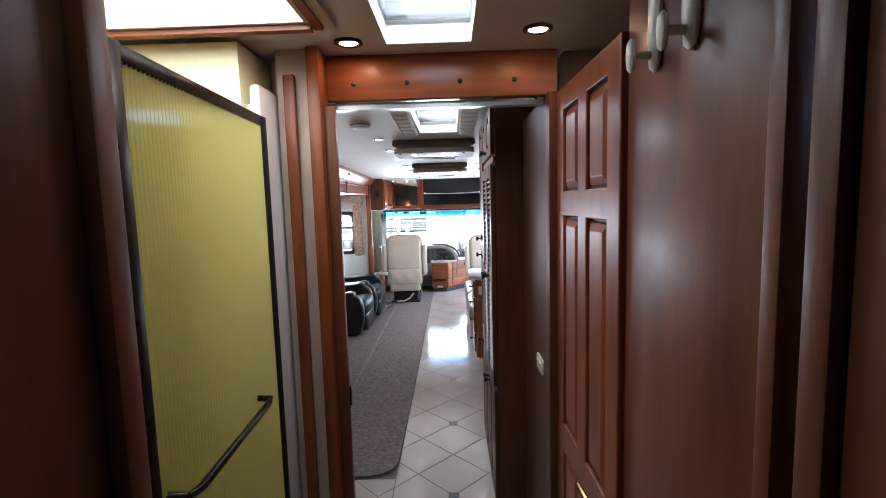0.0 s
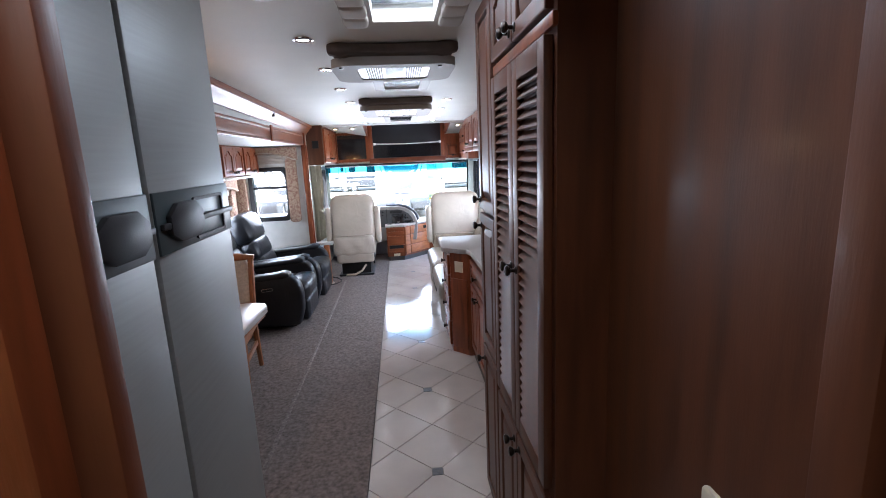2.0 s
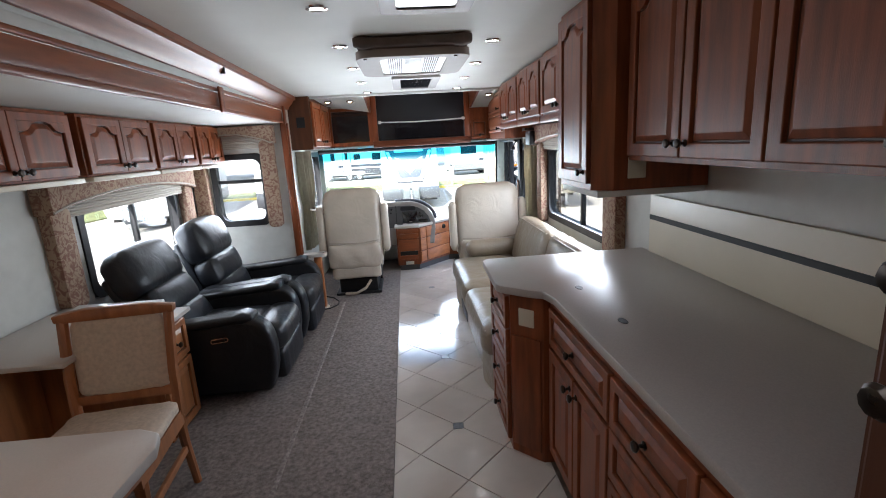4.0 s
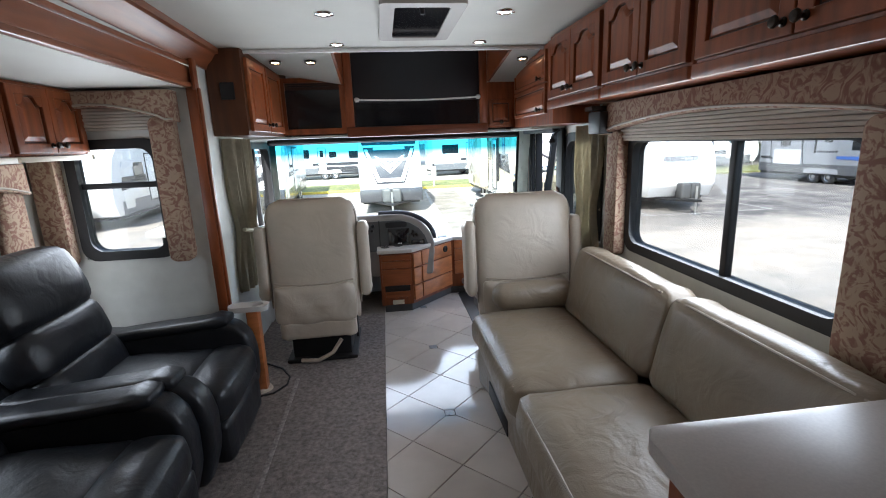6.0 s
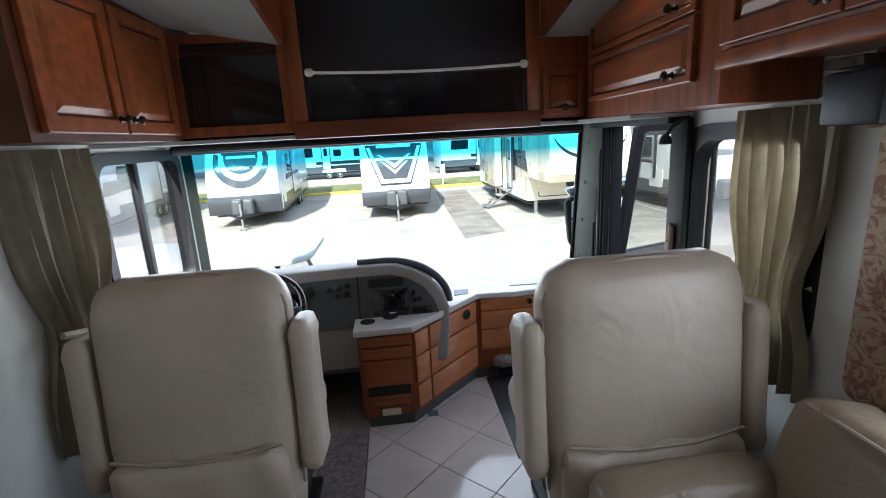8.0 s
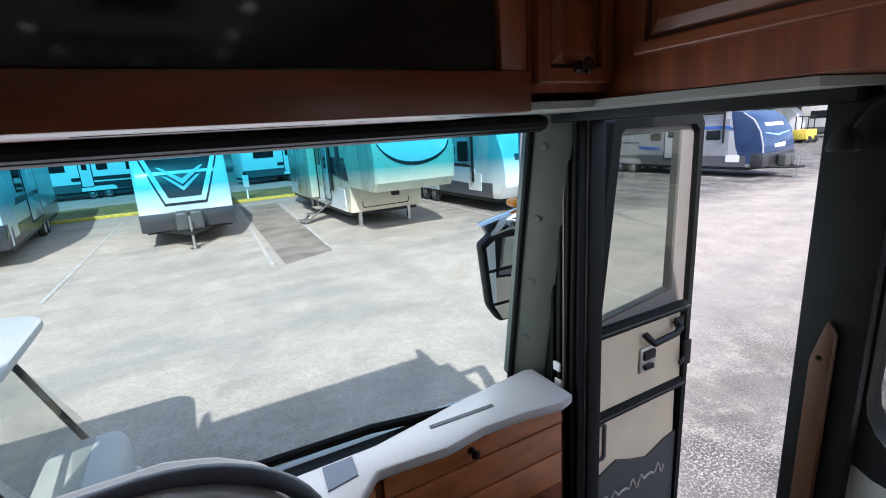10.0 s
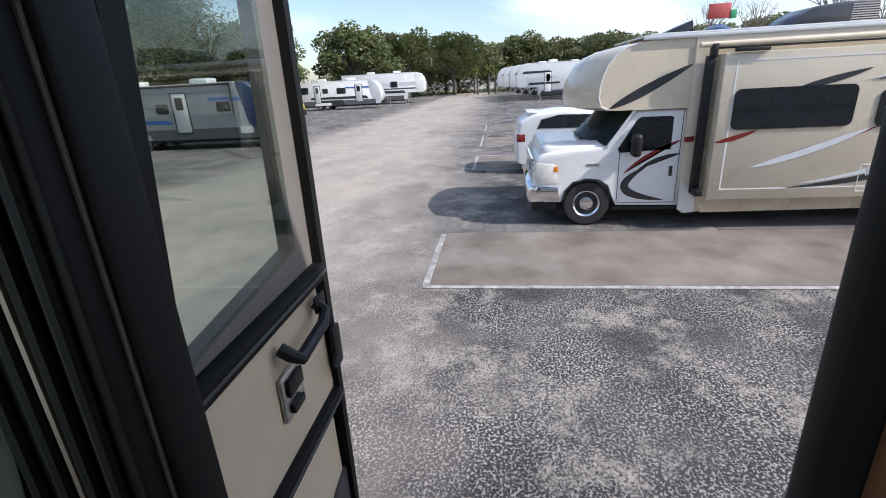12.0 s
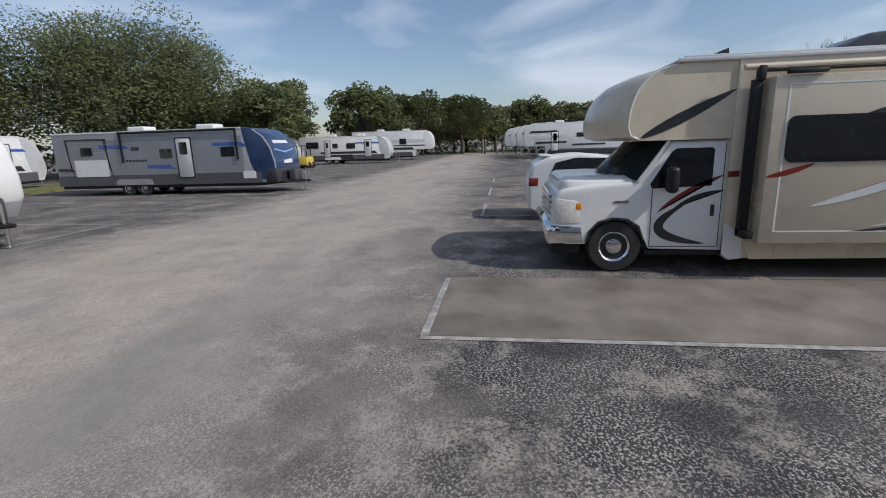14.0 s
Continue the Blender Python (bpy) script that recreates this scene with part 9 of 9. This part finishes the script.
def bare_tree(label, h, seed):
    rng = random.Random(seed)
    t = thing("tree", label, "tree", (0, 0, 0), "bare trees behind the motorhome")
    bm = bmesh.new()
    def grow(p, d, ln, r, depth):
        q = p + d * ln
        tube([p, p.lerp(q, 0.5) + Vector((rng.gauss(0, 1), rng.gauss(0, 1), 0)) * ln * 0.04, q], r, 5 if depth > 1 else 6, bm=bm, cap=False, r2=r * 0.62)
        if depth < 5:
            for _ in range(3 if depth < 3 else 2):
                nd = (d + Vector((rng.gauss(0, 0.42), rng.gauss(0, 0.42), rng.uniform(0.0, 0.35)))).normalized()
                grow(q, nd, ln * rng.uniform(0.62, 0.8), r * 0.58, depth + 1)
    grow(Vector((0, 0, -0.1)), Vector((0, 0, 1)), h * 0.27, h * 0.018, 0)
    part("crown", bm, twig_m, t, smooth=False)
    return t


oak = tree("broad live oak hung with grey moss", 14.0, 10.5, 3, leaf_oak, 96, 640, 0.125, 0.22, 40)
oak.matrix_basis = pose(41, 41.5, G, 0, 0, 20)
copy_thing(oak, pose(50, 46, G, 0, 0, 110) @ Matrix.Scale(0.72, 4))
copy_thing(oak, pose(30, 52, G, 0, 0, 200))
copy_thing(oak, pose(36, 66, G, 0, 0, 140))
copy_thing(oak, pose(17, 58, G, 0, 0, 200))
copy_thing(oak, pose(-4, 62, G, 0, 0, 75))
copy_thing(oak, pose(-24, 56, G, 0, 0, 250))
oak2 = tree("rounded green oak beside the lane", 8.8, 4.6, 8, leaf_oak, 44, 170, 0.20, 0.30, 6)
oak2.matrix_basis = pose(48, 32.5, G, 0, 0, 0)
for x, y, a in ((70, 29, 60), (82, 24, 130), (90, 17, 200), (98, 32, 20), (101, 4, 75), (60, 38, 300), (8, 52, 30), (28, 52, 90), (-14, 52, 10)):
    copy_thing(oak2, pose(x, y, G, 0, 0, a) @ Matrix.Scale(1.25, 4))
bush = tree("pale green tree in the far hedge line", 7.2, 4.8, 12, leaf_pale, 36, 150, 0.22, 0.22)
bush.matrix_basis = pose(93, 25, G)
for x, y, a in ((100, 11, 40), (104, 20, 80), (98, -3, 120), (92, -11, 200), (100, -18, 260), (108, 27, 300), (88, -24, 30), (80, -32, 170), (104, 40, 90), (96, 28, 200), (99, 17, 140), (103, 7, 250), (97, -8, 20), (70, 46, 45), (57, 52, 10), (110, 2, 15)):
    copy_thing(bush, pose(x, y, G, 0, 0, a) @ Matrix.Scale(1.35, 4))
pm = thing("palm_tree", "small palm among the far trees", "tree", (0, 0, 0), "palms at the end of the lane")
part("trunk", tube([(0, 0, 0), (0.1, 0, 1.8), (0, 0.1, 3.6)], 0.17, 8, r2=0.12), bark, pm)
rng = random.Random(5)
pf = bmesh.new()
for k in range(26):
    a, e = 2 * math.pi * k / 26 * 2.6, rng.uniform(-0.3, 1.1)
    d = Vector((math.cos(a) * math.cos(e), math.sin(a) * math.cos(e), math.sin(e)))
    side = d.cross(Vector((0, 0, 1))).normalized()
    p = Vector((0, 0.1, 3.6))
    for s in range(7):
        q = p + d * 0.28
        d = (d - Vector((0, 0, 0.16))).normalized()
        w = 0.20 * (1 - s / 8)
        pf.faces.new([pf.verts.new(v) for v in (p, p + side * w, q)])
        pf.faces.new([pf.verts.new(v) for v in (p, q, p - side * w)])
        p = q
part("crown", pf, leaf_palm, pm, smooth=False)
pm.matrix_basis = pose(84, 12.5, G)
for x, y, a in ((82, 10.5, 50), (86, 9.5, 100), (88, 13.2, 160), (84.5, 7.2, 220)):
    copy_thing(pm, pose(x, y, G, 0, 0, a))
hedge = bmesh.new()
rng = random.Random(9)
for k in range(300):
    y = rng.uniform(-40, 60)
    leaves(hedge, Vector((99 + rng.uniform(-2, 2), y, G + rng.uniform(0.3, 2.6))), 1.4, 26, 0.25, rng)
for k in range(260):
    q = rng.uniform(0, 1)
    leaves(hedge, Vector((18 + 80 * q, 50 + 6 * math.sin(q * 9) - 8 * q + rng.uniform(-2, 2), G + rng.uniform(0.3, 3.4))), 1.7, 30, 0.26, rng)
tagged(solid("hedge", hedge, leaf_pale, "low hedge of mixed shrubs beyond the car park", "hedge", smooth=False), kind="stuff")
bt = bare_tree("tall leafless tree behind the motorhome", 11.5, 4)
bt.matrix_basis = pose(48, -19.5, G)
for x, y, a, in ((44.5, -25.5, 80), (40, -31, 160), (62, -15, 220), (36, -37, 300), (56, -28, 40), (66, -20, 120)):
    copy_thing(bt, pose(x, y, G, 0, 0, a))
ps = thing("road_sign", "red and green pylon sign far behind the motorhome", "sign", (57, -13.9, G))
part("pole", tube([(57, -13.9, G), (57, -13.9, 7.1)], 0.12, 8), steel, ps)
part("red_panel", box(56.85, -14.6, 5.75, 57.1, -12.5, 7.15, bevel=0.03), mat("red_sign", (0.45, 0.08, 0.07), 0.5), ps)
part("green_panel", box(56.8, -15.2, 5.7, 57.05, -14.62, 6.5, bevel=0.03), mat("green_sign", (0.05, 0.35, 0.16), 0.5), ps)

# ---- floor tiles, piece by piece ----
for poly in tile_pieces(TX0, 2.0, TX1, 8.29) + tile_pieces(TX0 + 0.001, 8.29, 0.62, 9.08) + tile_pieces(-0.36, 1.98, TX0 - 0.004, 2.84) + tile_pieces(-0.28, 0.3, 0.62, 1.89):
    lay(poly, "tile", tile_m)
for k in range(-2, 8):
    y = 2.672 + 0.868 * k
    lay([(0.25 - 0.027, y - 0.027), (0.25 + 0.027, y - 0.027), (0.25 + 0.027, y + 0.027), (0.25 - 0.027, y + 0.027)], "insert_tile", insert_m)
